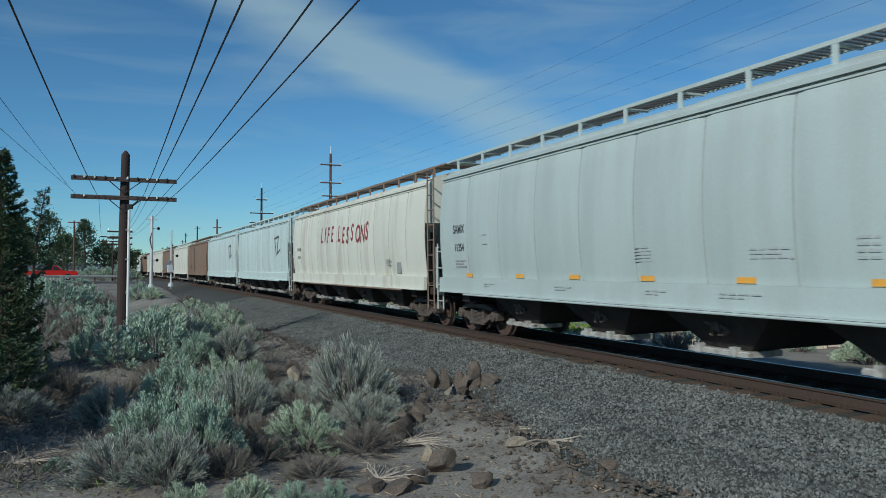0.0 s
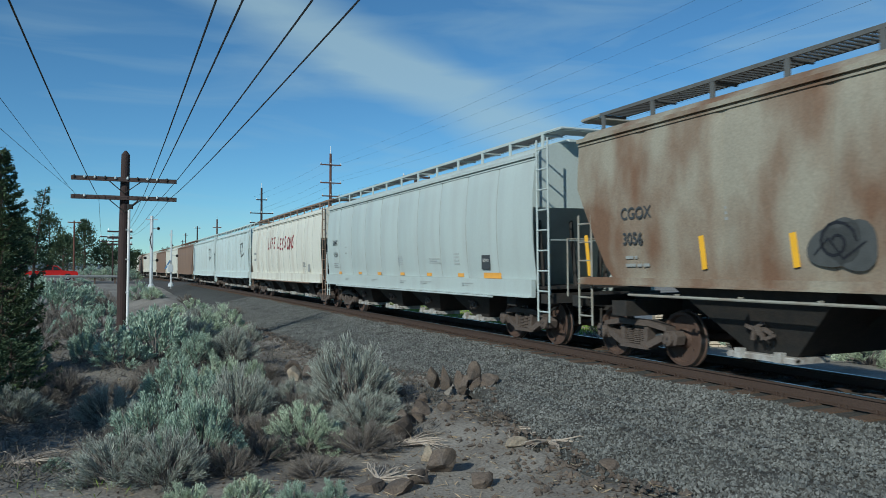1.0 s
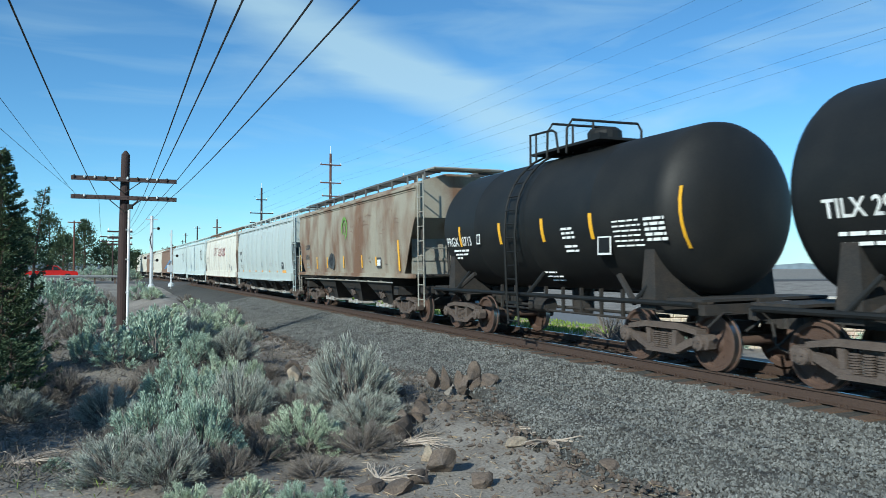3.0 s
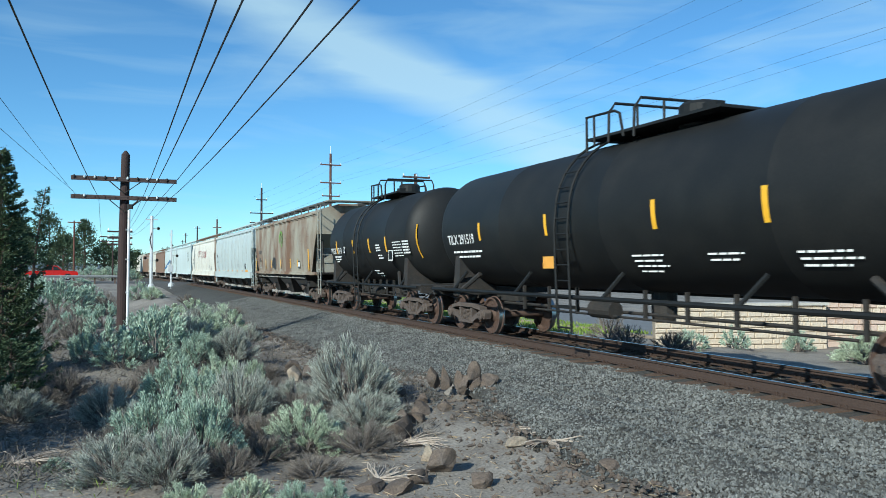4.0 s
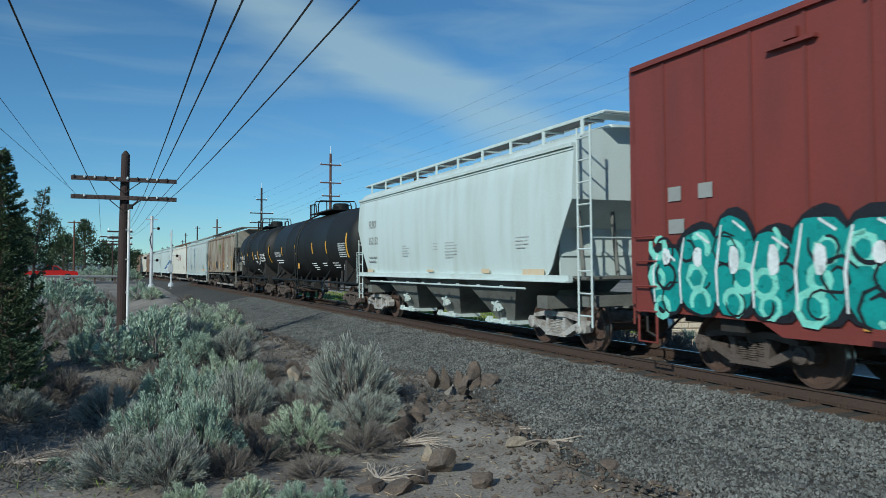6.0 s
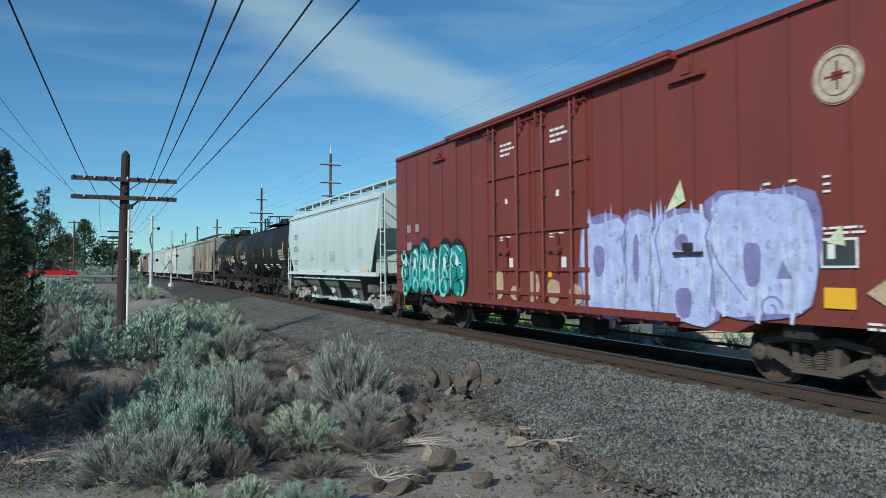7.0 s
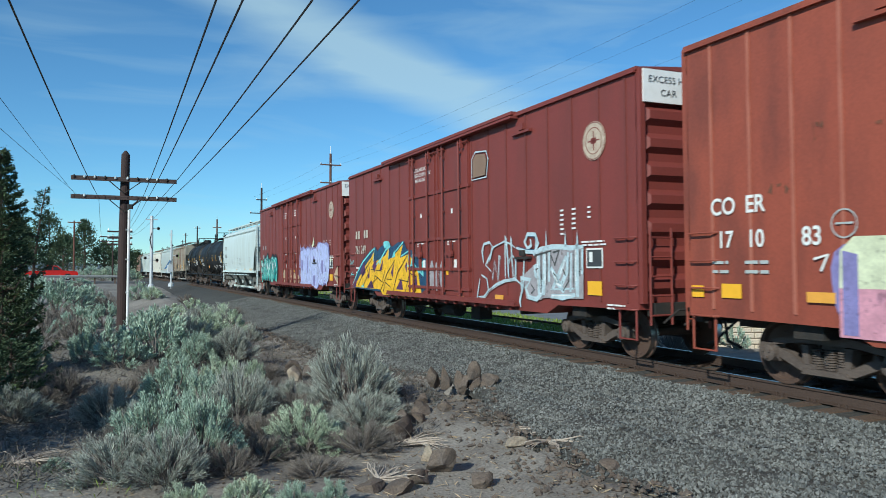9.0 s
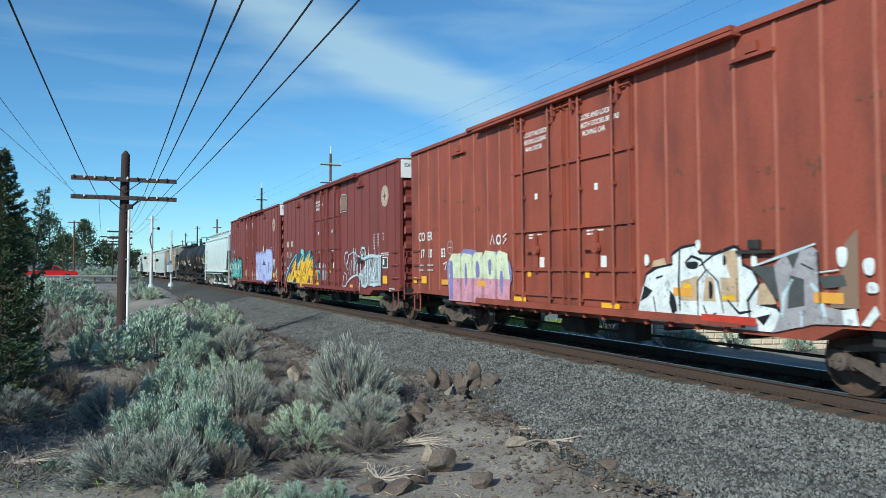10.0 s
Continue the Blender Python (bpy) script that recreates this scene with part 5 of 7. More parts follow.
    # a thin looped tag, a scroll, then broad pale letters with grey strokes and dark gaps
    thin = []
    for pts in ([(11.03, 1.58), (10.76, 1.72), (11.01, 1.9), (11.11, 2.14), (10.97, 2.24), (10.69, 2.21), (10.59, 2.05), (10.66, 1.77)], [(11.1, 1.41), (11.2, 1.81), (11.36, 1.37), (11.43, 1.93), (11.49, 1.89)],
                [(11.7, 1.42), (11.7, 1.97), (11.71, 2.37)], [(11.85, 1.44), (11.82, 1.92), (11.74, 2.34)], [(12.05, 1.42), (11.99, 1.92), (11.97, 2.34)], [(11.82, 1.76), (12.03, 1.92), (12.17, 1.83), (12.14, 1.44), (11.91, 1.4)],
                [(10.89, 1.13), (11.29, 1.28), (11.67, 1.37), (12.14, 1.41), (12.47, 1.27)], [(10.54, 1.49), (10.83, 1.4), (10.89, 1.13), (10.68, 0.98), (10.39, 0.97)]):
        thin += stroke(pts, rnd.uniform(0.035, 0.06))
        thin += stroke([(p + rnd.uniform(0.02, 0.05), z - 0.03) for p, z in pts], 0.02)
    thin += stroke([(10.76, 1.72), (11.17, 2.12), (11.68, 2.23), (11.98, 2.16), (12.15, 2.08)], 0.04) + stroke([(12.53, 1.83), (12.47, 1.27), (12.33, 0.94), (12.37, 0.82)], 0.07) + stroke([(10.47, 1.39), (10.32, 0.95), (10.6, 0.85), (11.29, 0.84)], 0.06)
    poly_paint("tag", thin, G_PALE, car, X, L, "pale sprayed tag")
    poly_paint("tag", stroke([(11.98, 2.3), (11.99, 2.1)], 0.1) + stroke([(12.2, 2.08), (12.58, 1.99), (12.96, 1.97), (13.1, 2.14), (12.99, 2.33), (12.69, 2.35), (12.56, 2.19), (12.67, 2.05), (12.83, 2.11), (12.79, 2.24)], 0.085), G_PALE, car, X - 0.002, L, "pale sprayed scroll")
    poly_paint("tag_gap", stroke([(12.24, 2.12), (12.58, 2.04), (12.94, 2.02), (13.03, 2.15), (12.96, 2.28), (12.71, 2.3)], 0.02), G_NAVY, car, X - 0.004, L)
    poly_paint("tag_fill", [[(13.0, 1.97), (13.6, 2.06), (13.55, 1.06), (13.07, 1.02)], [(13.55, 2.04), (14.68, 2.05), (14.66, 1.08), (13.55, 1.04)], [(12.5, 1.5), (13.15, 1.8), (13.3, 1.3), (13.2, 1.0), (12.6, 1.0)]], G_SILVER, car, X - 0.001, L, "grey sprayed letter shade")
    poly_paint("tag", stroke([(13.17, 1.73), (12.95, 1.67), (12.98, 1.51), (13.21, 1.37), (13.24, 1.14), (13.02, 1.01), (12.72, 1.04), (12.59, 1.23), (12.78, 1.4), (12.4, 1.43), (12.42, 1.2)], 0.10), G_PALE, car, X - 0.005, L, "pale sprayed letters")
    heavy = []
    for pts, w in (([(13.13, 1.97), (13.1, 1.5), (13.12, 1.1)], 0.13), ([(13.33, 2.0), (13.34, 1.6), (13.3, 1.1)], 0.14), ([(13.52, 1.96), (13.5, 1.37)], 0.12), ([(12.91, 1.92), (13.18, 2.02), (13.63, 2.06), (13.96, 2.05), (14.27, 2.02), (14.68, 2.04)], 0.1),
                   ([(13.58, 1.66), (13.83, 1.35), (14.03, 1.18)], 0.14), ([(13.62, 1.23), (13.87, 1.52), (14.12, 1.87)], 0.13), ([(13.7, 1.38), (13.95, 1.33), (14.15, 1.59), (14.18, 1.94)], 0.12), ([(13.57, 1.1), (13.95, 1.08), (14.41, 1.14)], 0.12),
                   ([(14.29, 1.93), (14.25, 1.19)], 0.1), ([(14.48, 2.1), (14.46, 1.6), (14.48, 1.1)], 0.15), ([(14.65, 1.99), (14.63, 1.53)], 0.1), ([(13.55, 1.22), (14.0, 1.24), (14.4, 1.26)], 0.05)):
        heavy += stroke(pts, w)
    heavy += [[(p - 0.035, 2.05), (p, 2.32 + 0.1 * rnd.random()), (p + 0.04, 2.05)] for p in (13.02, 13.41, 14.09, 14.49)]
    poly_paint("tag", heavy, G_PALE, car, X - 0.006, L, "pale sprayed letters")
    shine = stroke([(13.09, 1.9), (13.08, 1.2)], 0.05) + stroke([(13.37, 1.95), (13.36, 1.3)], 0.05) + stroke([(13.9, 1.52), (14.08, 1.8)], 0.05) + stroke([(14.44, 2.0), (14.43, 1.4)], 0.06) + stroke([(13.6, 1.1), (14.3, 1.13)], 0.04) + stroke([(13.2, 1.38), (13.2, 1.12)], 0.05) + stroke([(13.75, 1.35), (13.95, 1.3)], 0.06) + stroke([(13.62, 1.6), (13.8, 1.38)], 0.05)
    poly_paint("tag", shine, G_WHITE, car, X - 0.009, L, "white sprayed glints")
    gap = []
    for pts in ([(13.22, 1.95), (13.21, 1.15)], [(13.43, 1.95), (13.42, 1.3)], [(13.58, 1.9), (13.72, 1.7), (13.86, 1.95)], [(13.66, 1.55), (13.76, 1.48)], [(14.0, 1.2), (14.2, 1.4), (14.22, 1.85)], [(14.38, 1.9), (14.36, 1.25)], [(14.57, 1.95), (14.56, 1.5)], [(13.66, 1.95), (13.9, 1.98)], [(12.8, 1.32), (12.95, 1.2), (12.82, 1.12)], [(13.0, 1.6), (13.1, 1.64)], [(12.95, 1.85), (13.0, 1.9), (13.6, 1.98)], [(14.0, 1.62), (14.1, 1.5)]):
        gap += stroke(pts, rnd.uniform(0.03, 0.06))
    poly_paint("tag_gap", gap, PATCH, car, X - 0.0105, L)
    poly_paint("patch", stroke([(10.1, 3.75), (10.1, 4.25), (10.3, 4.4), (10.85, 4.35), (10.95, 4.15), (10.85, 3.75), (10.1, 3.75)], 0.035), G_PALE, car, X, L)
    poly_paint("patch_fill", [[(10.16, 3.8), (10.16, 4.22), (10.32, 4.34), (10.8, 4.29), (10.88, 4.13), (10.8, 3.8)]], BROWN_CAR, car, X - 0.004, L)
    return car


def car_box_orange():
    car = boxcar("boxcar", "faded orange red high boxcar with white and pink graffiti", 16.2, BOX_ORANGE, RIB_ORANGE, RIBS_B, excess=False, door_words=(("CLOSE THIS DOOR", "BEFORE CLOSING", "MAIN DOOR"), ("CLOSE AND LOCK", "BOTH DOORS BEFORE", "MOVING CAR")))
    L, X = 8.1, -1.585
    rnd = random.Random(31)
    words("CO", L - 0.48, 2.40, 0.24, LETTER_W, car, x=-1.573, squeeze=0.92)
    words("ER", L - 1.12, 2.40, 0.24, LETTER_W, car, x=-1.573, squeeze=0.92)
    for text, p in (("17", 0.6), ("10", 1.14), ("83", 2.02)):
        words(text, L - p, 1.93, 0.24, LETTER_W, car, x=-1.573, squeeze=0.9)
    bars([0.3, 0.3], L - 0.5, 1.72, LETTER_F, car, x=-1.572, h=0.045, gap=0.13)
    bars([0.4, 0.4], L - 1.1, 1.72, LETTER_F, car, x=-1.572, h=0.045, gap=0.13)
    poly_paint("mark", stroke(curl(2.62, 2.17, 0.17, 0.17, 0, 6.3, 16), 0.018) + [[(2.5, 2.16), (2.74, 2.16), (2.74, 2.185), (2.5, 2.185)]], LETTER_F, car, -1.575, L)
    plate(L - 0.2, 1.3, 0.24, 0.17, YELLOW, car, x=-1.573)
    plate(L - 0.85, 1.32, 0.36, 0.2, YELLOW, car, x=-1.573)
    for p in (2.3, 4.4, 11.1, 13.6):
        plate(L - p, 1.28, 0.4, 0.13, ORANGE, car, x=-1.592)
    for p in (6.3, 9.4):
        plate(L - p, 0.99, 0.5, 0.1, YELLOW, car, x=-1.66)
    # pink and cream letters
    poly_paint("graffiti_shadow", [puffy(2.45, 3.2, 0.95, 1.95, rnd), puffy(3.2, 4.3, 1.2, 2.12, rnd), puffy(4.4, 5.8, 1.1, 2.0, rnd)], G_VIOLET, car, X, L, "violet sprayed shade")
    low, up = [], []
    for a, b in ((2.55, 3.3), (3.2, 3.95), (3.85, 4.5), (4.4, 5.15), (5.05, 5.7)):
        low.append([(a, 0.82), (b + 0.03, 0.82), (b + 0.05, 1.42), (a, 1.42)])
        up.append([(a, 1.40), (b + 0.05, 1.40), (b - 0.05, 1.95 + 0.08 * rnd.random()), (a + 0.2, 2.0 + 0.08 * rnd.random()), (a + 0.02, 1.85)])
    poly_paint("graffiti", low, G_PINK, car, X - 0.004, L, "pink sprayed letter bases")
    poly_paint("graffiti", up, G_CREAM, car, X - 0.005, L, "cream sprayed letter tops")
    poly_paint("graffiti_outline", [puffy(3.5, 3.62, 1.2, 1.75, rnd), puffy(4.1, 4.3, 1.4, 1.8, rnd), puffy(4.75, 4.9, 1.5, 1.85, rnd), puffy(5.3, 5.45, 1.1, 1.6, rnd), [(2.6, 0.85), (2.8, 0.85), (2.8, 1.8), (2.6, 1.85)]], G_VIOLET, car, X - 0.009, L)
    poly_paint("tag", stroke([(4.85, 2.18), (4.95, 2.4), (5.05, 2.18)], 0.05) + stroke(curl(5.25, 2.28, 0.1, 0.1, 0, 6.3, 8), 0.05) + stroke([(5.45, 2.18), (5.6, 2.28), (5.45, 2.33), (5.62, 2.4)], 0.05) + stroke([(2.3, 1.6), (2.4, 1.8), (2.2, 1.75)], 0.06), LETTER_W, car, X, L)
    # white and silver letters
    body = [(10.04, 0.9), (10.19, 1.4), (10.26, 1.54), (10.46, 1.64), (10.86, 1.68), (10.86, 1.85), (11.05, 1.94), (11.35, 1.97), (11.46, 1.84), (11.71, 1.83), (12.11, 1.93), (12.24, 1.86), (12.26, 1.67), (12.46, 1.59), (12.52, 1.44), (12.55, 1.14), (12.82, 1.11), (12.92, 1.01), (12.75, 0.8), (10.3, 0.8)]
    poly_paint("graffiti_shadow", [[(p + 0.02, z + 0.035) for p, z in body]], G_BLACK, car, X, L, "black sprayed outline")
    poly_paint("graffiti", [body], G_WHITE, car, X - 0.003, L, "white sprayed letters")
    poly_paint("graffiti_fill", [[(11.06, 1.44), (11.4, 1.52), (12.2, 1.5), (12.21, 1.17), (11.05, 1.15)], [(12.55, 1.42), (12.69, 1.46), (12.83, 1.17), (12.5, 1.15)], [(11.9, 1.9), (12.18, 1.88), (12.2, 1.5), (12.05, 1.5)], [(10.4, 1.66), (10.75, 1.68), (10.7, 1.8), (10.45, 1.76)]], G_TAN, car, X - 0.005, L, "tan sprayed fill")
    poly_paint("graffiti_fill", [[(11.1, 1.2), (11.3, 1.22), (11.28, 1.4), (11.12, 1.42)], [(11.75, 1.2), (12.15, 1.2), (12.1, 1.28)]], G_YELLOW, car, X - 0.006, L)
    poly_paint("graffiti", stroke([(11.45, 0.9), (11.5, 1.5), (11.62, 1.68), (11.8, 1.5), (11.85, 0.95)], 0.14) + stroke([(12.26, 1.6), (12.3, 1.0)], 0.14), G_WHITE, car, X - 0.007, L, "white sprayed letters")
    poly_paint("graffiti_fill", [[(12.79, 1.67), (12.97, 1.81), (13.39, 1.9), (13.47, 1.84), (13.48, 1.18), (13.8, 1.14), (13.84, 0.97), (13.4, 0.95), (12.77, 0.8), (12.91, 1.12)]], G_SILVER, car, X - 0.004, L, "silver sprayed letters")
    poly_paint("graffiti_fill", [[(12.4, 1.66), (12.8, 1.67), (12.88, 1.2), (12.75, 1.3), (12.6, 1.5)], [(13.05, 1.55), (13.26, 1.5), (13.26, 1.17), (13.0, 1.12)], [(13.46, 1.53), (13.81, 1.56), (13.85, 1.43), (13.54, 1.39)], [(13.0, 1.8), (13.2, 1.84), (13.1, 1.62)]], PATCH, car, X - 0.006, L, "grey sprayed shade")
    poly_paint("graffiti_fill", [[(13.82, 1.93), (14.0, 2.1), (14.0, 1.17), (13.6, 1.16), (13.75, 1.4)]], BROWN_CAR, car, X - 0.003, L)
    poly_paint("graffiti", [[(13.77, 1.14), (13.95, 1.17), (13.99, 0.97), (13.8, 0.97)], [(14.02, 0.98), (14.2, 1.22), (14.25, 1.12), (14.12, 0.97)], puffy(13.72, 13.86, 1.66, 1.9, rnd), puffy(14.06, 14.2, 1.56, 1.76, rnd), puffy(14.1, 14.24, 1.35, 1.48, rnd), puffy(11.38, 11.48, 1.9, 2.06, rnd), puffy(10.22, 10.34, 1.68, 1.86, rnd), puffy(12.42, 12.52, 1.66, 1.82, rnd)], G_WHITE, car, X - 0.0045, L, "white sprayed drops")
    poly_paint("graffiti", stroke([(12.51, 1.68), (13.05, 1.83), (13.43, 1.94)], 0.04) + stroke([(12.91, 1.0), (12.95, 1.3), (13.09, 1.5)], 0.06) + stroke([(13.36, 1.45), (13.48, 1.32), (13.55, 1.05)], 0.07) + stroke([(13.21, 1.1), (13.21, 0.9)], 0.05) + stroke([(13.42, 1.58), (13.75, 1.62)], 0.03), G_PALE, car, X - 0.008, L, "pale sprayed strokes")
    dk = [puffy(11.18, 11.44, 1.63, 1.74, rnd), [(10.83, 1.3), (10.93, 1.2), (10.98, 1.0), (10.87, 0.93), (10.8, 1.1)], [(10.12, 1.1), (10.22, 1.36), (10.42, 1.28), (10.3, 1.18)], [(12.5, 0.98), (12.75, 1.04), (12.62, 0.88)], puffy(11.64, 11.72, 1.2, 1.45, rnd), puffy(11.92, 11.98, 1.68, 1.82, rnd)]
    for pts in ([(10.19, 1.35), (10.27, 1.54), (10.53, 1.65), (10.89, 1.7)], [(10.89, 1.7), (10.87, 1.84), (11.08, 1.95), (11.35, 1.98)], [(11.05, 1.93), (11.02, 1.41), (11.04, 1.0)], [(11.16, 1.72), (11.3, 1.82), (11.5, 1.76), (11.58, 1.62)], [(11.46, 1.67), (11.74, 1.83), (12.22, 1.95)],
                [(11.42, 0.88), (11.42, 1.45), (11.6, 1.62), (11.82, 1.45), (11.92, 1.0)], [(12.0, 1.19), (12.2, 1.02), (12.42, 1.06)], [(12.46, 1.59), (12.56, 1.44), (12.36, 1.2), (12.4, 0.9)], [(12.17, 1.5), (12.18, 1.1)], [(10.43, 1.2), (10.5, 0.9)], [(10.5, 1.48), (10.66, 1.52)], [(11.52, 1.1), (11.62, 0.93), (11.78, 1.0)], [(13.22, 1.7), (13.4, 1.62)], [(13.46, 1.84), (13.49, 1.2)]):
        dk += stroke(pts, rnd.uniform(0.025, 0.045))
    poly_paint("graffiti_outline", dk, G_BLACK, car, X - 0.011, L)
    plate(L - 12.1, 0.93, 1.0, 0.11, mat("bright red paint", (0.5, 0.05, 0.03), 0.5, bump=0), car, x=-1.705, name="red_bar")
    rust = [[(a + rnd.uniform(-0.03, 0.03), b + rnd.uniform(-0.03, 0.03)) for a, b in puffy(p + k * w * 0.45, p + k * w * 0.45 + w * rnd.uniform(0.15, 0.4), z + rnd.uniform(0, 0.6) * h, z + h * rnd.uniform(0.7, 1), rnd, n=9, power=2.0)] for k in range(3) for p, w, z, h in ((1.5, 0.3, 2.6, 0.15), (3.9, 0.3, 2.9, 0.2), (10.9, 0.15, 3.0, 0.2), (12.5, 0.35, 2.85, 0.14), (13.3, 0.2, 2.7, 0.35), (14.0, 0.4, 3.5, 0.15), (12.6, 0.3, 2.35, 0.1), (14.3, 0.3, 2.4, 0.3), (2.2, 0.12, 3.2, 0.3), (3.0, 0.4, 3.2, 0.12))]
    poly_paint("rust_patch", rust, mat("dark rust", (0.13, 0.055, 0.035), 0.9, second=(0.2, 0.07, 0.04), scale=8, amount=0.8, bump=0), car, -1.556, L, "brown rust patches")
    return car


# ---- plants ----
SAGE = mat("sage leaf", (0.35, 0.46, 0.37), 0.8, second=(0.24, 0.31, 0.23), scale=4, amount=0.7, fine=30, grain=0.15, bump=0, vary=0.42)
SAGE_PALE = mat("pale sage leaf", (0.43, 0.51, 0.38), 0.8, second=(0.32, 0.38, 0.26), scale=4, amount=0.7, fine=30, grain=0.15, bump=0, vary=0.42)
SAGE_GREY = mat("grey dry sage", (0.37, 0.40, 0.35), 0.9, second=(0.25, 0.26, 0.23), scale=4, amount=0.7, fine=30, grain=0.15, bump=0, vary=0.35)
TWIG = mat("grey twig", (0.17, 0.15, 0.135), 0.9, second=(0.09, 0.075, 0.065), scale=9, fine=50, grain=0.2, bump=0.2, vary=0.3)
TWIG_LEAF = mat("dry brown leaf", (0.21, 0.185, 0.16), 0.9, second=(0.12, 0.10, 0.085), scale=5, bump=0, vary=0.35)
DEAD_TWIG_SHADE = mat("dark dead twig and gap shade", (0.13, 0.118, 0.105), 0.95, second=(0.075, 0.065, 0.056), scale=2, fine=30, grain=0.2, bump=0, vary=0.5)
DEADWOOD = mat("bleached dead wood", (0.42, 0.36, 0.30), 0.9, second=(0.25, 0.2, 0.17), scale=8, fine=50, grain=0.2, bump=0.3, vary=0.3)
JUNIPER = mat("juniper leaf", (0.042, 0.078, 0.04), 0.8, second=(0.095, 0.125, 0.045), scale=1.6, amount=0.8, fine=20, grain=0.25, bump=0, vary=0.45)
BARK = mat("juniper bark", (0.12, 0.085, 0.065), 0.95, second=(0.07, 0.05, 0.04), scale=6, stretch=(3, 3, 0.4), grain=0.25, bump=0.5)
PINE = mat("far pine leaf", (0.05, 0.085, 0.045), 0.8, second=(0.085, 0.115, 0.05), scale=0.7, amount=0.8, bump=0, vary=0.4)
GRASS = mat("bright green grass", (0.16, 0.25, 0.035), 0.8, second=(0.22, 0.24, 0.07), scale=1.2, amount=0.7, bump=0, vary=0.35)
DRY_GRASS = mat("dry straw", (0.36, 0.28, 0.18), 0.9, second=(0.24, 0.18, 0.12), scale=2, amount=0.7, bump=0, vary=0.35)


def leaf_quads(pts, dirs, length, width, rnd):
    """Narrow blades from points along directions, as arrays of vertices and faces."""
    n = len(pts)
    side = np.cross(dirs, rnd.normal(size=(n, 3)))
    side /= np.linalg.norm(side, axis=1, keepdims=True) + 1e-9
    ln = length * rnd.uniform(0.6, 1.3, (n, 1))
    w = width * rnd.uniform(0.7, 1.3, (n, 1))
    v = np.stack([pts, pts + dirs * ln * 0.55 + side * w * 0.5, pts + dirs * ln, pts + dirs * ln * 0.55 - side * w * 0.5], 1).reshape(-1, 3)
    f = np.arange(n * 4).reshape(n, 4)
    return v, f


def fast_mesh(name, v, f, material):
    me = bpy.data.meshes.new(name)
    me.from_pydata(v.tolist(), [], f.tolist())
    me.materials.append(material)
    return me


def sage_meshes(seed, leafy, fine, broom=False):
    """Wood and leaves of a bush about 1.2 m wide: lobes of radiating sprigs, set on a dome round a woody base, with gaps between them."""
    rnd = np.random.default_rng(seed)
    tw = Mb()
    lp, ld = [], []
    width, height = 0.60, 0.64
    lobes = 26 if fine else 16
    sprigs = 13 if fine else 10
    n = int((37 if fine else 20) * leafy)
    for i in range(lobes):
        el = math.asin(min(0.97, 0.06 + 0.94 * (i + 0.5) / lobes))
        a = i * 2.4 + rnd.uniform(-0.35, 0.35)
        d = np.array([math.cos(el) * math.cos(a), math.cos(el) * math.sin(a), math.sin(el)])
        reach = rnd.uniform(0.56, 0.84)
        c = d * np.array([width, width, height]) * reach
        c[2] = max(c[2], 0.06)
        lobe = rnd.uniform(0.15, 0.24)
        tw.tube([tuple(c * 0.04 - np.array([0, 0, 0.05])), tuple(c * np.array([0.45, 0.45, 0.6])), tuple(c)], [0.016, 0.011, 0.006], 4, caps=False)
        for q in range(sprigs):
            o = d * 0.9 + rnd.normal(0, 0.42, 3) + np.array([0, 0, 0.5])
            o /= np.linalg.norm(o)
            root = c * (rnd.uniform(0.45, 0.8) if broom else rnd.uniform(0.7, 0.95))
            tip = c + o * lobe * rnd.uniform(0.75, 1.15)
            tip[2] = max(tip[2], 0.04)
            if q % (1 if broom else 3) == 0:
                tw.tube([tuple(root), tuple(root * 0.4 + tip * 0.6 + rnd.normal(0, 0.012, 3)), tuple(tip)], [0.006, 0.004, 0.0015], 3, caps=False)
            k = rnd.uniform(0.15, 1.0, n) ** 0.8
            base = root[None] * (1 - k[:, None]) + tip[None] * k[:, None]
            u = (tip - root) / (np.linalg.norm(tip - root) + 1e-9)
            dirs = u[None] + rnd.normal(0, 0.30 if broom else 0.33, (n, 3)) + np.array([0, 0, 0.12])
            lp.append(base + rnd.normal(0, 0.010, (n, 3)))
            ld.append(dirs / np.linalg.norm(dirs, axis=1, keepdims=True))
    v, f = leaf_quads(np.concatenate(lp), np.concatenate(ld), (0.062 if broom else 0.042) * (1 if fine else 1.6), (0.0056 if broom else 0.0092) * (1 if fine else 2.0), rnd)
    return tw.mesh("wood", TWIG), v, f


SAGES = {}
for kind, material, leafy in (("green", SAGE, 1.25), ("pale", SAGE_PALE, 1.3), ("grey", SAGE_GREY, 1.0), ("dry", TWIG_LEAF, 0.5)):
    for fine in (True, False):
        SAGES[kind, fine] = []
        for q in range(3 if fine and kind in ("green", "grey") else 2):
            t_mesh, lv, lf = sage_meshes(40 + q + 7 * len(SAGES), leafy, fine, kind in ("grey", "dry"))
            SAGES[kind, fine].append((t_mesh, fast_mesh("foliage", lv, lf, material)))
LABELS = {"green": "grey-green sagebrush with upright leafy sprigs on sandy soil", "pale": "pale yellow-green sagebrush with fresh upright sprigs", "grey": "silver grey half-dry sagebrush on stony ground", "dry": "dry brown leafless sagebrush skeleton, in places a stand-in for shade"}
_count = [0]


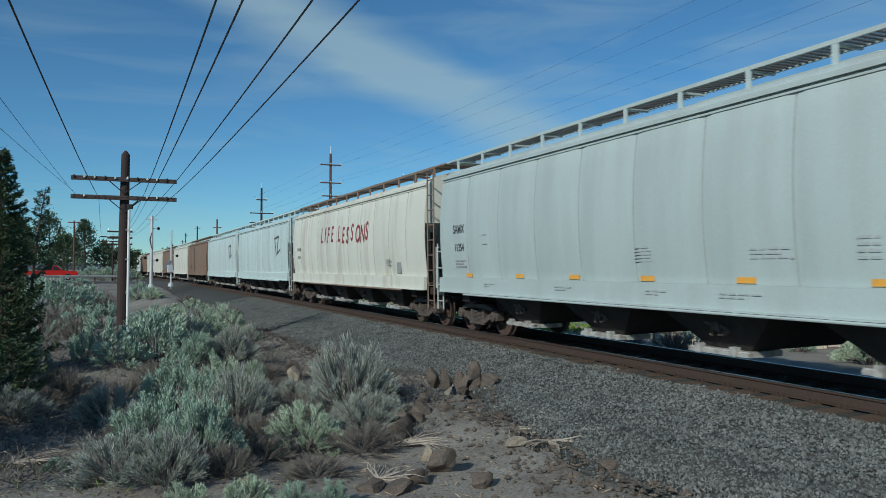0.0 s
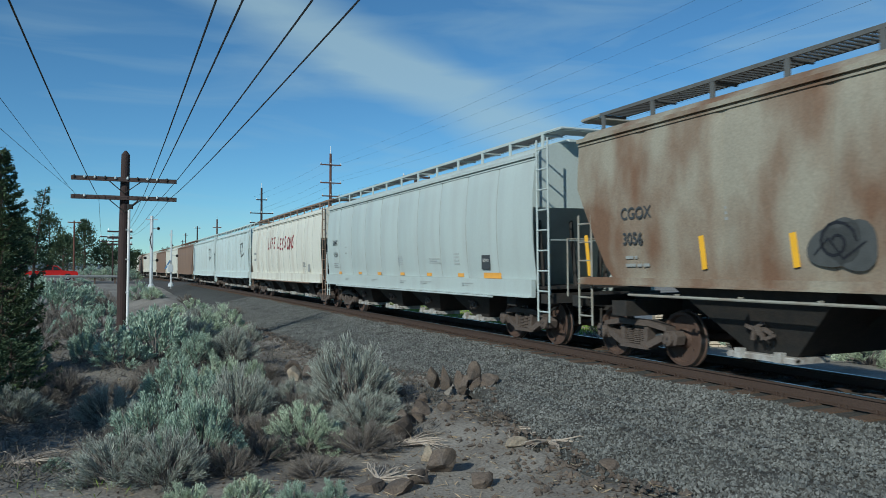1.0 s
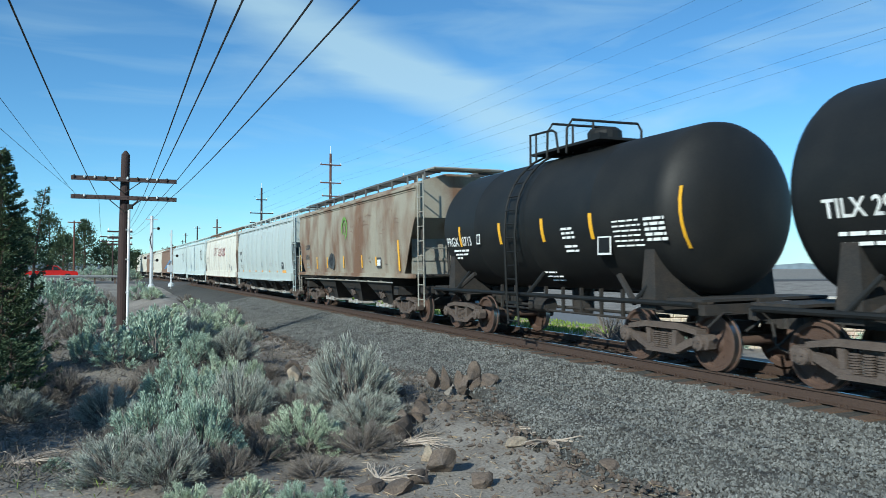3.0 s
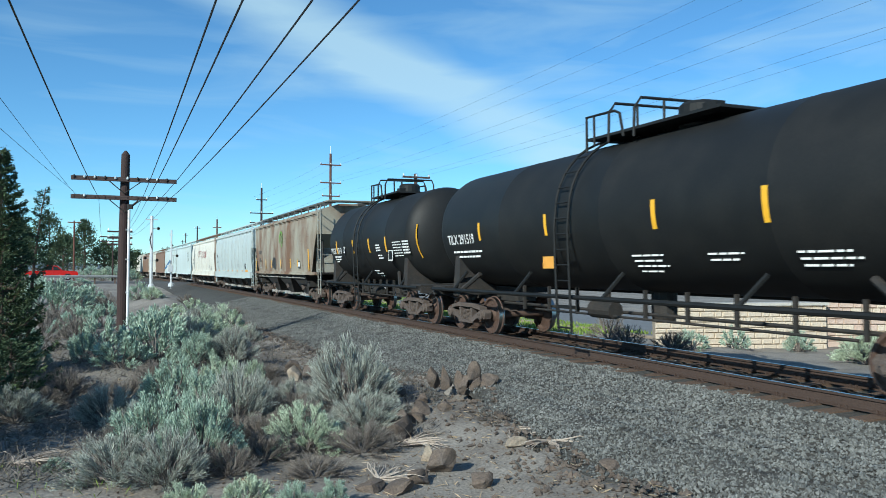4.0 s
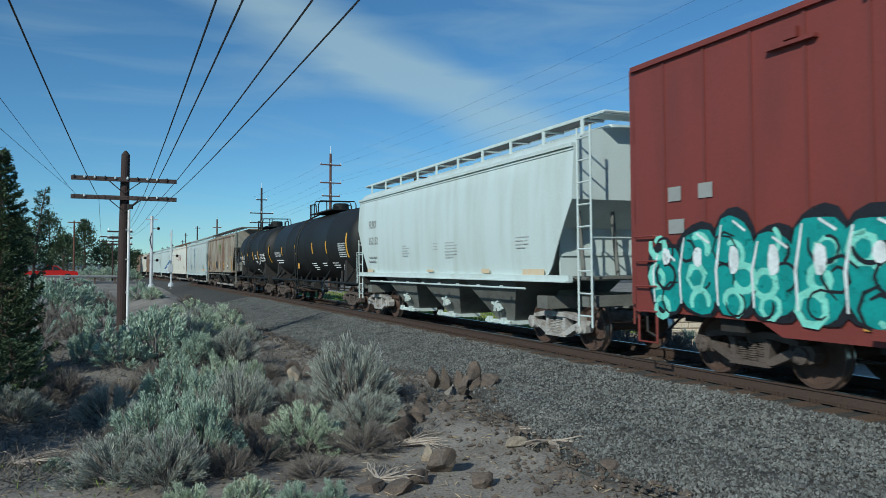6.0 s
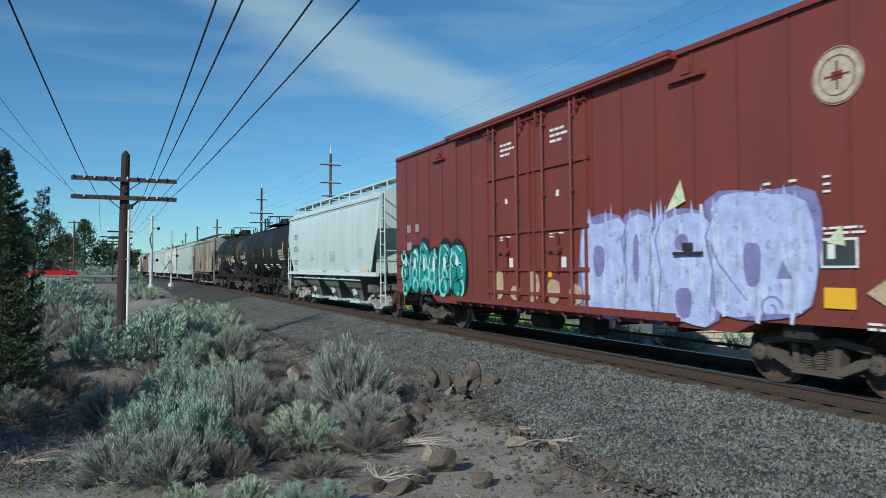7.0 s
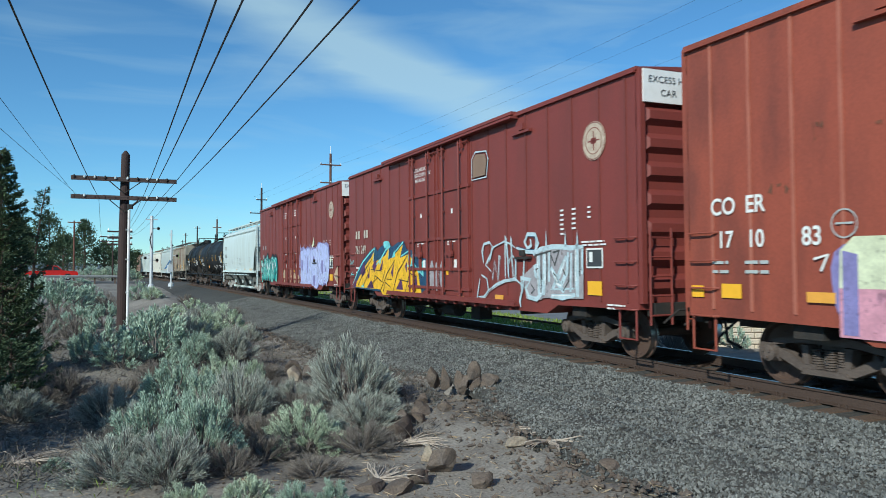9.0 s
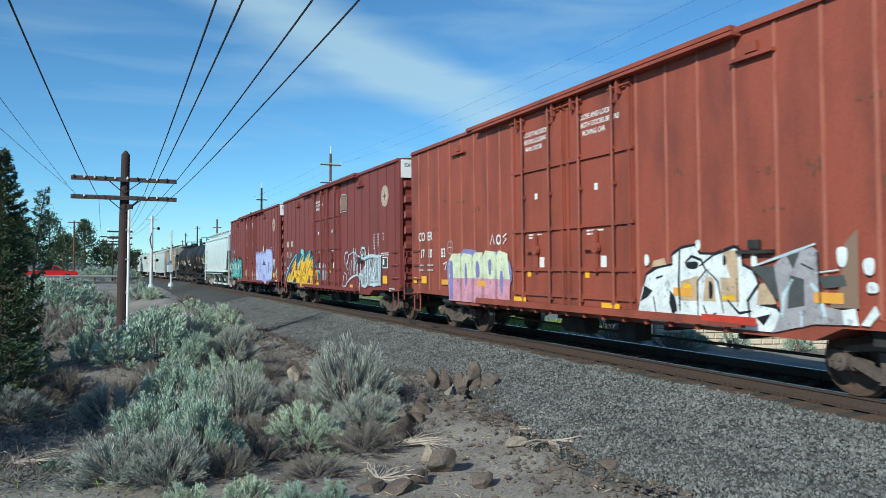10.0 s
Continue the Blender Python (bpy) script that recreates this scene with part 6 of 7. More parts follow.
def sage(kind, x, y, w, h):
    """A bush w metres wide and h metres high, standing on the soil."""
    _count[0] += 1
    pool = SAGES[kind, y < 19]
    t_mesh, l_mesh = pool[_count[0] % len(pool)]
    u = abs(float(beside(x, y)))
    z = max(soil_height(x, y), bed(u) if u < 4.7 else -9)
    ob = thing("sagebrush", LABELS[kind], "shrub", m=pose(x, y, z - 0.02, 0, 0, _count[0] * 77) @ Matrix.Diagonal((w / 1.17, w / 1.17, h / 0.66, 1)), group="sagebrush beside the track")
    part("wood", t_mesh, None, ob)
    part("foliage", l_mesh, None, ob)
    return ob


NEAR_BUSHES = (("pale", 0.70, 8.14, 0.66, 0.40), ("pale", 1.24, 7.91, 0.63, 0.40), ("green", 1.72, 7.70, 0.43, 0.32), ("green", 2.11, 7.61, 0.42, 0.26), ("green", 0.50, 11.15, 1.25, 0.90), ("green", 1.01, 9.95, 1.02, 0.90), ("grey", 0.03, 9.70, 1.2, 0.62), ("grey", 0.59, 9.3, 1.1, 0.6),
               ("dry", 1.3, 9.4, 0.7, 0.42), ("green", -0.66, 10.69, 0.36, 0.2), ("dry", 3.17, 9.97, 1.18, 0.42), ("dry", 1.85, 10.2, 0.9, 0.42), ("green", 0.95, 10.9, 0.8, 0.72))
MIDDLE_BUSHES = (("green", 1.05, 14.9, 1.5, 1.0), ("pale", 1.95, 15.3, 1.1, 0.92), ("pale", 2.72, 16.37, 0.58, 0.55), ("grey", 1.85, 12.5, 1.35, 0.98), ("pale", 2.50, 10.49, 1.12, 0.70), ("grey", 3.80, 12.6, 1.75, 1.28), ("grey", 3.61, 11.21, 1.3, 0.62), ("green", 1.77, 18.62, 1.1, 0.82),
                 ("pale", 2.24, 19.4, 0.8, 0.72), ("grey", -0.10, 14.47, 1.3, 0.7), ("grey", -1.62, 15.28, 1.3, 0.66), ("dry", 2.53, 13.16, 0.89, 0.4), ("dry", 2.3, 9.08, 0.91, 0.3), ("grey", 3.1, 13.9, 0.9, 0.5), ("green", 1.5, 13.6, 1.0, 0.85))
POLE_BUSHES = (("green", -0.30, 21.34, 1.45, 0.9), ("green", 0.16, 19.14, 1.5, 0.75), ("green", -0.66, 20.28, 0.85, 0.65), ("green", 0.93, 19.58, 1.8, 1.25), ("green", 0.62, 23.2, 1.15, 0.74), ("grey", 2.64, 18.82, 1.3, 0.9), ("green", 1.53, 19.9, 1.0, 0.72), ("green", -2.3, 22.0, 1.2, 0.75),
               ("dry", -1.97, 25.24, 1.4, 1.05), ("dry", -0.88, 22.68, 1.3, 0.95), ("green", -1.7, 19.58, 0.8, 0.52), ("grey", 4.23, 26.14, 1.0, 0.6), ("green", 1.3, 24.6, 1.6, 1.0), ("grey", 2.0, 22.2, 1.5, 0.9))
MOUND_BUSHES = (("pale", 2.49, 24.51, 1.6, 0.85), ("pale", 1.77, 27.78, 1.8, 0.8), ("pale", 3.73, 28.08, 1.45, 1.0), ("pale", 3.15, 33.44, 1.45, 0.75), ("grey", 4.04, 33.06, 1.2, 0.78), ("green", 0.95, 28.14, 1.3, 0.75), ("green", 1.12, 41.57, 1.46, 0.9), ("pale", 1.67, 38.49, 1.1, 0.6), ("dry", 3.14, 37.46, 1.1, 0.5),
                ("green", -2.3, 36.2, 3.4, 1.8), ("green", -3.39, 38.85, 2.1, 1.6), ("green", -1.42, 42.7, 2.05, 1.35), ("grey", -3.5, 33.41, 1.55, 1.1), ("pale", 2.22, 31.51, 1.2, 0.6), ("dry", 5.35, 37.28, 1.1, 0.5), ("pale", 2.9, 26.2, 1.3, 0.8), ("grey", 3.0, 29.6, 1.3, 0.7))
# fillers: their dark dry brush stands in for shade in gaps and far bank
GAP_SHADE_BUSHES = (("dry", 1.3, 11.9, 1.2, 0.5), ("dry", 0.4, 12.6, 1.2, 0.5), ("dry", 2.0, 11.3, 1.1, 0.45), ("dry", 2.7, 11.7, 1.2, 0.5), ("dry", 2.9, 12.6, 1.0, 0.5), ("dry", 0.9, 17.2, 1.3, 0.6), ("dry", 0.2, 16.6, 1.3, 0.5), ("dry", 2.9, 15.0, 0.9, 0.45), ("grey", 0.35, 13.4, 1.1, 0.6), ("dry", -0.9, 17.2, 1.2, 0.6),
              ("dry", 3.2, 17.2, 0.9, 0.4), ("grey", 2.4, 14.2, 0.9, 0.6), ("dry", -1.3, 16.4, 1.2, 0.5), ("grey", 2.9, 10.9, 0.9, 0.4), ("dry", -0.9, 44.2, 2.2, 1.1), ("dry", -0.4, 37.0, 1.6, 0.9), ("dry", -2.2, 48.0, 2.4, 1.2), ("green", -1.2, 28.0, 1.7, 0.9), ("green", -0.4, 30.5, 1.6, 0.9), ("dry", -1.5, 31.0, 1.8, 0.9))
FAR_BUSHES = (("pale", 2.0, 48.0, 1.9, 0.9), ("green", -3.2, 80.0, 2.4, 0.7), ("green", -6.5, 78.0, 2.6, 0.6), ("pale", -9.5, 80.0, 2.4, 0.6), ("green", -12.5, 79.0, 2.6, 0.6), ("dry", -3.0, 66.0, 2.4, 0.8), ("green", 0.0, 120.0, 4, 2.2), ("pale", 2.0, 125.0, 4, 2.0), ("green", -3.0, 118.0, 4, 2.0), ("green", 1.0, 112.0, 3.5, 1.8), ("pale", -1.5, 106.0, 3, 1.6))
OPPOSITE_BUSHES = (("pale", 20.6, 13.4, 2.2, 0.95), ("green", 22.2, 14.0, 2.4, 1.0), ("pale", 19.6, 14.4, 2.0, 0.9), ("pale", 23.6, 14.6, 2.2, 1.0), ("pale", 21.0, 15.4, 2.0, 0.9), ("green", 24.6, 15.6, 2.0, 0.9), ("pale", 22.6, 16.2, 1.8, 0.8), ("green", 17.6, 19.3, 1.2, 0.7), ("dry", 16.0, 18.4, 1.4, 0.7), ("dry", 15.6, 20.2, 1.5, 0.8),
                   ("green", 19.6, 19.4, 1.0, 0.75), ("green", 21.6, 18.5, 1.0, 0.7), ("dry", 17.0, 23.0, 1.6, 1.0), ("pale", 26.0, 15.0, 2.2, 1.0))
for rows in (NEAR_BUSHES, MIDDLE_BUSHES, POLE_BUSHES, MOUND_BUSHES, GAP_SHADE_BUSHES, FAR_BUSHES, OPPOSITE_BUSHES):
    for row in rows:
        sage(*row)


def bough_tree(name, label, x, y, base, height, radius, seed, boughs, leaf, per, trunk_r, low=0.04, lean=(0, 0)):
    """A conifer of layered boughs: each one bends up at its tip and carries a flat, dense spray."""
    rnd = np.random.default_rng(seed)
    ob = thing(name, label, "tree", m=pose(x, y, base))
    axis = lambda k: np.array([lean[0] * k * k, lean[1] * k * k, k * height])
    part("trunk", Mb().tube([tuple(axis(k) - (0, 0, 0.1 if k == 0 else 0)) for k in (0, 0.3, 0.6, 0.85, 1.0)], [trunk_r, trunk_r * 0.8, trunk_r * 0.5, trunk_r * 0.25, 0.01], 8), BARK, ob)
    P, D = [], []
    wood = Mb()
    for i in range(boughs):
        k = low + (0.99 - low) * (i + rnd.random()) / boughs
        a = i * 2.4 + rnd.uniform(-0.4, 0.4)
        ln = (radius * (1 - k) ** 0.8 + 0.10) * rnd.uniform(0.65, 1.15)
        o = np.array([math.cos(a), math.sin(a), 0])
        c = np.array([-math.sin(a), math.cos(a), 0])
        root = axis(k)
        m = int(per * (0.25 + ln / radius))
        t = rnd.uniform(0.08, 1.0, m) ** 0.7
        rise = -0.12 * ln * t + 0.42 * ln * t ** 2.5
        w = (0.34 * ln * (1 - t) ** 0.6 + 0.05) * rnd.normal(0, 0.55, m)
        p = root + o * (ln * t)[:, None] + c * w[:, None]
        p[:, 2] += rise + rnd.normal(0, 0.035, m) - 0.12 * np.abs(w)
        d = o * 0.7 + c * (np.sign(w) * 0.35)[:, None] + np.array([0, 0, 0.35]) + rnd.normal(0, 0.3, (m, 3))
        P.append(p)
        D.append(d / np.linalg.norm(d, axis=1, keepdims=True))
        if i % 2 == 0:
            wood.tube([tuple(root), tuple(root + o * ln * 0.6 - (0, 0, 0.03 * ln)), tuple(root + o * ln * 0.95 + (0, 0, 0.28 * ln))], [trunk_r * 0.3, trunk_r * 0.18, 0.004], 4, caps=False)
    v, f = leaf_quads(np.concatenate(P), np.concatenate(D), leaf, leaf * 0.36, rnd)
    part("boughwood", wood, BARK, ob)
    part("crown", fast_mesh("crown", v, f, JUNIPER), None, ob)
    return ob


def juniper_tree(name, label, x, y, base, height, radius, seed, clumps, leaf, material, trunk_r, conical=1.0, low=0.05, per=60, spray=1.0):
    """A tapered trunk with limbs, and a crown of many short sprays gathered in clumps."""
    rnd = np.random.default_rng(seed)
    ob = thing(name, label, "tree", m=pose(x, y, base))
    tr = Mb()
    tr.tube([(0, 0, -0.1), (0.03 * height * 0.2, 0.02, height * 0.35), (-0.02, 0.03, height * 0.7), (0, 0, height * 0.97)], [trunk_r, trunk_r * 0.75, trunk_r * 0.4, trunk_r * 0.08], 8)
    P, D = [], []
    for i in range(clumps):
        k = low + (1 - low) * rnd.random() ** 0.8
        env = radius * ((1 - k) ** 0.85 * (0.75 + 0.25 * math.sin(k * 40)) * conical + (1 - conical) * math.sin(math.pi * min(k * 0.9 + 0.12, 1)))
        a = rnd.uniform(0, 2 * math.pi)
        rr = env * rnd.uniform(0.35, 1.08) ** 0.7
        c = np.array([rr * math.cos(a), rr * math.sin(a), k * height + rnd.uniform(-0.03, 0.03) * height])
        if i % 3 == 0:
            tr.tube([(0, 0, max(0.1, c[2] - 0.35 * rr)), tuple(c * np.array([0.55, 0.55, 1]) - np.array([0, 0, 0.12 * rr])), tuple(c)], [trunk_r * 0.25, trunk_r * 0.15, 0.008], 5, caps=False)
        sz = leaf * spray * rnd.uniform(2.0, 3.6) * (0.5 + 0.6 * (1 - k))
        p = c[None] + rnd.normal(0, 1, (per, 3)) * np.array([sz, sz, sz * 0.8]) * 0.5
        out = (p - np.array([0, 0, c[2] - 0.4]))
        out /= np.linalg.norm(out, axis=1, keepdims=True) + 1e-9
        d = out * 0.8 + rnd.normal(0, 0.4, (per, 3)) + np.array([0, 0, 0.45])
        d /= np.linalg.norm(d, axis=1, keepdims=True)
        P.append(p)
        D.append(d)
    v, f = leaf_quads(np.concatenate(P), np.concatenate(D), leaf, leaf * 0.34, rnd)
    part("trunk", tr, BARK, ob)
    part("crown", fast_mesh("crown", v, f, material), None, ob)
    return ob


bough_tree("juniper_tree", "dark green juniper tree with a ragged pointed crown", -2.3, 18.6, -1.0, 5.2, 1.1, 2, 150, 0.075, 300, 0.14, low=0.12)
bough_tree("juniper_tree", "slim dark juniper with a leaning leading shoot", -1.85, 19.6, -1.0, 4.5, 0.55, 3, 30, 0.065, 120, 0.06, low=0.58, lean=(0.34, 0.0))
bough_tree("juniper_bush", "low spreading dark juniper bush in shade", -1.9, 17.2, -1.1, 1.25, 1.1, 5, 34, 0.075, 240, 0.06)
# stands out of view, added to cast shade over the near left brush
bough_tree("juniper_tree", "unseen dark green juniper added to shade the near brush", -4.3, 11.6, -1.0, 3.9, 1.9, 9, 110, 0.12, 260, 0.15)
bough_tree("juniper_bush", "low spreading dark juniper bush in shade", -2.7, 15.8, -1.1, 1.5, 1.1, 6, 36, 0.085, 260, 0.06)
# made-up tree outside the view; only its shadow on the far bank matters
bough_tree("juniper_tree", "unseen broad juniper added to shade the far brush", -11.5, 32.0, -0.9, 7.5, 2.8, 12, 120, 0.16, 260, 0.22)
for i, (tx, ty, th, trad) in enumerate(((-11, 152, 11.5, 4.6), (-15, 150, 9, 4.5), (-5.5, 160, 10.5, 3.2), (-2, 158, 6.5, 3.6), (1.5, 165, 6, 3), (-20, 140, 9, 4.5), (-8.5, 148, 7, 4), (-26, 140, 11, 5), (-33, 150, 12, 5), (-9, 170, 8, 5), (4.5, 185, 5, 3.5), (-17, 165, 11, 4))):
    juniper_tree("pine_tree", "distant dark green conifer with an open crown", tx, ty, 0.1, th, trad, 60 + i, 110, 0.5, PINE, 0.25, conical=0.45, low=0.2, per=26)


# ---- loose stones ----
def stones(name, label, rows, size, material, seed, flat=0.75):
    """Many small angular stones in one object."""
    rnd = np.random.default_rng(seed)
    base = np.array([(1, 0, 0), (-1, 0, 0), (0, 1, 0), (0, -1, 0), (0, 0, 1), (0, 0, -1)], float)
    n = len(rows)
    v = base[None] * rnd.uniform(0.55, 1.2, (n, 6, 1)) + rnd.normal(0, 0.22, (n, 6, 3))
    ang = rnd.uniform(0, 6.28, n)
    c, s = np.cos(ang), np.sin(ang)
    x, y = v[:, :, 0] * c[:, None] - v[:, :, 1] * s[:, None], v[:, :, 0] * s[:, None] + v[:, :, 1] * c[:, None]
    sz = size * rnd.uniform(0.55, 1.5, (n, 1))
    v = np.stack([x * sz, y * sz, v[:, :, 2] * sz * flat], 2) + np.array(rows)[:, None, :]
    q = np.array([(0, 2, 4), (2, 1, 4), (1, 3, 4), (3, 0, 4), (2, 0, 5), (1, 2, 5), (3, 1, 5), (0, 3, 5)])
    f = (np.arange(n)[:, None, None] * 6 + q[None]).reshape(-1, 3)
    ob = new(name, fast_mesh(name, v.reshape(-1, 3), f, material))
    return tagged(ob, label, "stones", kind="stuff")


def ballast_rows():
    rnd = np.random.default_rng(8)
    rows = []
    while len(rows) < 96000:
        s = 2.0 + 46 * rnd.random() ** 2.0
        o = -1.12 - 3.75 * rnd.random()
        if o > -1.3 and noise.noise((s * 1.1, o * 3, 5.0)) < 0.05:
            continue
        if o < foot(s) + 0.25 and rnd.random() > ((o - foot(s) + 0.45) / 0.7) ** 2:
            continue
        x, y, _ = track(s, o)
        rows.append((x, y, bed(o) + 0.03 * noise.noise((x * 1.7, y * 1.7, 2.0)) + 0.006))
    for i in range(9000):
        s = 2.0 + 30 * rnd.random() ** 1.6
        o = rnd.uniform(-0.6, 4.2)
        x, y, _ = track(s, o)
        rows.append((x, y, bed(o) + 0.0))
    return rows


stones("ballast_stones", "loose grey crushed stone ballast beside the rails", ballast_rows(), 0.0205, BALLAST, 9, 0.95)


def soil_rows(n, seed, x0, x1, y0, y1):
    rnd = np.random.default_rng(seed)
    rows = []
    while len(rows) < n:
        x, y = rnd.uniform(x0, x1), y0 + (y1 - y0) * rnd.random() ** 1.5
        if float(beside(x, y)) < foot(y) - 0.05:
            rows.append((x, y, soil_height(x, y) + 0.004))
    return rows


def rubble_rows():
    rnd = np.random.default_rng(17)
    rows = []
    for i in range(1500):
        s = 3.0 + 30 * rnd.random() ** 1.4
        x, y, _ = track(s, foot(s) + 0.1 - abs(rnd.normal(0, 0.5)))
        rows.append((x, y, max(soil_height(x, y), bed(beside(x, y)) if beside(x, y) > foot(s) else -9) + 0.015))
    return rows


stones("rubble", "broken brown stones along the foot of the ballast", rubble_rows(), 0.042, ROCK, 6)
stones("pebbles", "small brown pebbles and clods on the soil", soil_rows(9000, 4, -4, 5.5, 5, 24), 0.016, ROCK, 5)


def litter():
    rnd = np.random.default_rng(77)
    rows = np.array(soil_rows(7000, 14, -4, 5.4, 5.5, 24))
    d = rnd.normal(0, 1, (len(rows), 3))
    d[:, 2] = np.abs(d[:, 2]) * 0.25
    d /= np.linalg.norm(d, axis=1, keepdims=True)
    v, f = leaf_quads(rows, d, 0.13, 0.012, rnd)
    tagged(new("plant_litter", fast_mesh("plant_litter", v, f, DRY_GRASS)), "dry twigs and straw scattered on the soil", "litter", kind="stuff")
    # dead twigs, coloured dark to paint the shade between bushes as well
    under = np.array([p for p in soil_rows(26000, 24, -3.2, 5.6, 8.6, 26) if noise.noise((p[0] * 0.55, p[1] * 0.4, 9.0)) > -0.28 + 0.5 * max(0.0, 10.2 - p[1])])
    d = rnd.normal(0, 1, (len(under), 3))
    d[:, 2] = np.abs(d[:, 2]) * 0.55 + 0.1
    d /= np.linalg.norm(d, axis=1, keepdims=True)
    v, f = leaf_quads(under + rnd.uniform(0, 0.03, under.shape), d, 0.26, 0.011, rnd)
    tagged(new("dead_brush_shade", fast_mesh("dead_brush_shade", v, f, DEAD_TWIG_SHADE)), "dark grey dead twigs between the sagebrush, also standing in for shade", "brush", kind="stuff")
    g = np.array(soil_rows(350, 15, -2.6, 0.2, 7.5, 11))
    d = rnd.normal(0, 0.45, (len(g), 3)) + np.array([0, 0, 1])
    v, f = leaf_quads(g, d / np.linalg.norm(d, axis=1, keepdims=True), 0.12, 0.012, rnd)
    tagged(new("weeds", fast_mesh("weeds", v, f, GRASS)), "thin green weeds on bare soil", "weeds", kind="stuff")


litter()


def rock(x, y, w, h, material, seed, label, sink=0.25):
    b = bmesh.new()
    bmesh.ops.create_icosphere(b, subdivisions=3, radius=0.5)
    rnd = random.Random(seed)
    off = Vector((rnd.uniform(0, 50), rnd.uniform(0, 50), rnd.uniform(0, 50)))
    cuts = [(Vector((rnd.gauss(0, 1), rnd.gauss(0, 1), rnd.gauss(0, 0.8))).normalized(), rnd.uniform(0.17, 0.36)) for _ in range(14)]
    for v in b.verts:
        for nrm, dist in cuts:
            k = v.co.dot(nrm) - dist
            if k > 0:
                v.co -= nrm * k * 0.97
        v.co += v.normal * 0.05 * noise.noise(v.co * 4 + off)
        v.co.x, v.co.y, v.co.z = v.co.x * w, v.co.y * w * rnd.uniform(0.98, 1.02), v.co.z * h
    me = bpy.data.meshes.new("rock")
    b.to_mesh(me)
    b.free()
    me.materials.append(material)
    u = abs(float(beside(x, y)))
    z = max(soil_height(x, y), bed(u) if u < 4.7 else -9)
    ob = new("rock", me)
    ob.matrix_basis = pose(x, y, z + h * (0.42 - sink), rnd.uniform(-15, 15), rnd.uniform(-15, 15), rnd.uniform(0, 360))
    return tagged(ob, label, "rock", "rocks at the foot of the ballast")


BROWN_LABEL, PALE_LABEL = "rough brown basalt rock half sunk in stony soil", "pale tan broken rock on stony soil"
for i, (x, y, w, h, pale) in enumerate(((5.82, 13.0, 0.3, 0.42, 0), (6.0, 12.75, 0.3, 0.4, 0), (6.2, 12.7, 0.34, 0.46, 0), (6.3, 12.25, 0.42, 0.34, 0), (6.52, 12.4, 0.3, 0.24, 1), (5.95, 12.5, 0.26, 0.3, 0), (5.7, 13.3, 0.3, 0.4, 0), (6.1, 12.3, 0.24, 0.25, 0),
                                        (3.7, 16.6, 0.55, 0.5, 1), (4.25, 17.2, 0.6, 0.5, 0), (4.35, 15.7, 0.35, 0.3, 0), (3.35, 14.3, 0.35, 0.28, 0), (4.2, 14.6, 0.4, 0.3, 0), (4.5, 16.5, 0.5, 0.35, 0), (4.0, 18.0, 0.6, 0.45, 0), (3.3, 17.4, 0.4, 0.3, 0),
                                        (3.85, 10.4, 0.62, 0.6, 0), (4.1, 10.9, 0.5, 0.55, 0), (3.75, 8.5, 0.5, 0.5, 0), (3.8, 9.1, 0.28, 0.34, 1), (4.0, 7.9, 0.42, 0.3, 0), (5.35, 7.2, 0.34, 0.14, 0), (5.0, 8.9, 0.34, 0.16, 1), (4.7, 11.6, 0.5, 0.34, 0), (5.1, 11.4, 0.3, 0.2, 0), (5.4, 10.0, 0.3, 0.2, 0),
                                        (3.3, 8.2, 0.4, 0.2, 0), (3.0, 8.0, 0.5, 0.25, 0), (2.7, 8.1, 0.4, 0.2, 0), (4.9, 13.0, 0.3, 0.25, 0), (5.0, 12.2, 0.35, 0.3, 0), (4.6, 13.8, 0.3, 0.25, 0), (4.4, 11.2, 0.4, 0.3, 0), (4.9, 14.6, 0.35, 0.3, 0), (3.0, 13.3, 0.3, 0.25, 1), (4.45, 12.5, 0.35, 0.3, 0))):
    rock(x, y, w * 1.1, h * (1.55 if 5.6 < x < 6.4 and 12.2 < y < 13.5 else 1.15), PALE_ROCK if pale else ROCK, 100 + i, PALE_LABEL if pale else BROWN_LABEL)


def dead_branch(x, y, heading, spread, count, length, seed, label, rise=0.25):
    rnd = random.Random(seed)
    ob = thing("dead_branch", label, "branch", m=pose(x, y, soil_height(x, y) if beside(x, y) < -4.6 else bed(beside(x, y)), 0, 0, heading))
    for i in range(count):
        a = rnd.uniform(-spread, spread)
        n, pts = 5, []
        px, py, pz = 0.0, rnd.uniform(-0.05, 0.05), 0.03
        for k in range(n):
            pts.append((px, py, max(pz, 0.012)))
            a += rnd.uniform(-0.35, 0.35)
            st = length / n * rnd.uniform(0.6, 1.2)
            px, py = px + st * math.cos(a), py + st * math.sin(a)
            pz = pz + rnd.uniform(-0.4, 1) * rise * st - (0.05 if k > 2 else 0)
        r = rnd.uniform(0.008, 0.018)
        part("twig", Mb().tube(pts, [r, r * 0.85, r * 0.7, r * 0.5, r * 0.2], 5), DEADWOOD, ob)
    return ob


dead_branch(3.75, 10.2, -25, 0.55, 26, 1.1, 1, "spray of bleached dead sagebrush branches on soil")
dead_branch(5.35, 8.6, 250, 1.3, 12, 0.75, 2, "gnarled bleached root lying on the gravel")
dead_branch(5.2, 9.6, -60, 0.9, 8, 0.9, 3, "thin bleached dead twigs lying on gravel")
dead_branch(2.9, 8.5, 10, 1.4, 16, 0.9, 4, "tangle of grey dead branches among rocks")
dead_branch(1.6, 9.9, 190, 0.8, 14, 1.1, 5, "grey dead branches under the sagebrush", 0.4)
dead_branch(-1.2, 11.2, 20, 1.2, 14, 1.0, 6, "old grey branches on bare soil", 0.15)
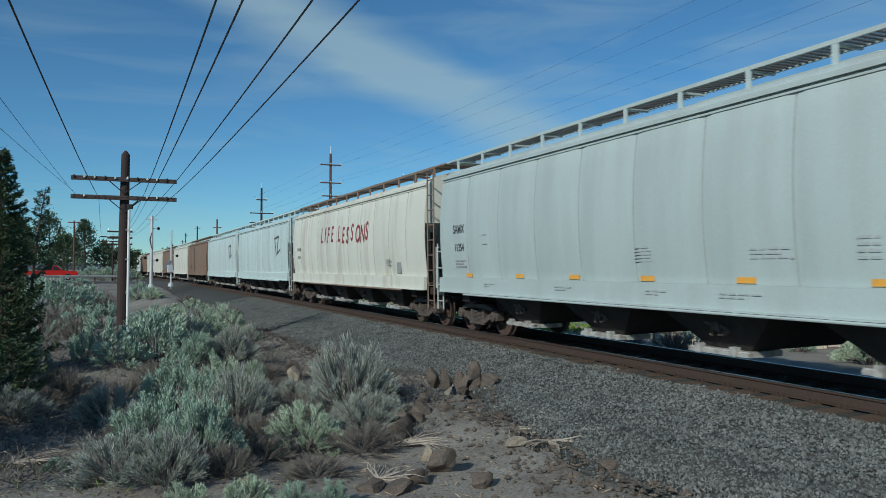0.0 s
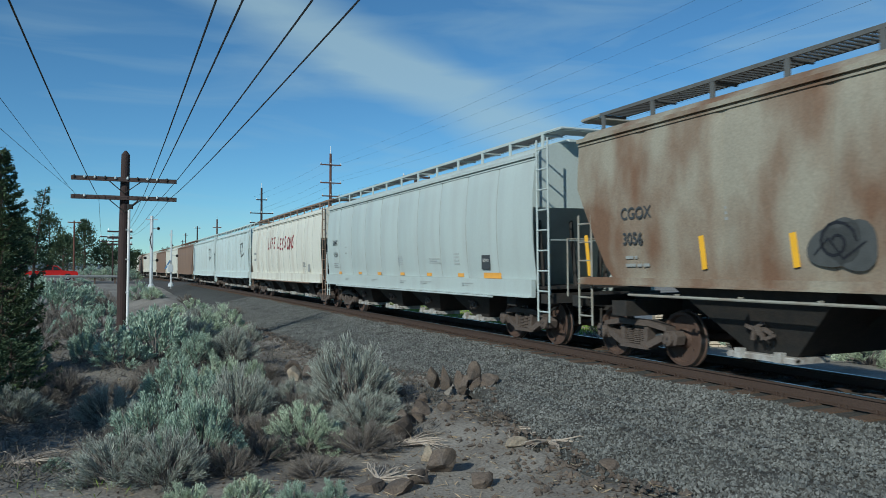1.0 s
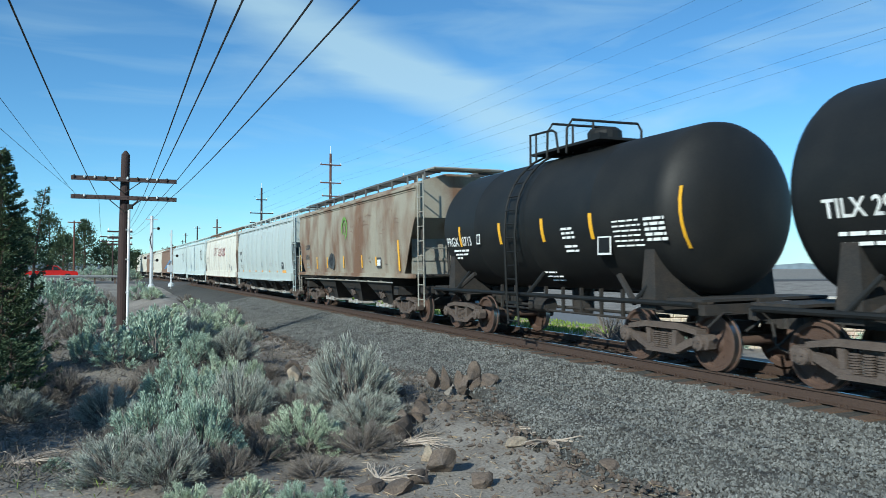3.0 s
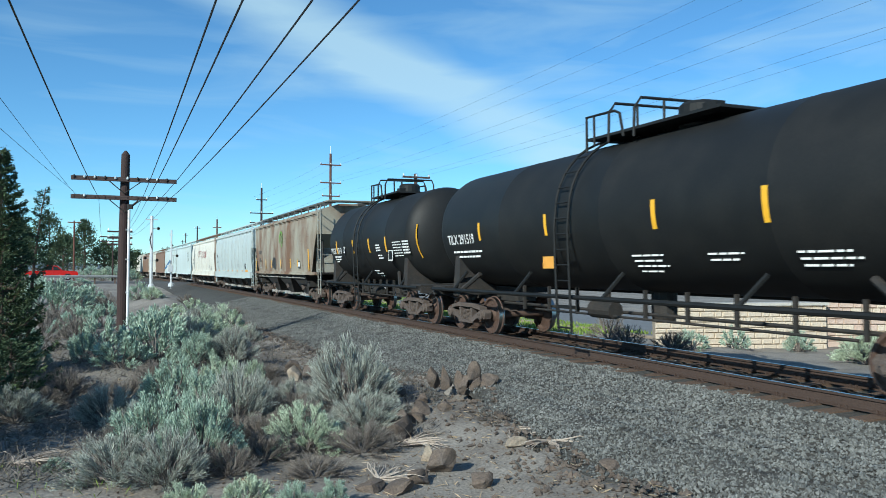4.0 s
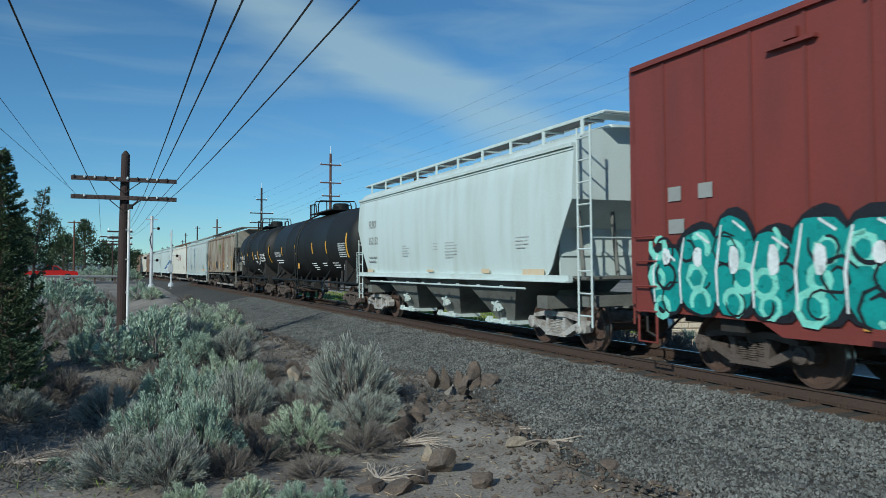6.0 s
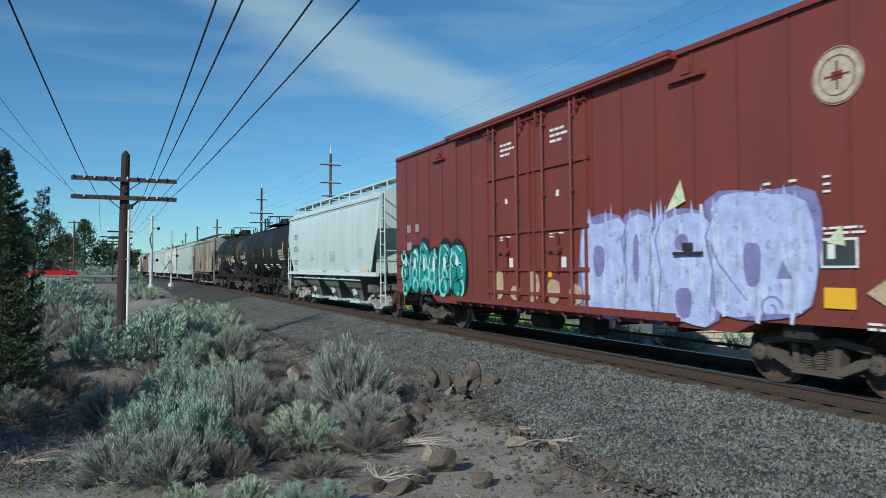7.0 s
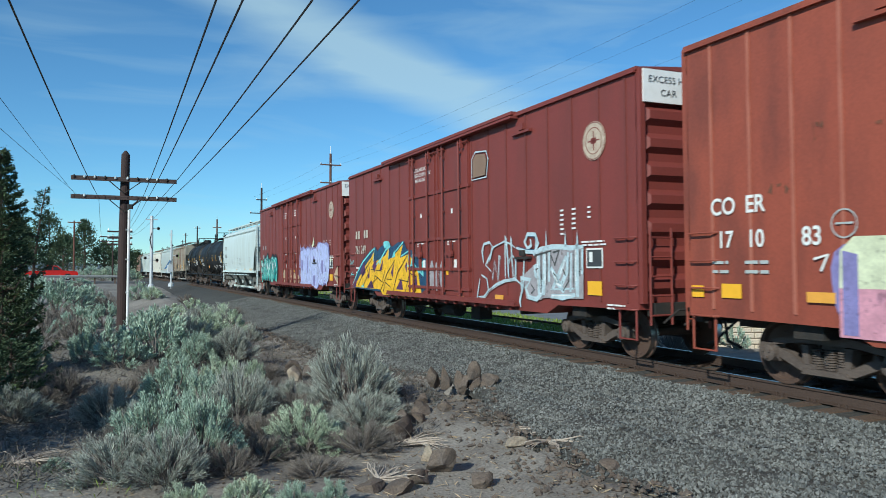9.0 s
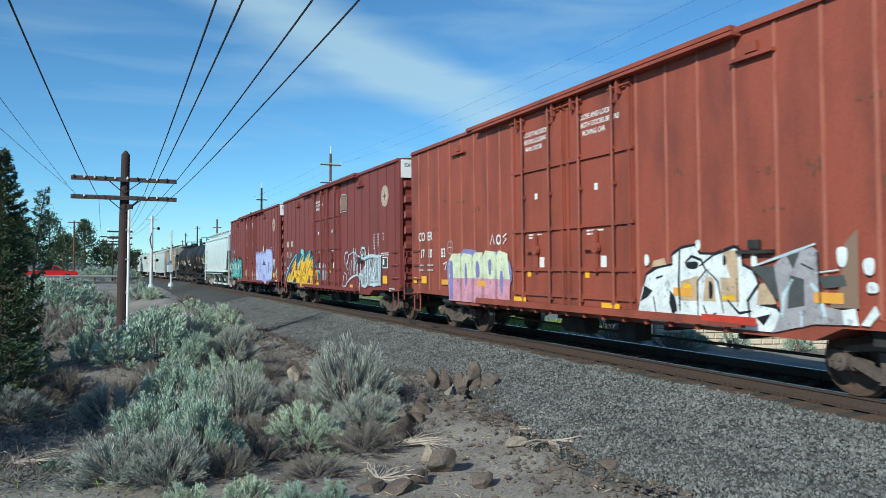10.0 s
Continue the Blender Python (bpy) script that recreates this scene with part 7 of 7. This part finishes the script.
dead_branch(4.6, 12.2, 200, 1.2, 14, 1.0, 7, "grey dead branches among brown rocks", 0.4)


# ---- pole line on the near side ----
def telegraph_pole():
    ob = thing("telegraph_pole", "dark weathered wooden telegraph pole with two crossarms", "utility pole", m=pose(0.2, 24.62, -0.7))
    pm = Mb().tube([(0, 0, -0.3), (0.02, 0, 3.0), (0.06, 0, 5.8), (0.06, 0, 5.93)], [0.165, 0.15, 0.125, 0.03], 14)
    part("post", pm, POLE_WOOD, ob)
    for z in (5.02, 4.46):
        arm = part("crossarm", Mb().bev((0.05, -0.19, z), (2.95, 0.1, 0.125), 0.015), ARM_WOOD, ob)
        for i in range(10):
            x = -1.36 + 0.28 * i + (0.03 if i > 4 else -0.03)
            part("pin", Mb().tube([(x + 0.05, -0.245, z - 0.03), (x + 0.05, -0.245, z + 0.03)], 0.014, 6), POLE_WOOD, arm)
            if i in (7, 8, 1, 9) or z > 4.8:
                part("insulator", Mb().lathe([(z + 0.0, 0.025), (z + 0.02, 0.035), (z + 0.05, 0.033), (z + 0.075, 0.02), (z + 0.085, 0.02)], (x + 0.05, -0.245, 0), "z", 10), GLASS_INS if i % 3 else FRAME_BLACK, arm)
        for sx in (-1, 1):
            part("brace", Mb().tube([(sx * 0.45 + 0.05, -0.2, z - 0.05), (0.03, -0.16, z - 0.42)], 0.016, 6), FRAME_BLACK, ob)
    part("conduit", Mb().tube([(0.15, -0.2, 0.0), (0.17, -0.18, 4.1)], 0.04, 10), WHITE_PAINT, ob, "white plastic conduit pipe")
    for z in (0.6, 1.6, 2.6, 3.5):
        part("clamp", Mb().box((0.13, -0.16, z), (0.1, 0.14, 0.04)), GALV, ob)
    part("fitting", Mb().bev((0.2, -0.2, 4.2), (0.16, 0.16, 0.14), 0.03).tube([(0.2, -0.2, 4.2), (0.42, -0.2, 4.38)], 0.03, 6), FRAME_BLACK, ob)
    return ob


telegraph_pole()


def wire(a, b, sag, r=0.009, label="thin dark overhead wire", n=24):
    a, b = Vector(a), Vector(b)
    pts = [a.lerp(b, i / n) - Vector((0, 0, sag * 4 * (i / n) * (1 - i / n))) for i in range(n + 1)]
    return thing("overhead_wire", label, "wire", mb=Mb().tube(pts, r, 5), material=WIRE, group="overhead wires")


for x, x1, z in ((-0.47, -0.97, 3.74), (0.74, 0.45, 3.78), (0.9, 0.63, 3.78), (1.28, 1.18, 3.8), (1.56, 1.52, 3.81)):
    wire((x, 24.43, z), (x1, -21.0, z + 0.16), 0.38, 0.008)
    wire((x, 24.43, z), (x - 0.6, 70.0, z + 0.7), 0.4, 0.006)
for x, y1, x1 in ((-1.06, 2.0, -1.6), (-0.98, 2.0, -2.35)):
    wire((x, 24.43, 3.76), (x1, y1, 3.95), 0.05, 0.004)


def line_pole(x, y, z0, z1, arms, material, label, width=2.4, r=0.17, spike=0.0):
    """A tall pole with crossarms; arms are heights below the top."""
    ob = thing("utility_pole", label, "utility pole", m=pose(x, y, z0), group="poles of the far line")
    h = z1 - z0
    part("post", Mb().tube([(0, 0, -0.5), (0, 0, h)], [r * 1.25, r * 0.8], 10), material, ob)
    for d, w in arms:
        a = part("crossarm", Mb().box((0, -0.15, h - d), (w, 0.12, 0.14)), material, ob)
        for q in (-0.47, 0.0, 0.47) if w > 2 else (-0.45, 0.45):
            part("insulator", Mb().lathe([(h - d + 0.05, 0.05), (h - d + 0.12, 0.08), (h - d + 0.25, 0.05)], (q * w, -0.15, 0), "z", 8), GALV, a)
    if spike:
        part("spike", Mb().tube([(0, 0, h - 0.1), (0, 0, h + spike)], 0.04, 6), GALV, ob)
    return ob


line_pole(23.87, 87.86, -0.5, 15.6, [(1.4, 2.6), (3.6, 2.6), (5.2, 2.2)], BROWN_POLE, "tall brown wooden power pole with crossarms", spike=0.9)
line_pole(19.8, 111.5, -0.2, 13.6, [(1.8, 1.6), (3.8, 3.4), (5.2, 3.4)], POLE_WOOD, "tall dark wooden power pole with crossarms", spike=0.7)
line_pole(18.1, 150.0, -0.2, 11.2, [(1.6, 1.6)], BROWN_POLE, "distant brown wooden power pole", spike=0.5)
line_pole(17.8, 185.0, 0, 11.7, [(0.5, 1.4)], POLE_WOOD, "distant dark wooden power pole")
line_pole(22.25, 55.8, -1.0, 9.3, [(0.3, 2.35)], ARM_WOOD, "weathered wooden pole with one crossarm")
for i, (x, y, top) in enumerate(((18.9, 230, 12.0), (20.6, 262, 11.1), (19.8, 300, 10.9), (21.3, 350, 11.5), (21.9, 400, 12.3), (21.9, 450, 11.6))):
    line_pole(x, y, 0, top, [(0.6, 1.3)], POLE_WOOD, "distant dark wooden line pole")
line_pole(-6.0, 131.0, 0.1, 9.2, [(0.3, 1.9)], BROWN_POLE, "slim wooden pole beside distant trees", r=0.14)
line_pole(0.35, 70.0, 0, 5.1, [(0.3, 2.0), (0.85, 2.0), (1.4, 2.0)], POLE_WOOD, "old telegraph pole with short crossarms", r=0.1)
line_pole(-0.3, 105.0, 0, 6.0, [(0.3, 3.0), (0.9, 3.0)], POLE_WOOD, "old telegraph pole with short crossarms", r=0.1)
for i, (x, z) in enumerate(((24.9, 14.3), (22.8, 14.2), (24.9, 12.2), (22.8, 12.0), (24.6, 10.5), (23.1, 10.4))):
    wire((x, 87.7, z), (x + 0.5, -25.0, z + 0.6), 1.2, 0.0045)
    wire((x, 87.7, z), (x - 4.2, 111.4, z - 2.0), 0.2, 0.007)


# ---- the level crossing ----
def road_strip():
    m = Mb()
    rows = []
    for i in range(61):
        x = -150 + 5 * i
        u = float(beside(x, 93))
        z = 0.0 + 0.30 * min(max((-u - 6) / 14, 0), 1) - 0.3 * min(max((u - 4) / 20, 0), 1)
        rows.append([(x, y, z + dz) for y, dz in ((87.0, -0.8), (88.2, -0.05), (89, 0.0), (97, 0.0), (97.8, -0.05), (101, -0.8))])
    m.loft(rows, closed=False)
    return thing("road", "grey asphalt road that crosses the railway", "road", mb=m, material=mat("asphalt", (0.07, 0.07, 0.072), 0.9, second=(0.05, 0.05, 0.05), scale=1, fine=30, grain=0.2, bump=0.3), kind="structure")


road_strip()


def guard_rail():
    ob = thing("guard_rail", "galvanised steel guard rail on short posts beside the road", "guard rail", m=Matrix())
    prof = [(0, 0.30), (0.05, 0.36), (0.0, 0.43), (0.05, 0.50), (0, 0.57)]
    xs = [-16 + 1.0 * i for i in range(18)]
    m = Mb()
    m.loft([[(x, 87.9 - a, 0.32 - (0.30 if x > 2 else 0) * min((x - 2) / 3, 1) + b) for a, b in prof] for x in xs], closed=False)
    part("beam", m, mat("weathered guard rail steel", (0.26, 0.27, 0.27), 0.6, 0.3, scale=3), ob)
    post = Mb().bev((0, 0, 0.2), (0.16, 0.2, 1.0), 0.02).mesh("post", TIE_WOOD)
    for i in range(9):
        x = -16 + 2.0 * i
        part("post", post, None, ob, at=pose(x, 88.1, 0.24 - (0.30 if x > 2 else 0)))
    return ob


guard_rail()


def crossing_signal(x, y, top, label, arm):
    ob = thing("crossing_signal", label, "signal", m=pose(x, y, -0.1))
    part("mast", Mb().tube([(0, 0, -0.3), (0, 0, top)], 0.16 if arm else 0.09, 10), GALV, ob)
    part("base", Mb().lathe([(-0.1, 0.3), (0.15, 0.28), (0.3, 0.14)], (0, 0, 0), "z", 12), GALV, ob)
    if arm:
        part("top_arm", Mb().box((0, -0.1, top - 0.35), (1.1, 0.08, 0.09)), GALV, ob)
        part("cable", Mb().tube([(0.02, -0.12, top - 1.6), (-0.16, -0.14, top - 2.3), (0.05, -0.12, top - 3.2)], 0.05, 6), FRAME_BLACK, ob)
    heads = ((0.6, top - 1.2), (-0.55, top - 4.0), (0.5, top - 4.2)) if arm else ((0.55, top - 2.6),)
    for hx, hz in heads:
        hd = part("lamp_head", Mb().lathe([(-0.12, 0.09), (-0.02, 0.14), (0.02, 0.14)], (hx, 0, hz), "y", 16), FRAME_BLACK, ob)
        part("hood", Mb().lathe([(-0.02, 0.10), (-0.35, 0.10), (-0.35, 0.09), (-0.02, 0.09)], (hx, -0.05, hz), "y", 14), FRAME_BLACK, hd)
        part("bracket", Mb().tube([(0, 0, hz), (hx, 0, hz)], 0.035, 6), GALV, ob)
    if not arm:
        part("gate_box", Mb().bev((-0.1, -0.15, top - 3.9), (0.55, 0.4, 0.7), 0.05), GALV, ob)
        part("counterweight", Mb().box((-0.35, -0.1, top - 3.5), (0.15, 0.12, 1.0), Euler((0, 0.5, 0)).to_matrix()), mat("blue grey paint", (0.12, 0.22, 0.36), 0.6), ob)
        part("top_arm", Mb().box((0, -0.05, top - 0.5), (0.5, 0.05, 0.06)), GALV, ob)
    return ob


crossing_signal(3.12, 75.2, 6.7, "silver steel signal mast with black hooded lamps", True)
crossing_signal(5.18, 79.7, 5.6, "slim silver crossing mast with a gate mechanism box", False)


def pickup():
    RED = mat("glossy red car paint", (0.55, 0.015, 0.012), 0.25, bump=0, grain=0.02, amount=0.1)
    GLASSY = mat("dark car glass", (0.02, 0.025, 0.03), 0.08, bump=0, grain=0.02)
    RUBBER = mat("tyre rubber", (0.02, 0.02, 0.02), 0.9, bump=0.1)
    ob = thing("pickup_truck", "bright red pickup truck standing on the road", "pickup truck", m=pose(-6.5, 92.8, 0.30, 0, 0, 4))
    side = [(-2.65, 0.45), (2.55, 0.4), (2.68, 0.65), (2.6, 0.98), (1.35, 1.10), (-0.55, 1.12), (-0.6, 1.05), (-2.68, 1.05)]
    b = Mb()
    b.loft([[(p, x, z) for p, z in side] for x in (-0.9, -0.93, 0.93, 0.9)])
    part("body", b, RED, ob)
    cab = [(1.2, 1.08), (0.55, 1.62), (-0.45, 1.66), (-0.75, 1.08)]
    part("cab", Mb().loft([[(p * 0.98, x, z) for p, z in cab] for x in (-0.8, 0.8)]), RED, ob)
    for x in (-0.82, 0.82):
        w = [(1.0, 1.13), (0.52, 1.53), (0.2, 1.55), (0.2, 1.13)]
        part("window", Mb().loft([[(p, x * k, z) for p, z in w] for k in (0.98, 1.0)]), GLASSY, ob)
        w = [(0.1, 1.13), (0.1, 1.55), (-0.4, 1.57), (-0.58, 1.13)]
        part("window", Mb().loft([[(p, x * k, z) for p, z in w] for k in (0.98, 1.0)]), GLASSY, ob)
    part("windscreen", Mb().loft([[(1.24, x, 1.12) for x in (-0.7, 0.7)] + [(0.6, x, 1.6) for x in (0.66, -0.66)], [(1.2, x, 1.12) for x in (-0.7, 0.7)] + [(0.56, x, 1.6) for x in (0.66, -0.66)]]), GLASSY, ob)
    part("bumper", Mb().box((2.68, 0, 0.55), (0.15, 1.75, 0.2)), GALV, ob, "chrome bumper")
    for p in (-1.6, 1.65):
        for x in (-0.82, 0.82):
            w = part("wheel", Mb().lathe([(-0.11, 0.22), (-0.11, 0.36), (-0.08, 0.38), (0.08, 0.38), (0.11, 0.36), (0.11, 0.22)], (p, x, 0.38), "y", 22), RUBBER, ob)
            part("rim", Mb().lathe([(-0.115, 0.2), (0.115, 0.2)], (p, x, 0.38), "y", 14), GALV, w)
    for x in (-0.7, 0.7):
        part("headlight", Mb().box((2.62, x, 0.82), (0.1, 0.32, 0.18)), GLASS_INS, ob)
    return ob


pickup()


# ---- distance ----
def far_hills():
    m = Mb()
    n = 90
    pts = []
    for i in range(n + 1):
        a = radians(-75 + 170 * i / n)
        h = 16 + 14 * noise.noise((i * 0.23, 0, 3)) + 6 * noise.noise((i * 0.9, 2, 3))
        pts.append((2600 * math.sin(a), 2600 * math.cos(a), h))
    m.loft([[(x, y, -10) for x, y, h in pts], [(x, y, max(h, 3)) for x, y, h in pts], [(x * 1.05, y * 1.05, -10) for x, y, h in pts]], closed=False)
    thing("distant_hills", "low blue-grey hills on the horizon", "hills", mb=m, material=mat("hazy hills", (0.16, 0.21, 0.25), 0.95, scale=0.01, fine=0.05, bump=0), kind="structure")


far_hills()


# ---- beyond the track ----
def lawn():
    rnd = np.random.default_rng(31)
    rows = []
    for i in range(16000):
        s = rnd.uniform(25, 70)
        x, y, _ = track(s, rnd.uniform(4.6, 9.0 + 0.10 * s))
        rows.append((x, y, soil_height(x, y)))
    rows = np.array(rows)
    d = rnd.normal(0, 0.4, (len(rows), 3)) + np.array([0, 0, 1])
    v, f = leaf_quads(rows, d / np.linalg.norm(d, axis=1, keepdims=True), 0.2, 0.05, rnd)
    tagged(new("grass", fast_mesh("grass", v, f, GRASS)), "bright green grass verge beyond the track", "grass", kind="stuff")


lawn()


def side_road():
    m = Mb()
    m.loft([[(x, y, soil_height(x, y) + 0.06) for x in (19.5, 22, 25.5, 29)] for y in [22 + 4 * i for i in range(14)]], closed=False)
    thing("side_road", "pale grey asphalt access road beyond the track", "road", mb=m, material=mat("pale asphalt", (0.16, 0.165, 0.17), 0.9, second=(0.12, 0.12, 0.12), scale=0.8, fine=30, grain=0.2), kind="structure")
    k = Mb()
    k.loft([[(x, y, soil_height(19, y) + z) for x, z in ((19.1, -0.1), (19.1, 0.14), (19.35, 0.14), (19.35, -0.1))] for y in [22 + 4 * i for i in range(14)]])
    thing("kerb", "pale concrete kerb along the access road", "kerb", mb=k, material=PALE_ROCK, kind="structure")


side_road()

STONE_TAN = mat("tan sandstone", (0.62, 0.54, 0.43), 0.9, second=(0.46, 0.37, 0.28), scale=2.5, amount=0.7, fine=25, grain=0.15, bump=0.4)
STONE_PINK = mat("pinkish sandstone", (0.56, 0.43, 0.35), 0.9, second=(0.44, 0.34, 0.28), scale=2.5, amount=0.7, fine=25, grain=0.15, bump=0.4)
MORTAR = mat("mortar", (0.34, 0.29, 0.23), 0.95, fine=30, grain=0.2)
CAPSTONE = mat("pale capstone", (0.5, 0.48, 0.43), 0.85, second=(0.4, 0.38, 0.34), scale=3, fine=25, grain=0.1)


def stone_wall(x0, y0, x1, y1, z0, height, label, material, seed, course=0.17):
    """A wall of coursed blocks on a mortar core, with a capstone."""
    rnd = random.Random(seed)
    d = math.hypot(x1 - x0, y1 - y0)
    ob = thing("stone_wall", label, "stone wall", m=pose(x0, y0, z0, 0, 0, math.degrees(math.atan2(y1 - y0, x1 - x0))), group="stone walls beyond the track")
    part("core", Mb().box((d / 2, 0.18, height / 2 - 0.2), (d - 0.04, 0.3, height + 0.36)), MORTAR, ob)
    shapes = {}
    z = 0.0
    while z < height - 0.05:
        h = course * rnd.choice((0.8, 1.0, 1.25))
        h = min(h, height - z)
        x = 0.0
        while x < d - 0.02:
            w = min(rnd.choice((0.28, 0.4, 0.55)), d - x)
            if d - x - w < 0.1:
                w = d - x
            key = (round(w, 2), round(h, 2), rnd.randrange(3))
            if key not in shapes:
                e = 0.012
                q = 0.05 + 0.02 * key[2]
                shapes[key] = Mb().loft([[(e, 0.05, e), (w - e, 0.05, e), (w - e, 0.05, h - e), (e, 0.05, h - e)],
                                         [(e, 0.0, e), (w - e, 0.0, e), (w - e, 0.0, h - e), (e, 0.0, h - e)],
                                         [(e + 0.03, -q * 0.5, e + 0.03), (w - e - 0.03, -q * 0.6, e + 0.025), (w - e - 0.025, -q * 0.5, h - e - 0.03), (e + 0.03, -q * 0.7, h - e - 0.025)]]).mesh("stone", material if key[2] else STONE_TAN)
            part("stone", shapes[key], None, ob, at=pose(x, 0, z))
            x += w
        z += h
    part("capstone", Mb().box((d / 2, 0.15, height + 0.04), (d + 0.1, 0.5, 0.1)), CAPSTONE, ob)
    return ob


stone_wall(17.5, 21.0, 23.6, 19.0, -1.45, 1.75, "tan sandstone wall of coursed blocks with a pale capstone", STONE_TAN, 1)
stone_wall(23.9, 19.2, 32.5, 15.0, -1.45, 1.95, "taller pinkish sandstone wall with a flat top", STONE_PINK, 2, 0.2)


# ---- what moves ----
SPEED = 11.2
TRAIN = []  # (car, its middle along the track at 8 s, whether its wheels turn)


def place_train():
    for car, front, rear in ((car_cream(), 124.85, 108.65), (car_grey(), 107.55, 91.65), (car_rusty(), 90.0, 75.76), (car_tank_short(), 74.45, 64.95), (car_tank_long(), 63.42, 48.32),
                             (car_white(), 47.45, 34.19), (car_box_lilac(), 32.36, 16.16), (car_box_yellow(), 14.87, -1.33), (car_box_orange(), -2.5, -18.7)):
        TRAIN.append((car, (front + rear) / 2, True))
    keep = len(WHEELS)
    # cars farther ahead
    white = hopper("covered_hopper", "bright white covered hopper wagon far along the train", 15.0, WHITE_CAR, outlets=4, seams=8)
    poly_paint("dark_scrawl", stroke([(12.4, 2.3), (12.0, 3.2), (12.9, 3.3), (12.6, 2.4), (13.3, 2.6)], 0.14), PATCH, white, -1.575, 7.5)
    brown = hopper("covered_hopper", "dull brown covered hopper wagon far along the train", 15.0, BROWN_CAR, outlets=4)
    pale = hopper("covered_hopper", "weathered cream covered hopper wagon far along the train", 15.0, CREAM_CAR, outlets=4)
    kinds = {"w": white, "b": brown, "p": pale}
    used = set()
    for i, k in enumerate("wwbpbppbpwpbpwpbbpwp"):
        car = kinds[k]
        if k in used:
            car = copy_thing(kinds[k], Matrix())
        used.add(k)
        TRAIN.append((car, 133.6 + 16.2 * i, False))
    del WHEELS[keep:]


place_train()


def motions():
    for car, mid, _ in TRAIN:
        walk(car, [(0.5 * i, track_pose(mid + SPEED * (0.5 * i - 8))) for i in range(21)])
    for wheel, y in WHEELS:
        walk(wheel, [(i / 30, pose(0, y, WR, math.degrees(-SPEED * i / 30 / WR))) for i in range(301)])


motions()
